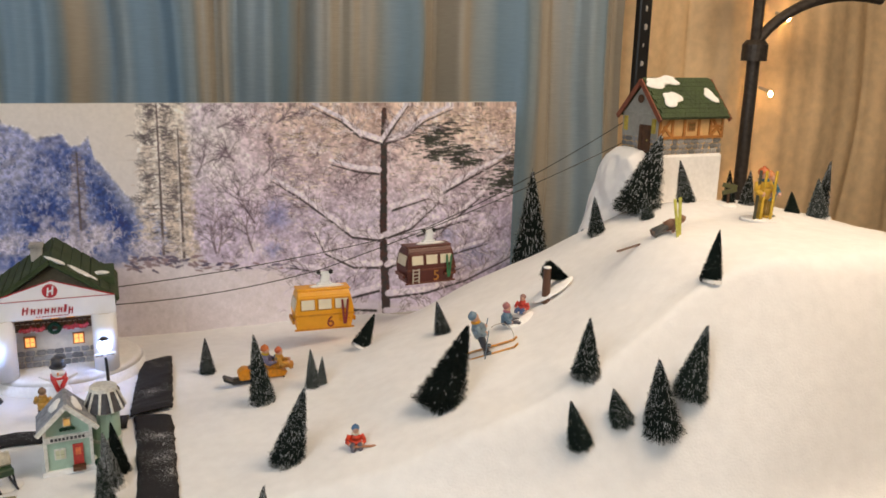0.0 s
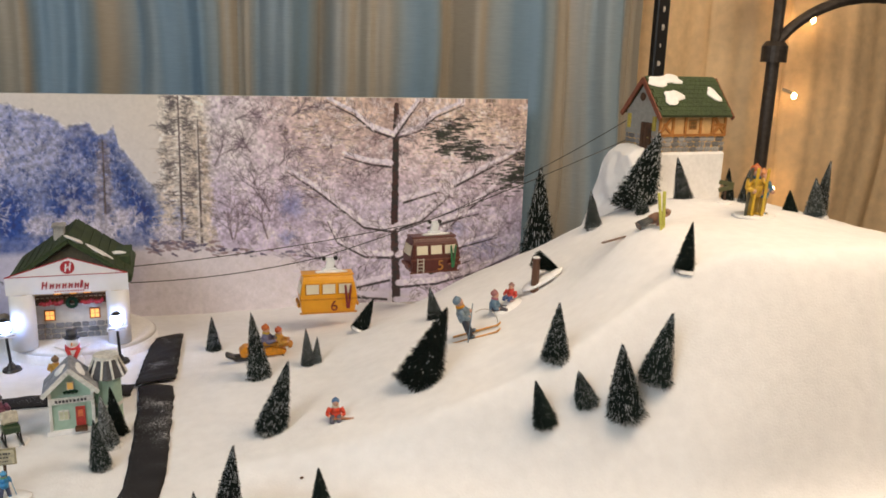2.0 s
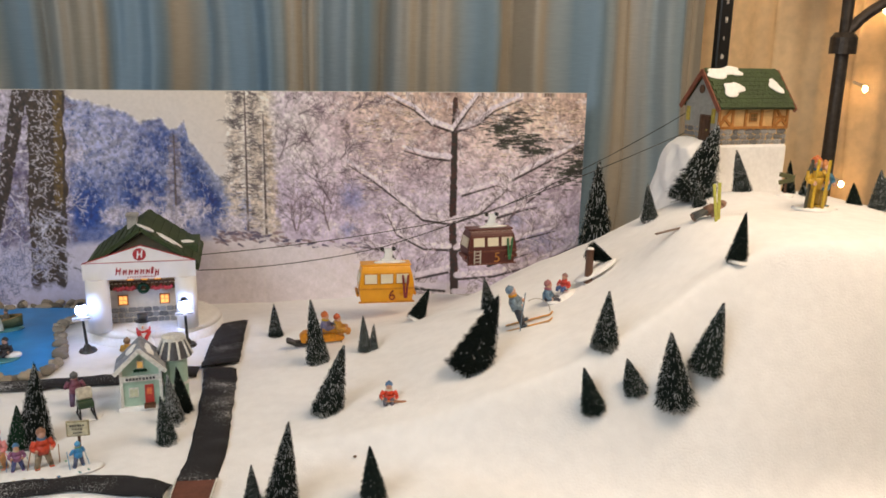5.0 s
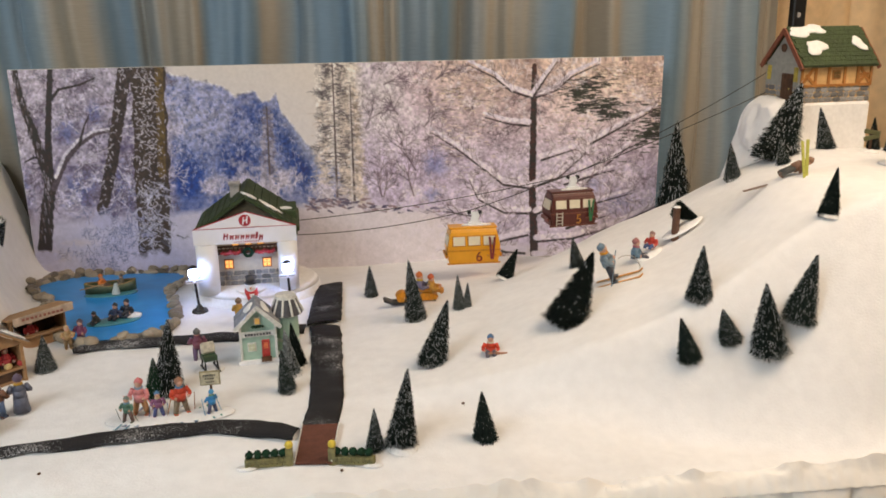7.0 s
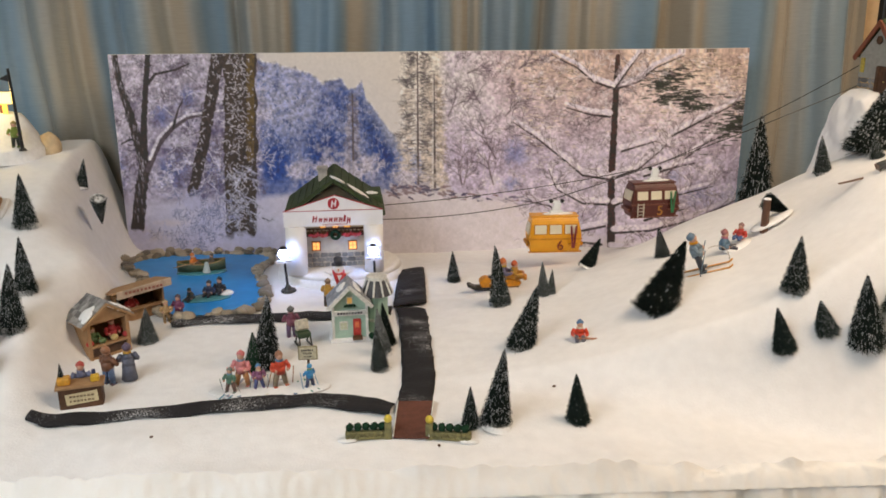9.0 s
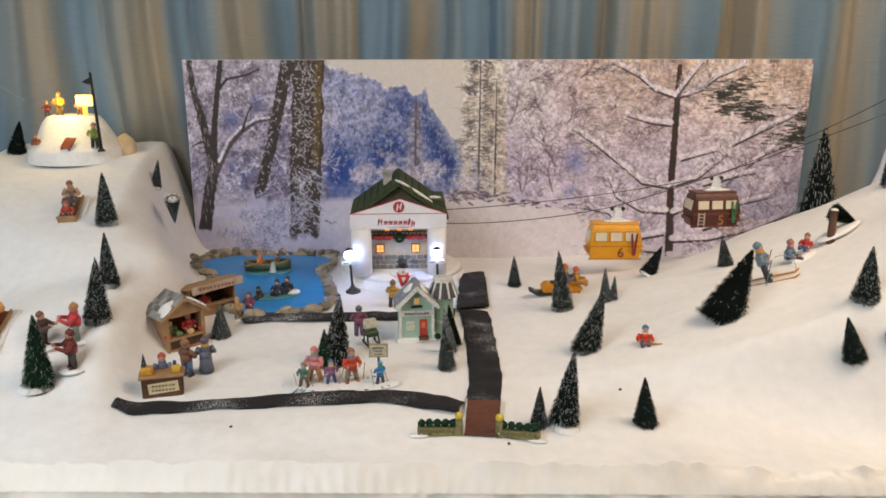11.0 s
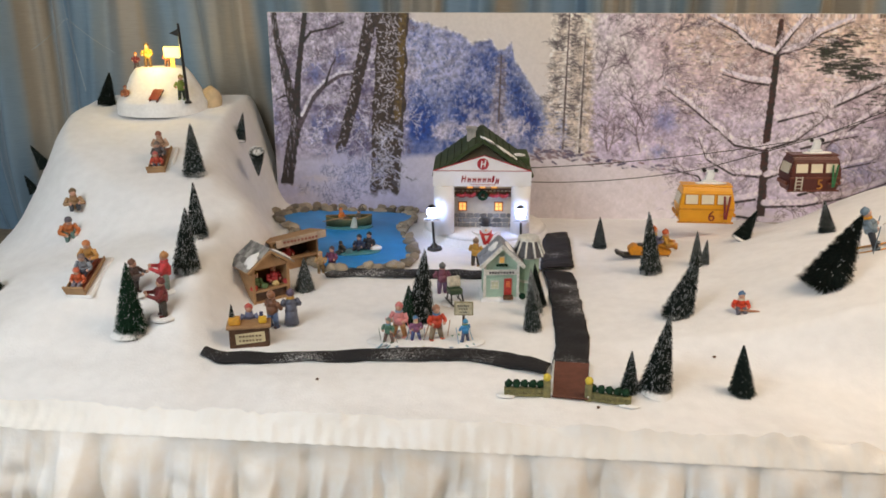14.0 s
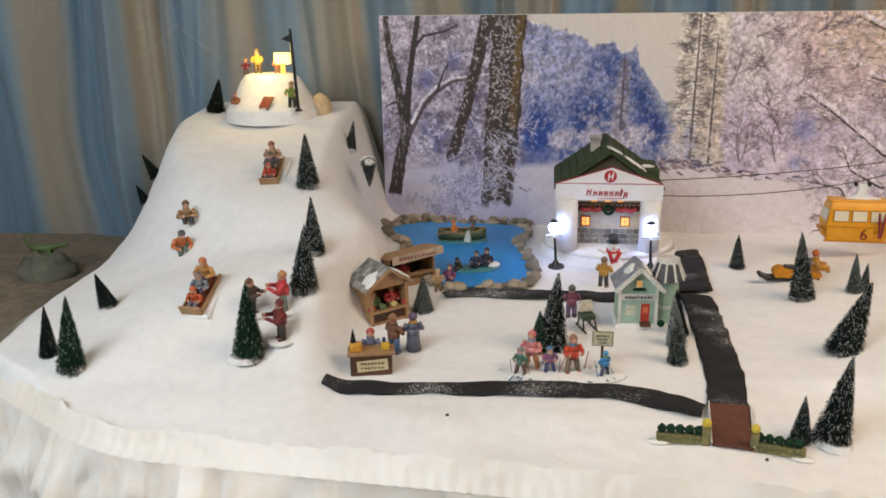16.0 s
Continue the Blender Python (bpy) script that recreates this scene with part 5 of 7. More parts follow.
# ---------- ski school in the square ----------
for lab, x, y, hh, coat, legs, hat, stance, ex, rz in (
    ("ski school figure in pink", 0.420, -0.945, 0.066, (0.75, 0.28, 0.28), (0.62, 0.30, 0.12), (0.75, 0.22, 0.22), "ski", (0.25, 0.33, 0.45), -15),
    ("ski school figure in a green jacket", 0.403, -0.968, 0.046, (0.10, 0.22, 0.16), (0.20, 0.12, 0.10), (0.18, 0.22, 0.20), "ski", (0.16, 0.30, 0.42), -20),
    ("ski school figure in blue and red", 0.450, -0.958, 0.046, (0.30, 0.12, 0.24), (0.10, 0.12, 0.30), (0.08, 0.22, 0.42), "ski", (0.60, 0.50, 0.30), 15),
    ("ski teacher figure in a red jacket", 0.486, -0.955, 0.066, (0.62, 0.07, 0.03), (0.28, 0.22, 0.15), (0.40, 0.20, 0.12), "ski", (0.10, 0.22, 0.38), 25),
    ("ski school figure in a blue jacket", 0.537, -0.962, 0.043, (0.05, 0.28, 0.60), (0.08, 0.10, 0.20), (0.08, 0.35, 0.65), "ski", (0.10, 0.30, 0.20), 215),
):
    figure(lab, on_snow(x, y, rz, up=0.005), hh, coat, legs, hat, stance, ex, group="ski school")
bm = bmesh.new()
ball(bm, (0, 0, 0), (0.105, 0.035, 0.004), 24)
tagged(part("snow_plinth", bm, SNOW_PAINT, None, "flat white plinth under the ski school figures", smooth=True), "", "plinth").matrix_world = pose(0.468, -0.958, 0.003)
sg = root("ski_school_sign", on_snow(0.534, -0.930), "small wooden ski school sign on a post", "sign")
part("post", rod(bmesh.new(), (0, 0, 0), (0, 0, 0.046), 0.0022, None, 8), DARKWOOD, sg)
plate = part("sign_board", box(bmesh.new(), (0, -0.003, 0.056), (0.034, 0.003, 0.026), bevel=0.0008), paint((0.36, 0.32, 0.20)), sg)
part("sign_face", box(bmesh.new(), (0, -0.0050, 0.056), (0.029, 0.0010, 0.021)), paint((0.68, 0.62, 0.44)), plate)
bm = bmesh.new()
for k, (n, wd) in enumerate(((6, 0.022), (4, 0.016), (5, 0.014))):
    bars(bm, -wd / 2, wd / 2, 0.062 - 0.006 * k, -0.0062, 0.0028 if k == 0 else 0.002, n, 30 + k)
part("writing", bm, SLATE, plate)

figure("figure in purple pushing a sledge chair", on_snow(0.490, -0.715, 190), 0.066, (0.20, 0.06, 0.10), (0.14, 0.08, 0.16), (0.12, 0.12, 0.12))
ch = root("sledge_chair", on_snow(0.516, -0.770, 20), "dark green sledge chair with a white cushion", "sledge")
part("snow_plinth", ball(bmesh.new(), (0, 0, 0.001), (0.028, 0.022, 0.004), 16), SNOW_PAINT, ch, smooth=True)
part("seat", box(bmesh.new(), (0, 0, 0.028), (0.026, 0.026, 0.012), bevel=0.002), paint((0.03, 0.07, 0.03)), ch)
part("cushion", box(bmesh.new(), (0, 0.006, 0.044), (0.026, 0.010, 0.022), rx=-18, bevel=0.003), paint((0.62, 0.58, 0.48)), ch)
for s in (-1, 1):
    part("runner", box(bmesh.new(), (s * 0.012, -0.004, 0.006), (0.003, 0.050, 0.003), bevel=0.0005), BLACK, ch)
    for yy2 in (-0.018, 0.012):
        part("leg", rod(bmesh.new(), (s * 0.012, yy2, 0.006), (s * 0.011, yy2 * 0.6, 0.024), 0.0016, None, 6), BLACK, ch)


# ---------- felt roads ----------
def felt_road(name, left, right, label, seed, lift=0.006):
    """A strip of felt between two edges, lying in soft waves on the snow."""
    n, k = 90, 9
    t = np.linspace(0, 1, n)
    def along(pts):
        p = np.array(pts, float)
        s = np.r_[0, np.cumsum(np.hypot(*np.diff(p, axis=0).T))]
        q = np.stack([np.interp(t, s / s[-1], p[:, c]) for c in (0, 1)], 1)
        pad = np.pad(q, ((4, 4), (0, 0)), "edge")
        return np.stack([np.convolve(pad[:, c], np.ones(9) / 9, "valid") for c in (0, 1)], 1)
    a, b = along(left), along(right)
    f = np.linspace(0, 1, k)[:, None, None]
    q = a[None] * (1 - f) + b[None] * f
    rag = 0.003 * (value_noise(n, k, 30, 2, seed) - 0.5)
    xs, ys = q[..., 0] + rag, q[..., 1] + rag
    zs = snow_height(xs, ys) + lift + 0.005 * (value_noise(n, k, 16, 1, seed + 3) - 0.4) - 0.004 * np.abs(f[..., 0] * 2 - 1) ** 6
    ob = sheet(name, xs, ys, zs, ROADFELT)
    ob.modifiers.new("thick", "SOLIDIFY").thickness = -0.003
    return tagged(ob, label, "road", kind="structure")


def snowy_felt():
    m = bpy.data.materials.new("snow_dusted_felt")
    m.use_nodes = True
    N, L = m.node_tree.nodes, m.node_tree.links
    b = N["Principled BSDF"]
    b.inputs["Roughness"].default_value = 0.95
    co, n1, n2 = N.new("ShaderNodeTexCoord"), N.new("ShaderNodeTexNoise"), N.new("ShaderNodeTexNoise")
    n1.inputs["Scale"].default_value, n1.inputs["Detail"].default_value = 420, 3
    n2.inputs["Scale"].default_value, n2.inputs["Detail"].default_value = 10, 5
    L.new(co.outputs["Object"], n1.inputs["Vector"]), L.new(co.outputs["Object"], n2.inputs["Vector"])
    mul = N.new("ShaderNodeMath")
    mul.operation = "MULTIPLY"
    L.new(n1.outputs["Fac"], mul.inputs[0]), L.new(n2.outputs["Fac"], mul.inputs[1])
    r = N.new("ShaderNodeValToRGB")
    r.color_ramp.elements[0].position, r.color_ramp.elements[0].color = 0.32, (0.014, 0.013, 0.015, 1)
    r.color_ramp.elements[1].position, r.color_ramp.elements[1].color = 0.42, (0.42, 0.42, 0.43, 1)
    L.new(mul.outputs[0], r.inputs[0]), L.new(r.outputs[0], b.inputs["Base Color"])
    bn = N.new("ShaderNodeBump")
    bn.inputs["Strength"].default_value, bn.inputs["Distance"].default_value = 0.6, 0.002
    L.new(n1.outputs["Fac"], bn.inputs["Height"]), L.new(bn.outputs[0], b.inputs["Normal"])
    return m


ROADFELT = snowy_felt()
felt_road("road", [(0.682, -1.045), (0.698, -0.95), (0.704, -0.80), (0.708, -0.66), (0.708, -0.572)], [(0.742, -1.050), (0.757, -0.95), (0.765, -0.80), (0.772, -0.66), (0.772, -0.585)], "black felt road dusted with snow crossing the village", 2)
felt_road("road", [(0.700, -0.590), (0.714, -0.45), (0.731, -0.320)], [(0.776, -0.570), (0.786, -0.44), (0.797, -0.268)], "black felt road end lying over another piece", 4, 0.010)
felt_road("road", [(0.235, -0.645), (0.265, -0.628), (0.40, -0.635), (0.56, -0.632), (0.700, -0.620)], [(0.230, -0.625), (0.260, -0.592), (0.40, -0.597), (0.56, -0.590), (0.705, -0.572)], "black felt road behind the square", 6)
felt_road("road", [(0.090, -1.042), (0.118, -1.062), (0.25, -1.044), (0.385, -1.040), (0.47, -1.036), (0.55, -1.030), (0.62, -1.062), (0.675, -1.085)], [(0.092, -1.030), (0.122, -1.020), (0.25, -1.018), (0.385, -0.996), (0.47, -0.994), (0.55, -0.990), (0.62, -1.002), (0.684, -1.052)], "wavy black felt road along the village front", 8)
BROWN = material("brown_felt", (0.125, 0.045, 0.028), 0.9, 0.15, 90.0, 0.4)
pad = bmesh.new()
q = [pad.verts.new((x, y, snow_z(x, y) + 0.007)) for x, y in ((0.671, -1.147), (0.726, -1.153), (0.744, -1.046), (0.685, -1.040))]
pad.faces.new(q)
padob = tagged(part("gate_road", pad, BROWN, None, "small brown felt mat between the gate posts"), "", "road", kind="structure")
padob.modifiers.new("thick", "SOLIDIFY").thickness = 0.003
for a, b in (((0.671, -1.147), (0.685, -1.040)), ((0.726, -1.153), (0.744, -1.046))):
    bm = bmesh.new()
    rod(bm, (a[0], a[1], snow_z(*a) + 0.009), (b[0], b[1], snow_z(*b) + 0.009), 0.0013, None, 6)
    tagged(part("white_edging", bm, WHITETRIM, None, "thin white edging of the brown mat"), "", "edging", kind="structure")


# ---------- low garden walls with hedges and gate posts ----------
def garden_wall(x0, y0, x1, y1, post_end):
    ang = math.degrees(math.atan2(y1 - y0, x1 - x0))
    ln = math.hypot(x1 - x0, y1 - y0)
    gw = root("garden_wall", on_snow((x0 + x1) / 2, (y0 + y1) / 2, ang), "low mossy stone wall with round hedge and yellow-topped post", "wall", "garden walls")
    moss = material("mossy_stone", (0.30, 0.26, 0.10), 0.8, 0.4, 150.0, 0.5, second=(0.12, 0.12, 0.06))
    part("wall_core", box(bmesh.new(), (0, 0, 0.007), (ln, 0.010, 0.014), bevel=0.001), moss, gw)
    rng = random.Random(3)
    for r in range(2):
        k = 9
        for i in range(k):
            part("stone", box(bmesh.new(), (-ln / 2 + (i + 0.5 + 0.3 * (r % 2)) * ln / (k + 0.4), -0.005, 0.004 + 0.007 * r), (ln / k * 0.85, 0.004, 0.006), bevel=0.001, rz=rng.uniform(-6, 6)), moss, gw)
    for i in range(5):
        bm = bmesh.new()
        c = Vector((-ln / 2 + (i + 0.6) * ln / 5.4, 0.001, 0.020))
        for k in range(26):
            d = Vector((rng.gauss(0, 1), rng.gauss(0, 1), rng.gauss(0, 1))).normalized()
            ball(bm, c + d * 0.0050, 0.0022, 6)
        ball(bm, c, 0.006, 8)
        part("hedge", bm, NEEDLE_GREEN, gw, smooth=True)
    px = ln / 2 * post_end
    pst = part("gate_post", box(bmesh.new(), (px, -0.001, 0.014), (0.011, 0.013, 0.028), bevel=0.001), moss, gw)
    part("post_cap", ball(bmesh.new(), (px, -0.001, 0.033), 0.0065, 12), paint((0.72, 0.55, 0.06)), pst, smooth=True)
    part("snow_lip", ball(bmesh.new(), (-px * 0.9, -0.004, 0.001), (0.016, 0.008, 0.003), 12), SNOW_PAINT, gw, smooth=True)


garden_wall(0.598, -1.136, 0.664, -1.138, 1)
garden_wall(0.728, -1.144, 0.791, -1.160, -1)

# ---------- pond ----------
POND = [(0.035, -0.150), (0.085, -0.085), (0.150, -0.055), (0.27, -0.040), (0.385, -0.040), (0.392, -0.150), (0.362, -0.250), (0.395, -0.36), (0.418, -0.470), (0.392, -0.545), (0.330, -0.572), (0.240, -0.585), (0.185, -0.520), (0.160, -0.42), (0.090, -0.25)]
WATER = material("blue_pond_foil", (0.03, 0.32, 0.78), 0.38, 0.22, 26.0, 0.12, 20.0, second=(0.02, 0.22, 0.62))


def pond():
    p = np.array(POND + POND[:1])
    s = np.linspace(0, len(POND), 140, endpoint=False)
    sm = np.stack([np.interp(s, range(len(p)), p[:, c]) for c in (0, 1)], 1)
    for _ in range(6):
        sm = (np.roll(sm, 1, 0) + sm + np.roll(sm, -1, 0)) / 3
    c = sm.mean(0)
    bm = bmesh.new()
    rings = [[bm.verts.new((*(c + (q - c) * f), snow_z(*(c + (q - c) * f)) + 0.0045)) for q in sm] for f in (1.0, 0.75, 0.5, 0.25)]
    for a, b in zip(rings, rings[1:]):
        for i in range(len(sm)):
            j = (i + 1) % len(sm)
            bm.faces.new((a[i], a[j], b[j], b[i]))
    bm.faces.new(rings[-1])
    tagged(part("pond_water", bm, WATER, None, "bright blue glossy pond with ripples among stones", smooth=True), "", "pond", kind="structure")
    border = root("pond_border", pose(0, 0, 0), "border of brown and grey river pebbles round the pond", "stones")
    rng = random.Random(9)
    shapes = []
    for k in range(6):
        bm = bmesh.new()
        ball(bm, (0, 0, 0), 1.0, 10)
        for v in bm.verts:
            v.co += v.co * rng.uniform(-0.10, 0.14)
        me = bpy.data.meshes.new("pebble")
        for f in bm.faces:
            f.smooth = True
        bm.to_mesh(me)
        bm.free()
        me.materials.append(PEBBLE)
        shapes.append(me)
    for i in range(0, 140, 2):
        for k in range(2 if rng.random() < 0.45 or (i < 24 or i > 116) else 1):
            q = c + (sm[i] - c) * (1.0 + rng.uniform(-0.02, 0.07) + 0.07 * k)
            r = rng.uniform(0.007, 0.015)
            ob = new("pebble", rng.choice(shapes))
            ob.parent = border
            ob.matrix_local = pose(q[0], q[1], snow_z(*q) + r * 0.45 + 0.004 * k, rng.uniform(-20, 20), rng.uniform(-20, 20), rng.uniform(0, 180)) @ Matrix.Diagonal((r * rng.uniform(0.9, 1.6), r, r * 0.7, 1))


pond()
TEAL = material("clear_teal_base", (0.07, 0.22, 0.25), 0.15, 0.1, 60.0)
bt = root("rowing_boat", pose(0.236, -0.245, snow_z(0.236, -0.245) + 0.006, 0, 0, 8), "olive green rowing boat with wooden rim on the pond", "boat")
bm = bmesh.new()
rows_ = []
for i in range(13):
    f = i / 12 * 2 - 1
    half = 0.020 * (1 - abs(f) ** 2.6) + 0.0012
    rise = 0.006 * f * f
    rows_.append([bm.verts.new((0.058 * f, s * half * g, z)) for s, g, z in ((-1, 1.0, 0.024 + rise), (-1, 0.72, 0.006), (1, 0.72, 0.006), (1, 1.0, 0.024 + rise))])
for a, b in zip(rows_, rows_[1:]):
    for i in range(3):
        bm.faces.new((a[i], b[i], b[i + 1], a[i + 1]))
hull = part("hull", bm, paint((0.07, 0.09, 0.04)), bt, smooth=True)
hull.modifiers.new("thick", "SOLIDIFY").thickness = 0.002
for s in (-1, 1):
    bm = bmesh.new()
    pts = [Vector((0.058 * f, s * (0.0205 * (1 - abs(f) ** 2.6) + 0.0012), 0.0245 + 0.006 * f * f)) for f in np.linspace(-1, 1, 13)]
    for a, b in zip(pts, pts[1:]):
        rod(bm, a, b, 0.0018, None, 6)
    part("rim", bm, paint((0.30, 0.20, 0.08)), bt)
for x in (-0.022, 0.022):
    part("bench", box(bmesh.new(), (x, 0, 0.018), (0.010, 0.034, 0.003)), WOOD, bt)
part("oar", rod(bmesh.new(), (-0.012, -0.018, 0.030), (-0.066, -0.030, 0.024), 0.0013, None, 6), WOOD, bt)
part("landing_net", rod(bmesh.new(), (0.012, -0.024, 0.004), (0.014, -0.022, 0.030), 0.010, 0.004, 10), material("pale_net", (0.45, 0.50, 0.46), 0.6), bt)
part("water_plinth", ball(bmesh.new(), (0, -0.004, 0.0), (0.062, 0.030, 0.006), 20), TEAL, bt, smooth=True)
figure("seated figure in an orange jacket in the boat", bt.matrix_world @ pose(-0.020, 0.0, 0.018, 0, 0, 60), 0.052, (0.68, 0.20, 0.03), (0.10, 0.06, 0.04), (0.60, 0.18, 0.04), "sit")
figure("seated figure in brown in the boat", bt.matrix_world @ pose(0.026, 0.002, 0.018, 0, 0, -70), 0.044, (0.12, 0.10, 0.07), (0.06, 0.06, 0.04), (0.10, 0.09, 0.08), "sit")
rf = root("ice_floe", pose(0.285, -0.470, snow_z(0.285, -0.470) + 0.006, 0, 0, 14), "pale teal ice floe with snowy rim on the pond", "ice floe")
part("ice", ball(bmesh.new(), (0, 0, 0), (0.056, 0.026, 0.006), 22), TEAL, rf, smooth=True)
part("snow_rim", ball(bmesh.new(), (0.040, 0.006, 0.005), (0.020, 0.014, 0.007), 14), SNOW_PAINT, rf, smooth=True)
figure("seated figure in dark blue on the ice floe", rf.matrix_world @ pose(0.006, 0.004, 0.005, 0, 0, -30), 0.056, (0.03, 0.04, 0.09), (0.02, 0.02, 0.03), (0.03, 0.03, 0.04), "sit")
figure("seated figure in black on the ice floe", rf.matrix_world @ pose(0.030, 0.010, 0.006, 0, 0, -30), 0.060, (0.03, 0.03, 0.04), (0.02, 0.02, 0.03), (0.02, 0.02, 0.03), "sit")
figure("crouching dark figure at the edge of the ice floe", rf.matrix_world @ pose(-0.032, -0.004, 0.005, 20, 0, -60), 0.044, (0.05, 0.045, 0.03), (0.03, 0.03, 0.03), (0.05, 0.04, 0.03), "sit")
# ---------- chalet on the slope ----------
def chalet():
    cx, cy, cz = 1.972, -0.400, 0.432
    ped = root("chalet_pedestal", pose(cx, cy, 0.30, 0, 0, 4), "white snow-covered pedestal under the chalet", "pedestal")
    part("block", box(bmesh.new(), (0.0, 0.0, 0.016), (0.205, 0.140, 0.232), bevel=0.006), SNOW_PAINT, ped)
    # cotton drawn over the pedestal and down its left side
    rows, cols = 60, 44
    f = np.linspace(0, 1, rows)[:, None].repeat(cols, 1)
    t = np.linspace(-1, 1, cols)[None].repeat(rows, 0)
    out = np.interp(f, (0, 0.30, 0.42, 0.55, 0.78, 1.0), (-0.085, -0.122, -0.146, -0.160, -0.178, -0.200))
    drop = np.interp(f, (0, 0.30, 0.42, 0.55, 0.78, 1.0), (0.137, 0.139, 0.124, 0.085, 0.000, -0.060))
    fold = fractal(cols, rows, 5, 5, 61, 3) - 0.5
    sheet("snow_drape", out + 0.030 * fold, 0.015 + 0.095 * t * (1 + 0.25 * f), drop - 0.30 * np.maximum(np.abs(t) - 0.40, 0) ** 1.4 + 0.016 * fold, SNOW, ped)
    ch = root("chalet", pose(cx, cy, cz, 0, 0, 4), "half-timbered chalet with stone base and snowy green roof", "chalet")
    w, d = 0.098, 0.064
    part("wall", box(bmesh.new(), (0, 0, 0.048), (2 * w, 2 * d, 0.096)), material("ochre_plaster", (0.66, 0.43, 0.19), 0.7, 0.1, 70.0, 0.3), ch)
    # stone base
    stones(ch, -w, w, 0.0, 0.036, -d - 0.001, 3, 0.020, 21)
    stones(ch, -d, d, 0.0, 0.036, -w - 0.001, 3, 0.020, 22, "y")
    for s in (-1, 1):
        gab = part("gable", prism(bmesh.new(), [(-d, 0.090), (d, 0.090), (0, 0.158)], -0.003, 0.003), material("grey_plaster", (0.34, 0.34, 0.31), 0.8, 0.1, 70.0, 0.3), ch)
        gab.matrix_local = pose(s * (w - 0.002), 0, 0, 0, 0, 90)
        a, b = Vector((0, 0, 0.170)), Vector((0, s * (d + 0.014), 0.084))
        dd = b - a
        ang = math.degrees(math.atan2(dd.z, dd.y))
        bm = bmesh.new()
        box(bm, ((a + b) / 2)[:], (2 * w + 0.016, dd.length, 0.006), rx=ang if s > 0 else ang, bevel=0.001)
        slope = part("roof", bm, GREENROOF, ch)
        rng = random.Random(6)
        if s < 0:
            for r in range(9):
                for k in range(14):
                    bm = bmesh.new()
                    p = a + dd * ((r + 0.5) / 9)
                    xk = -w - 0.007 + (k + 0.5 + 0.4 * (r % 2)) * (2 * w + 0.012) / 14.4
                    box(bm, (xk, p.y - 0.003, p.z + 0.004), ((2 * w + 0.014) / 15.2, dd.length / 8.0, 0.0028), rx=ang + 180 - 4 + rng.uniform(-2, 2))
                    part("shingle", bm, GREENROOF, slope)
        for e in (-1, 1):
            bm = bmesh.new()
            box(bm, ((a + b) / 2 + Vector((e * (w + 0.0085), 0, -0.003)))[:], (0.004, dd.length + 0.004, 0.011), rx=ang)
            part("barge_board", bm, paint((0.24, 0.07, 0.035)), ch)
    left_wall = part("side_wall", box(bmesh.new(), (-w - 0.001, 0, 0.064), (0.003, 2 * d, 0.056)), material("grey_plaster", (0.34, 0.34, 0.31)), ch)
    door = part("door", box(bmesh.new(), (-w - 0.003, -0.022, 0.034), (0.005, 0.040, 0.066), bevel=0.001), DARKWOOD, ch, "dark brown plank door")
    for k in range(3):
        part("plank", box(bmesh.new(), (-w - 0.0062, -0.035 + 0.013 * k, 0.034), (0.0014, 0.011, 0.060)), DARKWOOD, door)
    part("handle", ball(bmesh.new(), (-w - 0.008, -0.036, 0.032), 0.0018, 8), paint((0.5, 0.4, 0.1)), door)
    for yy2 in (-0.052, 0.050):
        part("shutter", box(bmesh.new(), (-w - 0.0035, yy2, 0.066), (0.004, 0.012, 0.034)), paint((0.48, 0.38, 0.06)), ch)
    bm = bmesh.new()
    rod(bm, (-w - 0.004, 0, 0.126), (-w - 0.0055, 0, 0.126), 0.010, None, 14)
    part("gable_vent", bm, DARKWOOD, ch)
    # timber frame on the front
    y = -d - 0.0022
    def beam(x0, z0, x1, z1, t=0.006):
        ln = math.hypot(x1 - x0, z1 - z0)
        part("timber", box(bmesh.new(), ((x0 + x1) / 2, y, (z0 + z1) / 2), (ln, 0.004, t), ry=-math.degrees(math.atan2(z1 - z0, x1 - x0))), TIMBER, ch)
    beam(-w, 0.040, w, 0.040), beam(-w, 0.088, w, 0.088)
    for x in (-w + 0.003, -0.058, -0.022, 0.022, 0.058, w - 0.003):
        beam(x, 0.040, x, 0.088)
    beam(-w + 0.004, 0.043, -0.061, 0.085), beam(-0.061, 0.043, -0.084, 0.066)
    beam(0.061, 0.085, w - 0.004, 0.043), beam(0.061, 0.043, 0.084, 0.066), beam(0.061, 0.064, w - 0.004, 0.064)
    little_window(ch, pose(0.0, y, 0.064), 0.022, 0.022, TIMBER, material("dark_pane", (0.20, 0.12, 0.05), 0.2), True)
    ang = math.degrees(math.atan2(0.086, d + 0.022))
    for x, f, sx, sy, sd in ((-0.066, 0.16, 0.040, 0.017, 31), (-0.030, 0.10, 0.026, 0.014, 35), (-0.052, 0.58, 0.026, 0.024, 32), (0.070, 0.50, 0.017, 0.020, 33)):
        p = Vector((x, -f * (d + 0.022), 0.170 - f * 0.086 + 0.008))
        snow_patch("roof_snow", Matrix.Translation(p) @ pose(0, 0, 0, ang, 0, 0), sx, sy, sd, ch)


chalet()


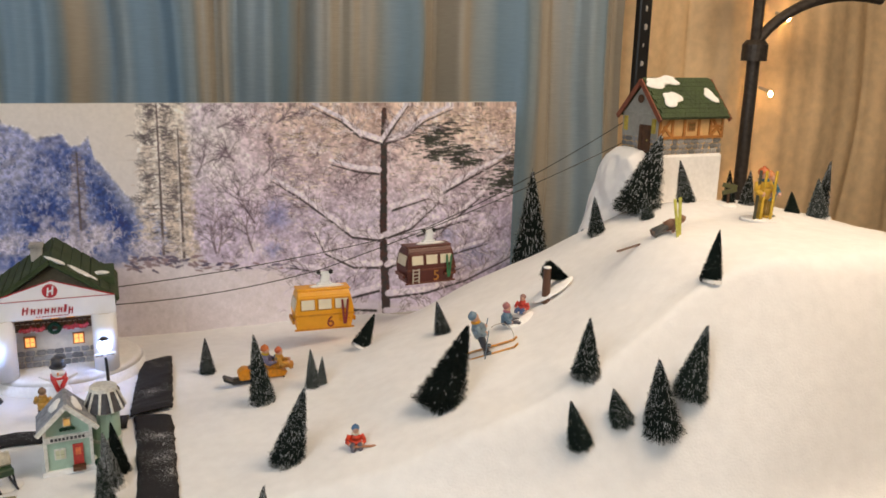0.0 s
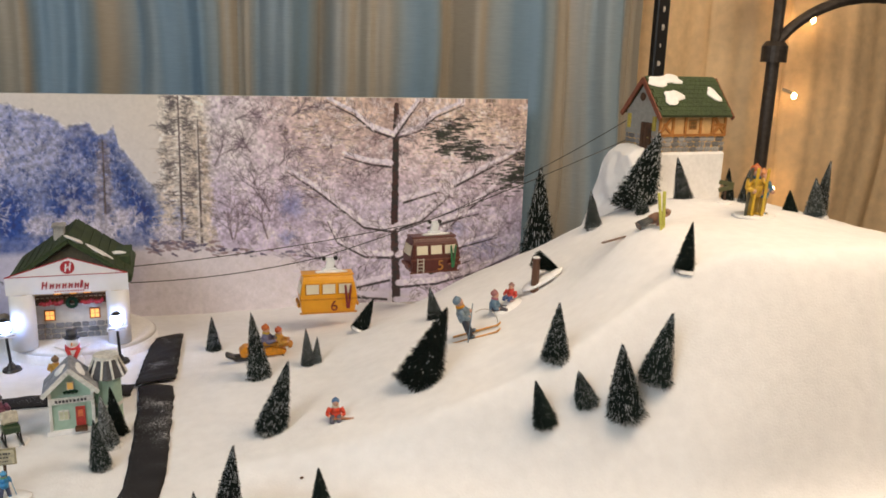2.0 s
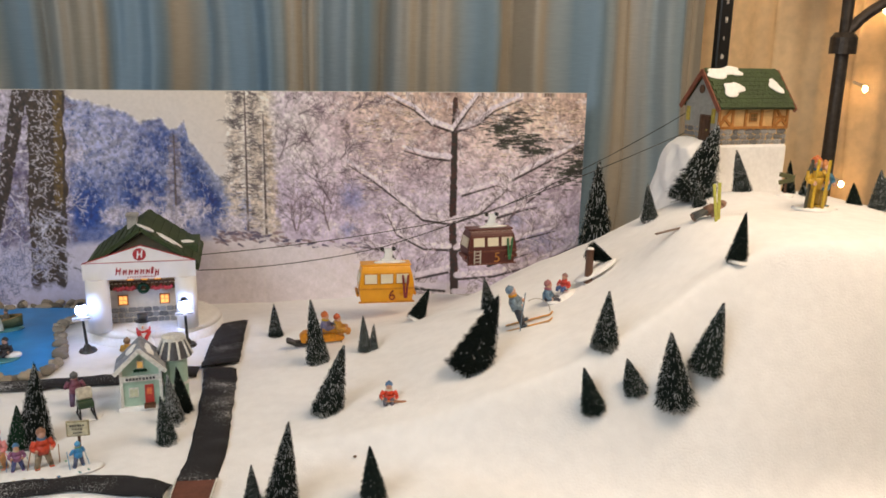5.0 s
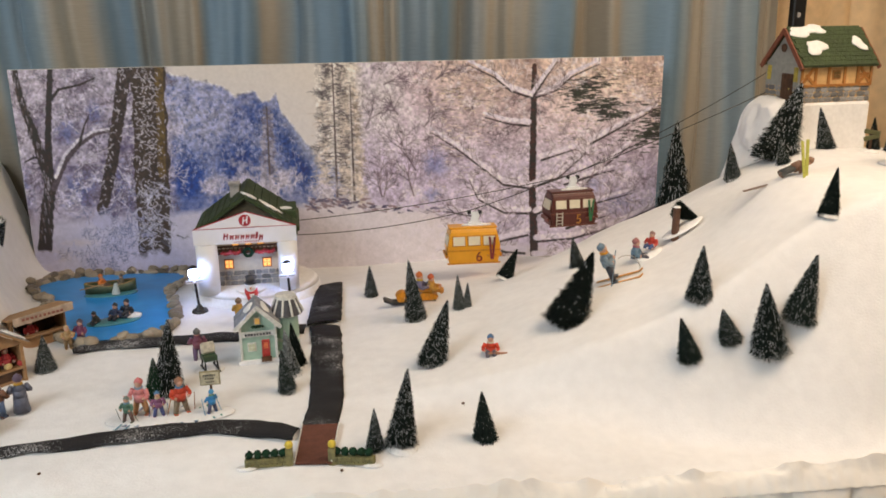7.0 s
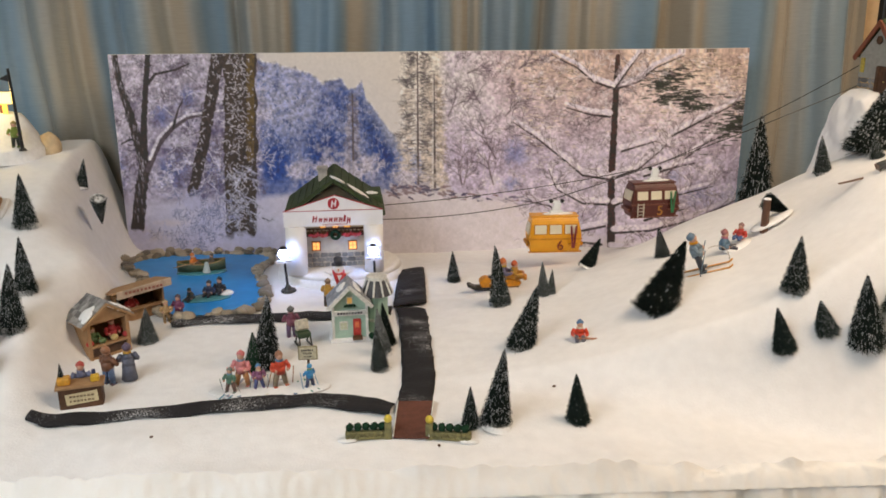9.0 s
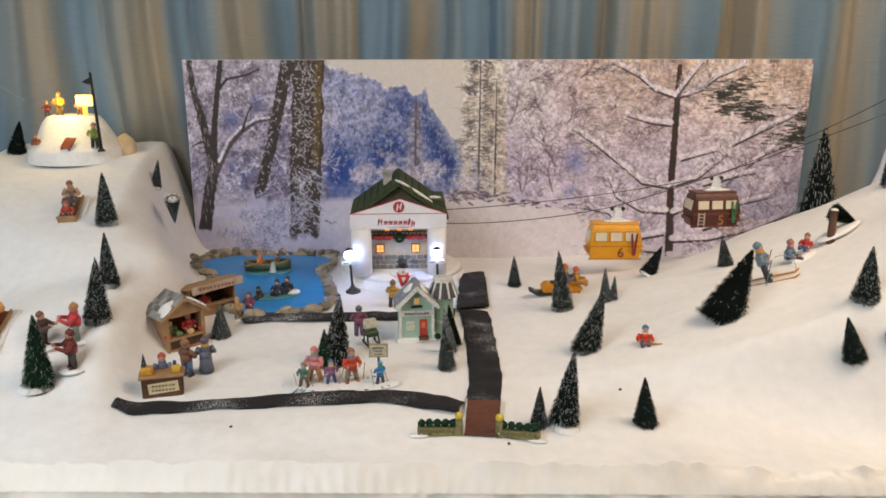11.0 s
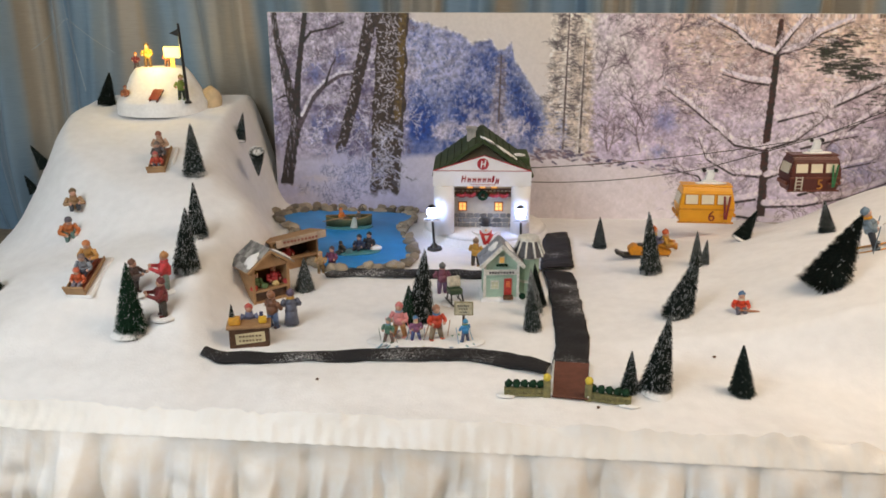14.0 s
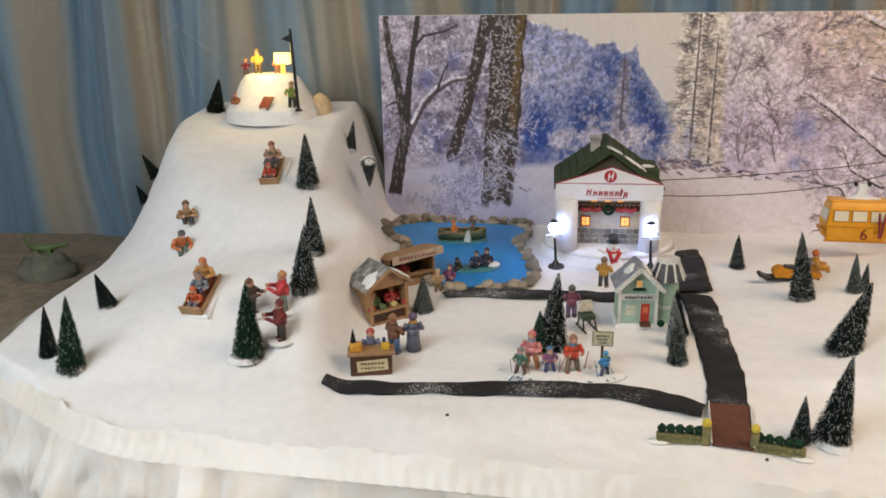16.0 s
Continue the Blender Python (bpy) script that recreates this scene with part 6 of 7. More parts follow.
# ---------- cable cars ----------
def digit(text, size, mat, parent, m):
    cu = bpy.data.curves.new("digit", "FONT")
    cu.body, cu.size, cu.extrude, cu.align_x, cu.align_y = text, size, 0.0004, "CENTER", "CENTER"
    tmp = new("digit", cu)
    me = bpy.data.meshes.new_from_object(tmp.evaluated_get(bpy.context.evaluated_depsgraph_get()))
    bpy.data.objects.remove(tmp)
    me.materials.append(mat)
    ob = new("number", me)
    ob.parent = parent
    ob.matrix_local = m
    return ob


def gondola(m, body, trim, number, number_mat, skis, label, ladder):
    g = root("gondola", m, label, "cable car", "cable cars")
    w, d, h0, h1 = 0.066, 0.034, 0.0, 0.088
    prof = [(-d * 0.82, 0.0), (d * 0.82, 0.0), (d, 0.030), (d, 0.046), (d * 0.86, 0.078), (d * 0.60, h1), (-d * 0.60, h1), (-d * 0.86, 0.078), (-d, 0.046), (-d, 0.030)]
    bm = bmesh.new()
    prism(bm, prof, -w, w)
    bmesh.ops.rotate(bm, verts=list(bm.verts), cent=(0, 0, 0), matrix=Matrix.Rotation(radians(90), 3, "Z"))
    bmesh.ops.bevel(bm, geom=list(bm.edges), offset=0.0025, segments=2, affect="EDGES")
    for v in bm.verts:
        v.co.x *= float(np.interp(v.co.z, (0.0, 0.032, 0.046, 0.09), (0.93, 1.0, 1.0, 0.87)))
    cab = part("cabin", bm, body, g)
    glass = material("cream_cabin_pane", (0.72, 0.66, 0.50), 0.15, 0.06, 40.0)
    for i, x in enumerate((-0.038, 0.0, 0.038)):
        bm = bmesh.new()
        box(bm, (x, -d * 0.955, 0.0605), (0.034, 0.003, 0.027), rx=-8, bevel=0.001)
        fr = part("window_frame", bm, trim, cab)
        bm = bmesh.new()
        box(bm, (x, -d * 0.955 - 0.0017, 0.0605), (0.029, 0.002, 0.022), rx=-8)
        part("pane", bm, glass, fr)
    for s in (-1, 1):
        bm = bmesh.new()
        box(bm, (s * (w * 0.955 + 0.001), 0, 0.058), (0.004, 0.044, 0.026), ry=-s * 11, bevel=0.001)
        part("end_window", bm, glass, cab)
        bm = bmesh.new()
        box(bm, (s * (w + 0.003), 0, 0.020), (0.006, 0.054, 0.010), bevel=0.002)
        part("bumper", bm, trim, cab)
    for z in (0.036, 0.0015):
        part("trim_band", box(bmesh.new(), (0, -d * (0.995 if z > 0.01 else 0.83), z), (2 * w + 0.002, 0.003, 0.004)), trim, cab)
    part("roof", box(bmesh.new(), (0, 0, h1 + 0.002), (2 * w * 0.92, d * 1.15, 0.005), bevel=0.0015), body, g)
    snow_patch("roof_snow", pose(0.01, 0, h1 + 0.006), 0.030, 0.014, 3, g)
    bm = bmesh.new()
    rod(bm, (0.006, 0, h1), (0.006, 0, h1 + 0.036), 0.004, 0.003, 8)
    box(bm, (0.006, 0, h1 + 0.010), (0.034, 0.014, 0.008), bevel=0.002)
    box(bm, (0.007, 0, h1 + 0.022), (0.020, 0.008, 0.024), ry=14, bevel=0.002)
    box(bm, (0.006, 0, h1 + 0.036), (0.040, 0.006, 0.006), bevel=0.001)
    # opaque near-white paints in the highlight of the clear plastic hanger
    part("hanger", bm, material("hanger_highlight", (0.80, 0.84, 0.86), 0.12, 0.1, 40.0), g)
    for s in (-1, 1):
        part("pulley", rod(bmesh.new(), (0.006 + s * 0.014, -0.004, h1 + 0.038), (0.006 + s * 0.014, 0.004, h1 + 0.038), 0.005, None, 12), BLACK, g)
    digit(number, 0.036, number_mat, g, pose(0.012, -d - 0.0022, 0.0185, 90, 0, 0))
    rk = part("ski_rack", box(bmesh.new(), (0.044, -d - 0.004, 0.022), (0.024, 0.006, 0.004)), trim, g)
    for s in (-1, 1):
        bm = bmesh.new()
        box(bm, (0.044 + s * 0.004, -d - 0.007, 0.042), (0.005, 0.0018, 0.058), ry=s * 5, bevel=0.0006)
        part("ski", bm, skis, rk)
    if ladder:
        ld = part("ladder", box(bmesh.new(), (-0.050, -d - 0.002, 0.022), (0.003, 0.002, 0.036)), paint((0.55, 0.50, 0.42)), g)
        part("ladder_rail", box(bmesh.new(), (-0.034, -d - 0.002, 0.022), (0.003, 0.002, 0.036)), paint((0.55, 0.50, 0.42)), ld)
        for k in range(4):
            part("rung", box(bmesh.new(), (-0.042, -d - 0.002, 0.010 + k * 0.009), (0.016, 0.002, 0.002)), paint((0.55, 0.50, 0.42)), ld)
    return g


YELLOW = material("yellow_enamel", (0.78, 0.36, 0.015), 0.3, 0.06, 40.0)
MAROON = material("maroon_enamel", (0.10, 0.022, 0.016), 0.35, 0.15, 40.0)
Y_AT, M_AT = (1.125, -0.300, 0.042), (1.412, -0.205, 0.100)
gondola(pose(*Y_AT, 0, 0, -3), YELLOW, paint((0.62, 0.25, 0.01)), "6", paint((0.22, 0.03, 0.02)), paint((0.22, 0.03, 0.03)), "bright yellow cable car hanging on a black cable", False)
gondola(pose(*M_AT, 0, 0, 4), MAROON, paint((0.16, 0.05, 0.03)), "5", paint((0.50, 0.22, 0.04)), paint((0.03, 0.16, 0.06)), "dark maroon cable car hanging on a black cable", True)


def cable(points, label):
    pts = []
    for a, b in zip(points, points[1:]):
        a, b = Vector(a), Vector(b)
        pts += [a.lerp(b, k / 10) + Vector((0, 0, -0.012 * 4 * k / 10 * (1 - k / 10))) for k in range(10)]
    pts.append(Vector(points[-1]))
    return tagged(part("cable", tube(bmesh.new(), pts, 0.0011, 6), BLACK, None, label), "", "cable", "cables")


cable([(0.690, -0.330, 0.142), (Y_AT[0], Y_AT[1], Y_AT[2] + 0.132), (1.870, -0.345, 0.448)], "thin black cable carrying the yellow car")
cable([(0.690, -0.300, 0.170), (M_AT[0], M_AT[1], M_AT[2] + 0.132), (1.885, -0.330, 0.500)], "thin black cable carrying the maroon car")

# ---------- figures on the ski slopes ----------
figure("sitting skier figure in a red jacket in snow", on_snow(1.030, -0.903, -10), 0.060, (0.72, 0.06, 0.02), (0.10, 0.09, 0.12), (0.08, 0.18, 0.34), "sit", (0.75, 0.65, 0.5), group="skiers on the slope")
bm = bmesh.new()
box(bm, (0, 0, 0.003), (0.050, 0.006, 0.002), bevel=0.0005)
tagged(part("ski", bm, paint((0.45, 0.20, 0.10)), None, "loose brown ski lying in the snow"), "", "ski").matrix_world = on_snow(1.045, -0.925, -12)
figure("leaning skier figure in grey-blue on orange skis", pose(1.312, -0.782, snow_z(1.312, -0.782) + 0.006, 0, -22, 0) @ pose(0, 0, 0, 0, 0, 66), 0.084, (0.20, 0.27, 0.33), (0.03, 0.035, 0.05), (0.16, 0.24, 0.32), "ski", (0.75, 0.33, 0.02), group="skiers on the slope")
bm = bmesh.new()
pts = [Vector((1.335 + 0.03 * math.sin(a), -0.785, 0.150 + 0.03 * math.cos(a))) for a in np.linspace(-0.6, 1.9, 12)]
tube(bm, pts, 0.0008, 5)
tagged(part("wire_arc", bm, material("pale_wire", (0.5, 0.46, 0.42), 0.4, metal=0.6), None, "thin curved wire beside the leaning skier"), "", "wire")
figure("kneeling skier figure in blue and pink", on_snow(1.389, -0.705, 60, up=0.004), 0.072, (0.14, 0.24, 0.34), (0.04, 0.04, 0.06), (0.35, 0.14, 0.14), "sit", (0.45, 0.14, 0.20), group="skiers on the slope")
figure("small kneeling figure in a red jacket", on_snow(1.428, -0.695, -50, up=0.010), 0.056, (0.62, 0.06, 0.04), (0.05, 0.09, 0.22), (0.28, 0.14, 0.12), "sit", group="skiers on the slope")
bm = bmesh.new()
ball(bm, (0, 0, 0), (0.040, 0.020, 0.006), 16)
tagged(part("snow_plinth", bm, SNOW_PAINT, None, "small white plinth under the kneeling figures", smooth=True), "", "plinth").matrix_world = on_snow(1.418, -0.705, 25, 0, -12, 0.001)
stp = root("tree_stump_post", on_snow(1.484, -0.685), "brown wooden post with a dark pine bough in snow", "post")
part("post", rod(bmesh.new(), (0, 0, -0.005), (0.001, 0, 0.068), 0.0085, 0.0075, 12), paint((0.12, 0.055, 0.03)), stp)
part("snow_cap", ball(bmesh.new(), (0.001, 0, 0.068), (0.008, 0.008, 0.003), 12), SNOW_PAINT, stp, smooth=True)
part("snow_plinth", ball(bmesh.new(), (0.026, 0.008, 0.008), (0.050, 0.022, 0.006), 16), SNOW_PAINT, stp, smooth=True).matrix_local = pose(0, 0, 0, 0, -28, 0)
ob = new("pine_bough", CROWNS["dark", 1][1])
ob.parent = stp
ob.matrix_local = pose(0.006, 0.012, 0.060, 0, 115, 0) @ Matrix.Diagonal((0.046, 0.046, 0.062, 1))
ob = new("bough_core", CROWNS["dark", 1][0])
ob.parent = stp
ob.matrix_local = pose(0.006, 0.012, 0.060, 0, 115, 0) @ Matrix.Diagonal((0.046, 0.046, 0.062, 1))

# fallen skier
fs = figure("fallen skier figure lying in snow, brown and tan", on_snow(1.640, -0.800, 75, 65, 0, 0.016), 0.070, (0.24, 0.12, 0.07), (0.10, 0.10, 0.09), (0.30, 0.16, 0.10), group="skiers on the slope")
for x, y, rz, rx2 in ((1.668, -0.842, 10, 78), (1.676, -0.836, 0, 84)):
    bm = bmesh.new()
    box(bm, (0, 0.030, 0), (0.007, 0.085, 0.002), bevel=0.0006)
    tagged(part("ski", bm, paint((0.50, 0.50, 0.10)), None, "yellow-green ski stuck upright in the snow"), "", "ski", "stuck skis").matrix_world = on_snow(x, y, rz, rx2)
bm = bmesh.new()
box(bm, (0, 0, 0), (0.075, 0.007, 0.002), bevel=0.0006)
tagged(part("ski", bm, paint((0.16, 0.09, 0.06)), None, "dark ski sticking out beside the fallen skier"), "", "ski").matrix_world = on_snow(1.605, -0.790, 10, 0, -8, 0.014)

# two skiers with skis on the plateau
for x, y, c, h, hh in ((1.948, -0.745, (0.60, 0.36, 0.03), (0.55, 0.14, 0.04), 0.108), (1.976, -0.735, (0.05, 0.20, 0.34), (0.60, 0.24, 0.08), 0.098)):
    figure("standing skier figure carrying upright skis", on_snow(x, y, 10), hh, c, (0.40, 0.26, 0.05), h, "stand", (0.06, 0.16, 0.22), True, group="skiers on the slope")
for x, y, c in ((1.936, -0.760, (0.62, 0.40, 0.03)), (1.958, -0.765, (0.62, 0.42, 0.04)), (1.925, -0.755, (0.08, 0.08, 0.06))):
    bm = bmesh.new()
    box(bm, (0, 0, 0.050), (0.008, 0.003, 0.104), bevel=0.0008)
    tagged(part("ski", bm, paint(c), None, "upright ski held by the standing skiers"), "", "ski", "upright skis").matrix_world = on_snow(x, y, 15, 0, 4)
sp = root("arrow_sign", on_snow(1.975, -0.615, -20), "small dark wooden arrow sign on a snowy foot", "sign")
part("post", rod(bmesh.new(), (0, 0, 0), (0, 0, 0.056), 0.003, 0.0025, 8), DARKWOOD, sp)
part("snow_foot", ball(bmesh.new(), (0, 0, 0.002), (0.020, 0.018, 0.007), 14), SNOW_PAINT, sp, smooth=True)
for z, ang in ((0.048, 10), (0.036, -14)):
    part("arrow_board", box(bmesh.new(), (0.0, -0.004, z), (0.034, 0.003, 0.010), ry=ang, bevel=0.001), paint((0.10, 0.10, 0.04)), sp)

# snowmobile
sb = root("snowmobile", on_snow(0.955, -0.505, 0, 0, 0), "orange and black snowmobile on skis behind a tree", "snowmobile")
ORANGE = paint((0.68, 0.27, 0.01))
bm = bmesh.new()
prism(bm, [(-0.048, 0.010), (0.040, 0.010), (0.046, 0.020), (0.020, 0.030), (-0.010, 0.026), (-0.040, 0.034), (-0.052, 0.024)], -0.013, 0.013)
bmesh.ops.bevel(bm, geom=list(bm.edges), offset=0.002, segments=2, affect="EDGES")
part("body", bm, ORANGE, sb)
part("seat", box(bmesh.new(), (-0.010, 0, 0.031), (0.042, 0.016, 0.008), bevel=0.003), paint((0.03, 0.03, 0.03)), sb)
part("track", box(bmesh.new(), (-0.030, 0, 0.007), (0.070, 0.018, 0.013), bevel=0.004), BLACK, sb)
part("tail_flap", box(bmesh.new(), (-0.070, 0, 0.012), (0.020, 0.022, 0.008), ry=25, bevel=0.002), BLACK, sb)
part("windscreen", box(bmesh.new(), (0.028, 0, 0.040), (0.003, 0.020, 0.020), ry=-25), TEAL, sb)
part("handlebar", rod(bmesh.new(), (0.020, -0.016, 0.042), (0.020, 0.016, 0.042), 0.0016, None, 8), BLACK, sb)
for s in (-1, 1):
    part("front_ski", box(bmesh.new(), (0.040, s * 0.014, 0.002), (0.046, 0.007, 0.003), bevel=0.001), ORANGE, sb)
    part("ski_strut", rod(bmesh.new(), (0.036, s * 0.012, 0.012), (0.040, s * 0.014, 0.003), 0.0016, None, 6), BLACK, sb)
figure("rider figure in grey and yellow on the snowmobile", sb.matrix_world @ pose(0.004, 0, 0.028, 0, 0, 75), 0.076, (0.16, 0.15, 0.26), (0.55, 0.24, 0.02), (0.55, 0.14, 0.03), "sit", (0.6, 0.4, 0.03), arms=1.0)
figure("second rider figure in yellow on the snowmobile", sb.matrix_world @ pose(0.030, -0.004, 0.026, 0, 0, 75), 0.070, (0.62, 0.32, 0.05), (0.50, 0.20, 0.02), (0.52, 0.10, 0.03), "sit", arms=1.0)


# ---------- sledging hill ----------
def toboggan(x, y, rz, tilt, label, coats):
    m = pose(x, y, snow_z(x, y) + 0.004) @ pose(0, 0, 0, tilt, 0, 0) @ pose(0, 0, 0, 0, 0, rz) @ Matrix.Diagonal((1.04, 1.04, 1.04, 1))
    t = root("toboggan", m, label, "toboggan", "toboggans on the hill")
    part("snow_plinth", box(bmesh.new(), (0.004, 0.004, -0.002), (0.050, 0.105, 0.008), bevel=0.003), SNOW_PAINT, t)
    part("board", box(bmesh.new(), (0, 0, 0.004), (0.034, 0.090, 0.004), bevel=0.001), paint((0.24, 0.07, 0.04)), t)
    for k in range(4):
        part("slat", box(bmesh.new(), (-0.0125 + 0.0083 * k, 0, 0.0066), (0.007, 0.088, 0.0018)), paint((0.28, 0.08, 0.05)), t)
    for s in (-1, 1):
        part("side_rail", box(bmesh.new(), (s * 0.017, 0, 0.008), (0.003, 0.090, 0.008), bevel=0.0006), WOOD, t)
    part("front_board", box(bmesh.new(), (0, -0.046, 0.011), (0.037, 0.004, 0.020), rx=12, bevel=0.001), WOOD, t)
    for k, (c, l, hcol) in enumerate(coats):
        figure("sledging figure seated on a toboggan", m @ pose(0, -0.022 + 0.027 * k, 0.008 + 0.004 * k, 0, 0, 0), 0.052 + 0.006 * k, c, l, hcol, "sit", arms=1.0 if k == 2 else 0.6, group="sledgers")


toboggan(-0.147, -0.490, 6, 22, "wooden toboggan with three riders high on the hill", (((0.60, 0.10, 0.06), (0.08, 0.07, 0.09), (0.50, 0.12, 0.10)), ((0.14, 0.12, 0.12), (0.05, 0.05, 0.06), (0.20, 0.15, 0.12)), ((0.52, 0.33, 0.22), (0.06, 0.06, 0.10), (0.30, 0.10, 0.06))))
toboggan(-0.150, -0.902, -2, 22, "wooden toboggan with three riders low on the hill", (((0.68, 0.14, 0.05), (0.16, 0.14, 0.18), (0.62, 0.14, 0.07)), ((0.30, 0.32, 0.36), (0.05, 0.05, 0.08), (0.28, 0.20, 0.18)), ((0.66, 0.34, 0.10), (0.07, 0.07, 0.12), (0.60, 0.22, 0.08))))
for x, y, c, l, hcol, rz, rx2, hh in ((-0.294, -0.664, (0.62, 0.20, 0.06), (0.10, 0.17, 0.15), (0.10, 0.09, 0.11), 40, 35, 0.072), (-0.300, -0.606, (0.40, 0.24, 0.12), (0.04, 0.045, 0.06), (0.16, 0.10, 0.05), 30, 5, 0.070)):
    figure("tumbling sledger figure sliding down the hill", on_snow(x, y, rz, rx2, 0, 0.008), hh, c, l, hcol, "sit", arms=1.2, group="sledgers")
for lab, x, y, hh, c, l, hcol, rz in (("figure in a dark red coat carrying a parcel", 0.011, -0.972, 0.072, (0.20, 0.03, 0.03), (0.05, 0.035, 0.03), (0.16, 0.03, 0.03), -60),
                                      ("snowball thrower figure in a red jacket", -0.004, -0.905, 0.072, (0.62, 0.06, 0.07), (0.18, 0.24, 0.20), (0.55, 0.26, 0.10), -70),
                                      ("snowball thrower figure in brown behind a tree", -0.058, -0.915, 0.066, (0.10, 0.06, 0.05), (0.05, 0.04, 0.04), (0.22, 0.10, 0.06), 80)):
    figure(lab, on_snow(x, y, rz), hh, c, l, hcol, base=True, arms=1.3)

# lit winter scene on top of the hill
def hilltop():
    cx, cy, cz = -0.265, -0.110, 0.274
    top = root("lit_snow_mound", pose(cx, cy, cz), "white resin snow mound lit warm yellow on the hilltop", "ornament")
    bm = bmesh.new()
    rings = []
    for z, rx, ry in ((0.0, 0.118, 0.100), (0.030, 0.117, 0.099), (0.036, 0.112, 0.094), (0.060, 0.098, 0.074), (0.095, 0.080, 0.056), (0.112, 0.066, 0.046), (0.116, 0.050, 0.034)):
        rings.append([bm.verts.new((rx * math.cos(a) * (1 + 0.03 * math.sin(3 * a + z * 40)), ry * math.sin(a) - (0.01 if z < 0.04 else -0.012), z)) for a in np.linspace(0, 2 * math.pi, 44, endpoint=False)])
    for a, b in zip(rings, rings[1:]):
        for i in range(44):
            bm.faces.new((a[i], a[(i + 1) % 44], b[(i + 1) % 44], b[i]))
    bm.faces.new(rings[-1])
    part("mound", bm, SNOW_PAINT, top, smooth=True)
    bm = bmesh.new()
    ball(bm, (0.120, 0.02, 0.024), (0.030, 0.030, 0.040), 14)
    for v in bm.verts:
        v.co += Vector((0, 0, 0.004 * noise.noise(v.co * 90)))
    part("tan_rock", bm, material("tan_rock", (0.62, 0.48, 0.30), 0.8, 0.15, 60.0, 0.4), top, smooth=True)
    fp = root("flag_pole", pose(cx + 0.094, cy - 0.085, cz + 0.034), "black flag pole with a small black pennant", "flag pole")
    part("foot", rod(bmesh.new(), (0, 0, 0), (0, 0, 0.006), 0.010, 0.007, 12), BLACK, fp)
    part("pole", rod(bmesh.new(), (0, 0, 0.004), (-0.008, 0, 0.196), 0.0042, 0.0032, 12), BLACK, fp)
    part("pennant", prism(bmesh.new(), [(-0.008, 0.184), (-0.008, 0.164), (-0.032, 0.172)], -0.001, 0.001), BLACK, fp)
    sg2 = root("glowing_sign", pose(cx + 0.038, cy - 0.010, cz + 0.112), "glowing yellow sign on a short post", "sign")
    part("post", box(bmesh.new(), (0, 0, 0.012), (0.010, 0.006, 0.030)), material("lit_amber_post", (0.8, 0.5, 0.1), 0.5, glow=1.2, glow_colour=(1.0, 0.6, 0.08)), sg2)
    part("panel", box(bmesh.new(), (0, 0, 0.042), (0.042, 0.010, 0.028), bevel=0.003), material("lit_yellow_panel", (0.9, 0.75, 0.25), 0.4, glow=2.6, glow_colour=(1.0, 0.72, 0.18)), sg2)
    # added point light hanging free, in place of the ornament's inner LED
    lamp("hilltop_glow_helper", "POINT", (cx - 0.005, cy - 0.055, cz + 0.170), 0.55, (1.0, 0.68, 0.20), 0.012)
    for lab, dx, dy, z, hh, c, l, hcol, st in (("hilltop figure in yellow light, tall hat", -0.030, -0.002, 0.114, 0.062, (0.60, 0.40, 0.06), (0.20, 0.12, 0.05), (0.30, 0.20, 0.05), "stand"),
                                           ("small hilltop figure in a red jacket", -0.066, 0.010, 0.108, 0.044, (0.22, 0.03, 0.04), (0.10, 0.08, 0.08), (0.65, 0.25, 0.03), "stand"),
                                           ("hilltop figure in pink beside the sign", 0.018, 0.006, 0.114, 0.044, (0.60, 0.20, 0.10), (0.3, 0.15, 0.08), (0.62, 0.35, 0.15), "stand"),
                                           ("figure in a green jacket climbing the mound", 0.074, -0.068, 0.040, 0.064, (0.22, 0.30, 0.05), (0.03, 0.04, 0.03), (0.35, 0.28, 0.08), "stand"),
                                           ("seated brown bear-shaped toy on the mound", -0.074, -0.062, 0.048, 0.044, (0.28, 0.09, 0.04), (0.26, 0.08, 0.04), (0.30, 0.10, 0.05), "sit")):
        figure(lab, pose(cx + dx, cy + dy, cz + z), hh, c, l, hcol, st, group="hilltop figures")
    sl2 = root("small_sled", pose(cx + 0.014, cy - 0.084, cz + 0.052, 38, 0, -14), "small red wooden sled on the mound", "sled")
    for s in (-1, 1):
        part("runner", box(bmesh.new(), (s * 0.010, 0, 0), (0.0025, 0.044, 0.005), bevel=0.0006), paint((0.08, 0.03, 0.02)), sl2)
    for k in range(4):
        part("slat", box(bmesh.new(), (-0.0105 + 0.007 * k, 0, 0.0045), (0.0058, 0.036, 0.002)), paint((0.34, 0.06, 0.03)), sl2)
    return top


hilltop()

# ---------- beside the table ----------
fl = root("floor_lamp", pose(2.620, 0.080, -0.75), "dark metal floor lamp with branching curved arms", "floor lamp")
STEEL = material("dark_bronze_metal", (0.060, 0.052, 0.048), 0.45, 0.25, 60.0, 0.15, metal=0.4)
part("base", rod(bmesh.new(), (0, 0, 0), (0, 0, 0.03), 0.15, 0.13, 32), STEEL, fl)
part("pole", rod(bmesh.new(), (0, 0, 0.03), (0.01, 0, 1.42), 0.022, 0.020, 20), STEEL, fl)
bm = bmesh.new()
rod(bm, (0.01, 0, 1.395), (0.01, 0, 1.445), 0.040, 0.040, 20)
rod(bm, (0.01, 0, 1.445), (0.01, 0, 1.46), 0.040, 0.028, 20)
part("collar", bm, STEEL, fl)
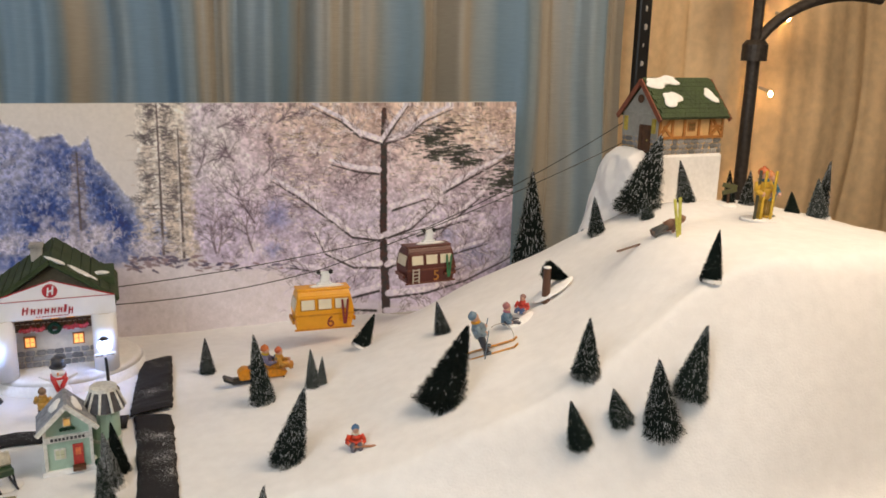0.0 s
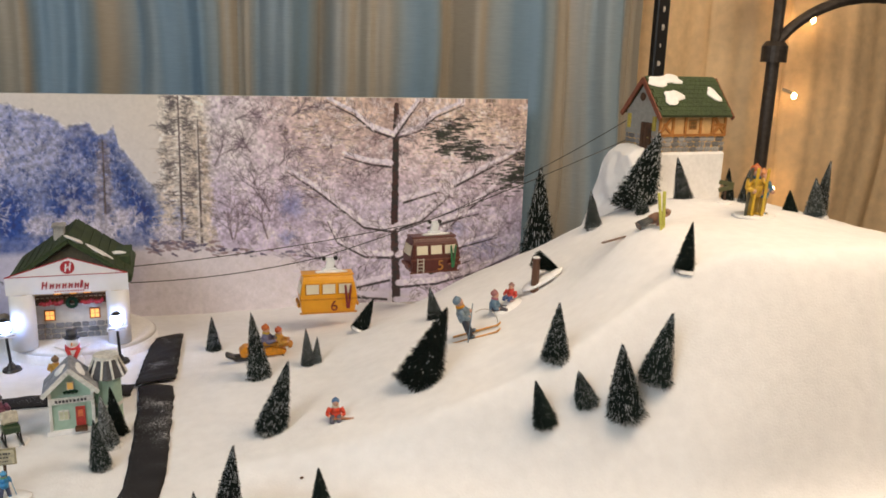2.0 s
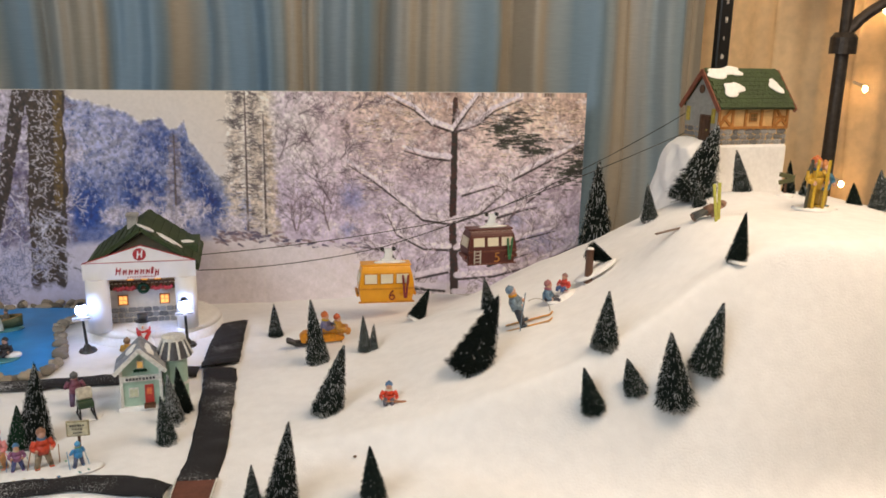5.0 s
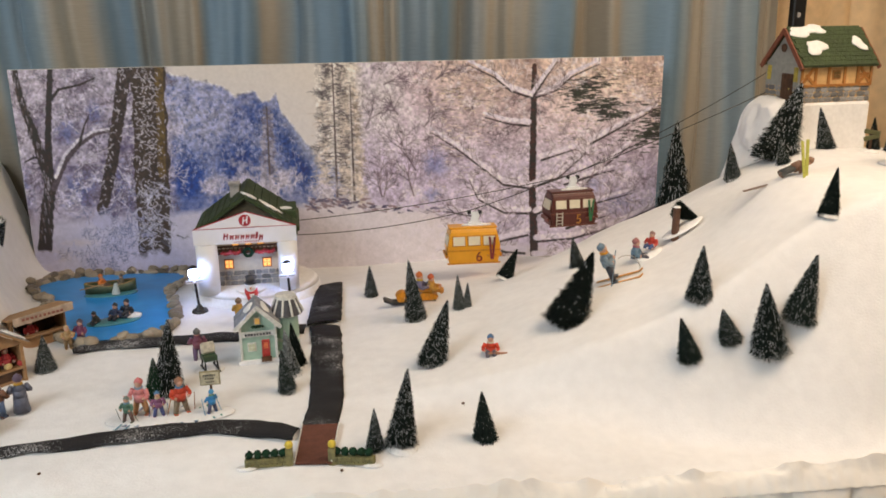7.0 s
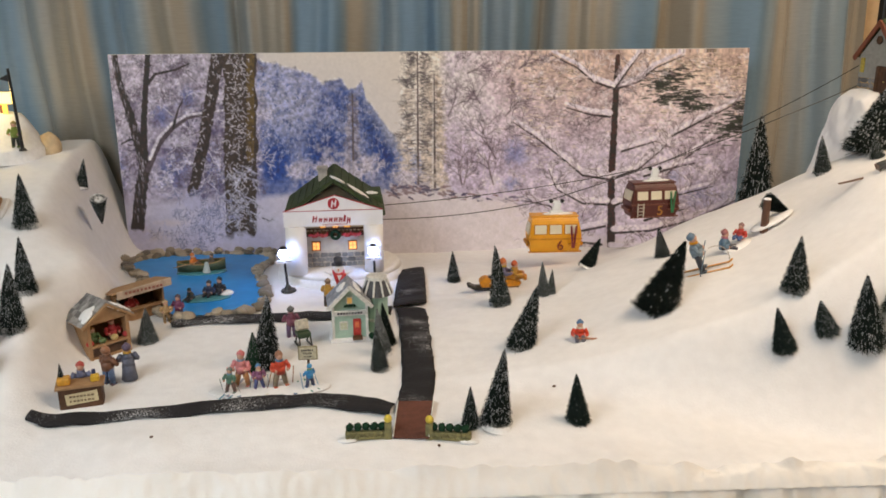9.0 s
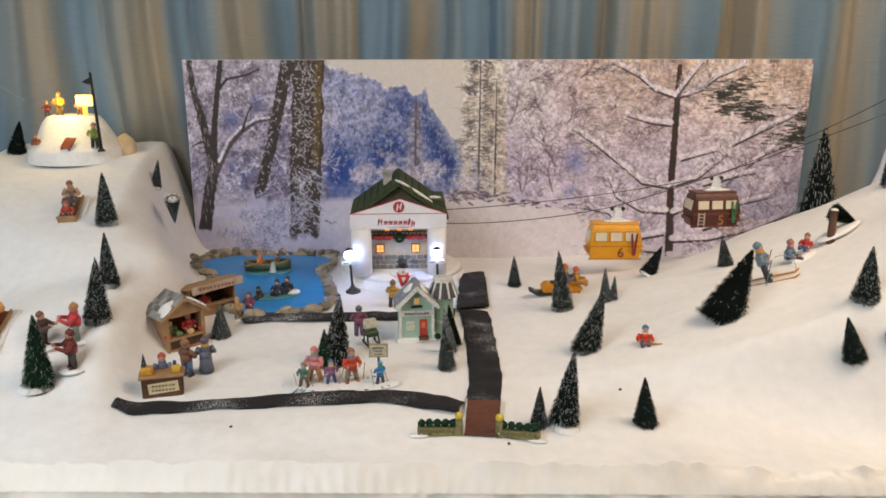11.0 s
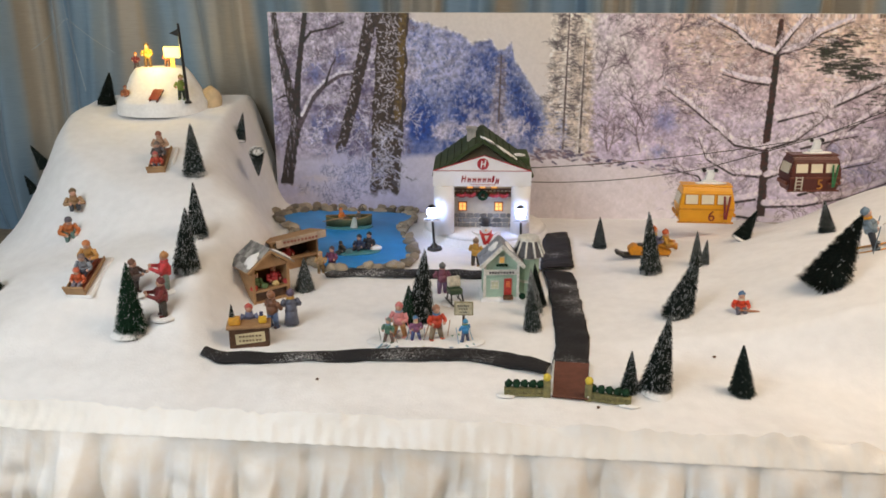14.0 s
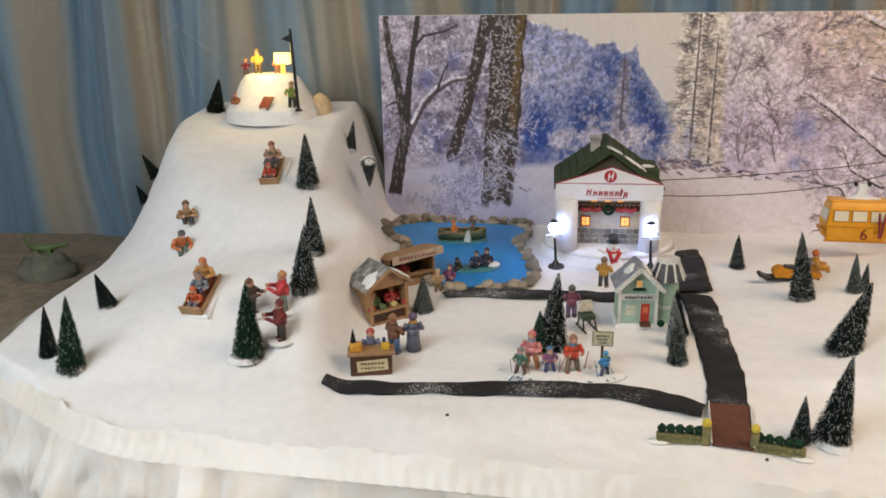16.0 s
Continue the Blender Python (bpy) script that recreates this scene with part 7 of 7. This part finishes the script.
for k, (dx, dy, reach) in enumerate(((-0.06, -0.02, 0.34), (0.05, 0.05, 0.32), (1.0, -0.2, 0.42), (0.5, 0.6, 0.30))):
    bm = bmesh.new()
    pts = [Vector((0.01 + dx * reach * f**1.4, dy * reach * f**1.4, 1.44 + 0.30 * math.sin(f * 1.9) * (0.55 if k == 2 else 1.0))) for f in np.linspace(0, 1, 12)]
    tube(bm, pts, 0.017, 12)
    arm = part("arm", bm, STEEL, fl)
    if k == 2:
        continue
    # glowing shades are assumed and added above the view
    bm = bmesh.new()
    rod(bm, pts[-1], pts[-1] + Vector((0.004, 0, -0.07)), 0.05, 0.075, 18)
    part("shade", bm, material("assumed_glowing_shade", (0.75, 0.55, 0.32), 0.4, glow=1.0, glow_colour=(1.0, 0.6, 0.28)), arm)
bulb_mat = material("warm_fairy_bulb", (1.0, 0.8, 0.5), 0.3, glow=90.0, glow_colour=(1.0, 0.55, 0.20))
wire = []
for k, (x, y, z) in enumerate(((2.840, 0.262, 0.20), (2.885, 0.262, 0.53), (2.925, 0.262, 0.79))):
    fb = root("fairy_light", pose(x, y, z), "small warm glowing fairy light on the curtain", "fairy light", "fairy lights")
    part("bulb", ball(bmesh.new(), (0, 0, 0), (0.008, 0.008, 0.011), 14), bulb_mat, fb, smooth=True)
    part("socket", rod(bmesh.new(), (0, 0.004, 0.008), (0, 0.060, 0.020), 0.006, 0.005, 10), paint((0.55, 0.50, 0.42)), fb)

# assumed ceiling fixtures, unseen, added to match the two area lamps
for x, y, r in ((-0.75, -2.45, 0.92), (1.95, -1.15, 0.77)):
    cl = root("assumed_ceiling_light", pose(x, y, 1.80), "assumed round white ceiling light, out of view", "ceiling light", "ceiling lights")
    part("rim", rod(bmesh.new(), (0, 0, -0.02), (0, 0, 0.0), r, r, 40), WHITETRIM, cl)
    part("diffuser", rod(bmesh.new(), (0, 0, -0.026), (0, 0, -0.021), r - 0.03, r - 0.02, 40), material("assumed_lit_diffuser", (0.9, 0.88, 0.82), 0.5, 0.02, 20.0, glow=1.0), cl)
# dark crumbs fallen on the snow
for k, (x, y) in enumerate(((0.955, -1.02), (0.300, -1.105), (0.740, -1.168))):
    bm = bmesh.new()
    ball(bm, (0, 0, 0.0015), (0.0032, 0.0024, 0.0020), 8)
    tagged(part("crumb", bm, DARKWOOD, None, "tiny dark crumb lying on the snow", smooth=True), "", "crumb", "crumbs").matrix_world = on_snow(x, y, 40 * k, up=0.001)

# thin pale threads hanging before the curtain
bm = bmesh.new()
for a, b in (((-0.700, 0.085, 0.415), (-0.588, 0.085, 0.503)), ((-0.588, 0.085, 0.503), (-0.455, 0.070, 0.410)), ((-0.588, 0.085, 0.503), (-0.556, 0.080, 0.300)), ((-0.588, 0.085, 0.503), (-0.600, 0.090, 0.640))):
    tube(bm, [Vector(a).lerp(Vector(b), f) + Vector((0, 0, -0.006 * math.sin(math.pi * f))) for f in np.linspace(0, 1, 8)], 0.0007, 6)
tagged(part("thread", bm, material("pale_thread", (0.34, 0.39, 0.42), 0.6), None, "thin pale thread strung before the blue curtain"), "", "thread")

# sand display on the next table, with a toy dinosaur
SAND = material("brown_sand", (0.23, 0.185, 0.135), 0.95, 0.2, 40.0, 0.6, 220.0)
w, h = 150, 90
u = np.linspace(-2.5, -0.672, w)[None].repeat(h, 0)
v = np.linspace(-0.95, 0.085, h)[:, None].repeat(w, 1)
tagged(sheet("sand_ground", u, v, -0.112 + 0.02 * (fractal(w, h, 12, 8, 77, 4) - 0.5), SAND), "brown sand covering the neighbouring display table", "sand", kind="structure")
tagged(part("sand_table", box(bmesh.new(), (-1.586, -0.43, -0.44), (1.82, 1.03, 0.62)), TABLE, None, "plain draped table under the sand"), "", "table", kind="structure")
rk = root("boulder", pose(-0.850, -0.290, -0.112), "mossy grey-green display boulder on the sand", "rock")
bm = bmesh.new()
ball(bm, (0, 0, 0.015), (0.075, 0.055, 0.050), 20)
for vv in bm.verts:
    vv.co *= 1 + 0.28 * noise.noise(vv.co * 30)
part("stone_body", bm, material("mossy_boulder", (0.17, 0.17, 0.13), 0.85, 0.35, 50.0, 0.7, second=(0.08, 0.085, 0.065)), rk, smooth=True)
for x, y, r in ((-1.02, -0.31, 0.022), (-1.00, -0.42, 0.035), (-0.93, -0.44, 0.02)):
    bm = bmesh.new()
    ball(bm, (0, 0, 0), (r, r * 0.8, r * 0.5), 12)
    tagged(part("small_rock", bm, material("sandstone_pebble", (0.30, 0.24, 0.17), 0.9, 0.2, 60.0, 0.4), None, "small sandstone pebble on the sand", smooth=True), "", "rock", "rocks on the sand").matrix_world = pose(x, y, -0.105)
bm = bmesh.new()
ball(bm, (0, 0, 0.018), (0.040, 0.014, 0.014), 14)
pts = [Vector((-0.034 - 0.030 * math.sin(f * 1.2), 0, 0.018 + 0.055 * f**1.6)) if f < 0.85 else Vector((-0.050 + 0.02 * (f - 0.85) * 6, 0, 0.060 + 0.012 * math.sin((f - 0.85) * 12))) for f in np.linspace(0, 1, 12)]
for k, (a, b) in enumerate(zip(pts, pts[1:])):
    rod(bm, a, b, 0.010 * (1 - k / 13), 0.010 * (1 - (k + 1) / 13), 8)
pts = [Vector((0.034 + 0.030 * f, 0, 0.020 + 0.006 * f)) for f in np.linspace(0, 1, 5)]
for k, (a, b) in enumerate(zip(pts, pts[1:])):
    rod(bm, a, b, 0.009 - 0.001 * k, None, 8)
ball(bm, (0.072, 0, 0.028), (0.016, 0.009, 0.009), 10)
for x in (-0.020, 0.022):
    for s in (-1, 1):
        rod(bm, (x, s * 0.010, 0.015), (x + 0.004, s * 0.016, -0.012), 0.006, 0.005, 8)
dn = part("toy_dinosaur", bm, paint((0.10, 0.16, 0.05)), None, "green toy dinosaur with curled tail on a boulder", smooth=True)
dn.matrix_world = pose(-0.850, -0.285, -0.048, 0, 0, 10) @ Matrix.Diagonal((0.75, 0.75, 0.75, 1))
tagged(dn, "", "toy")
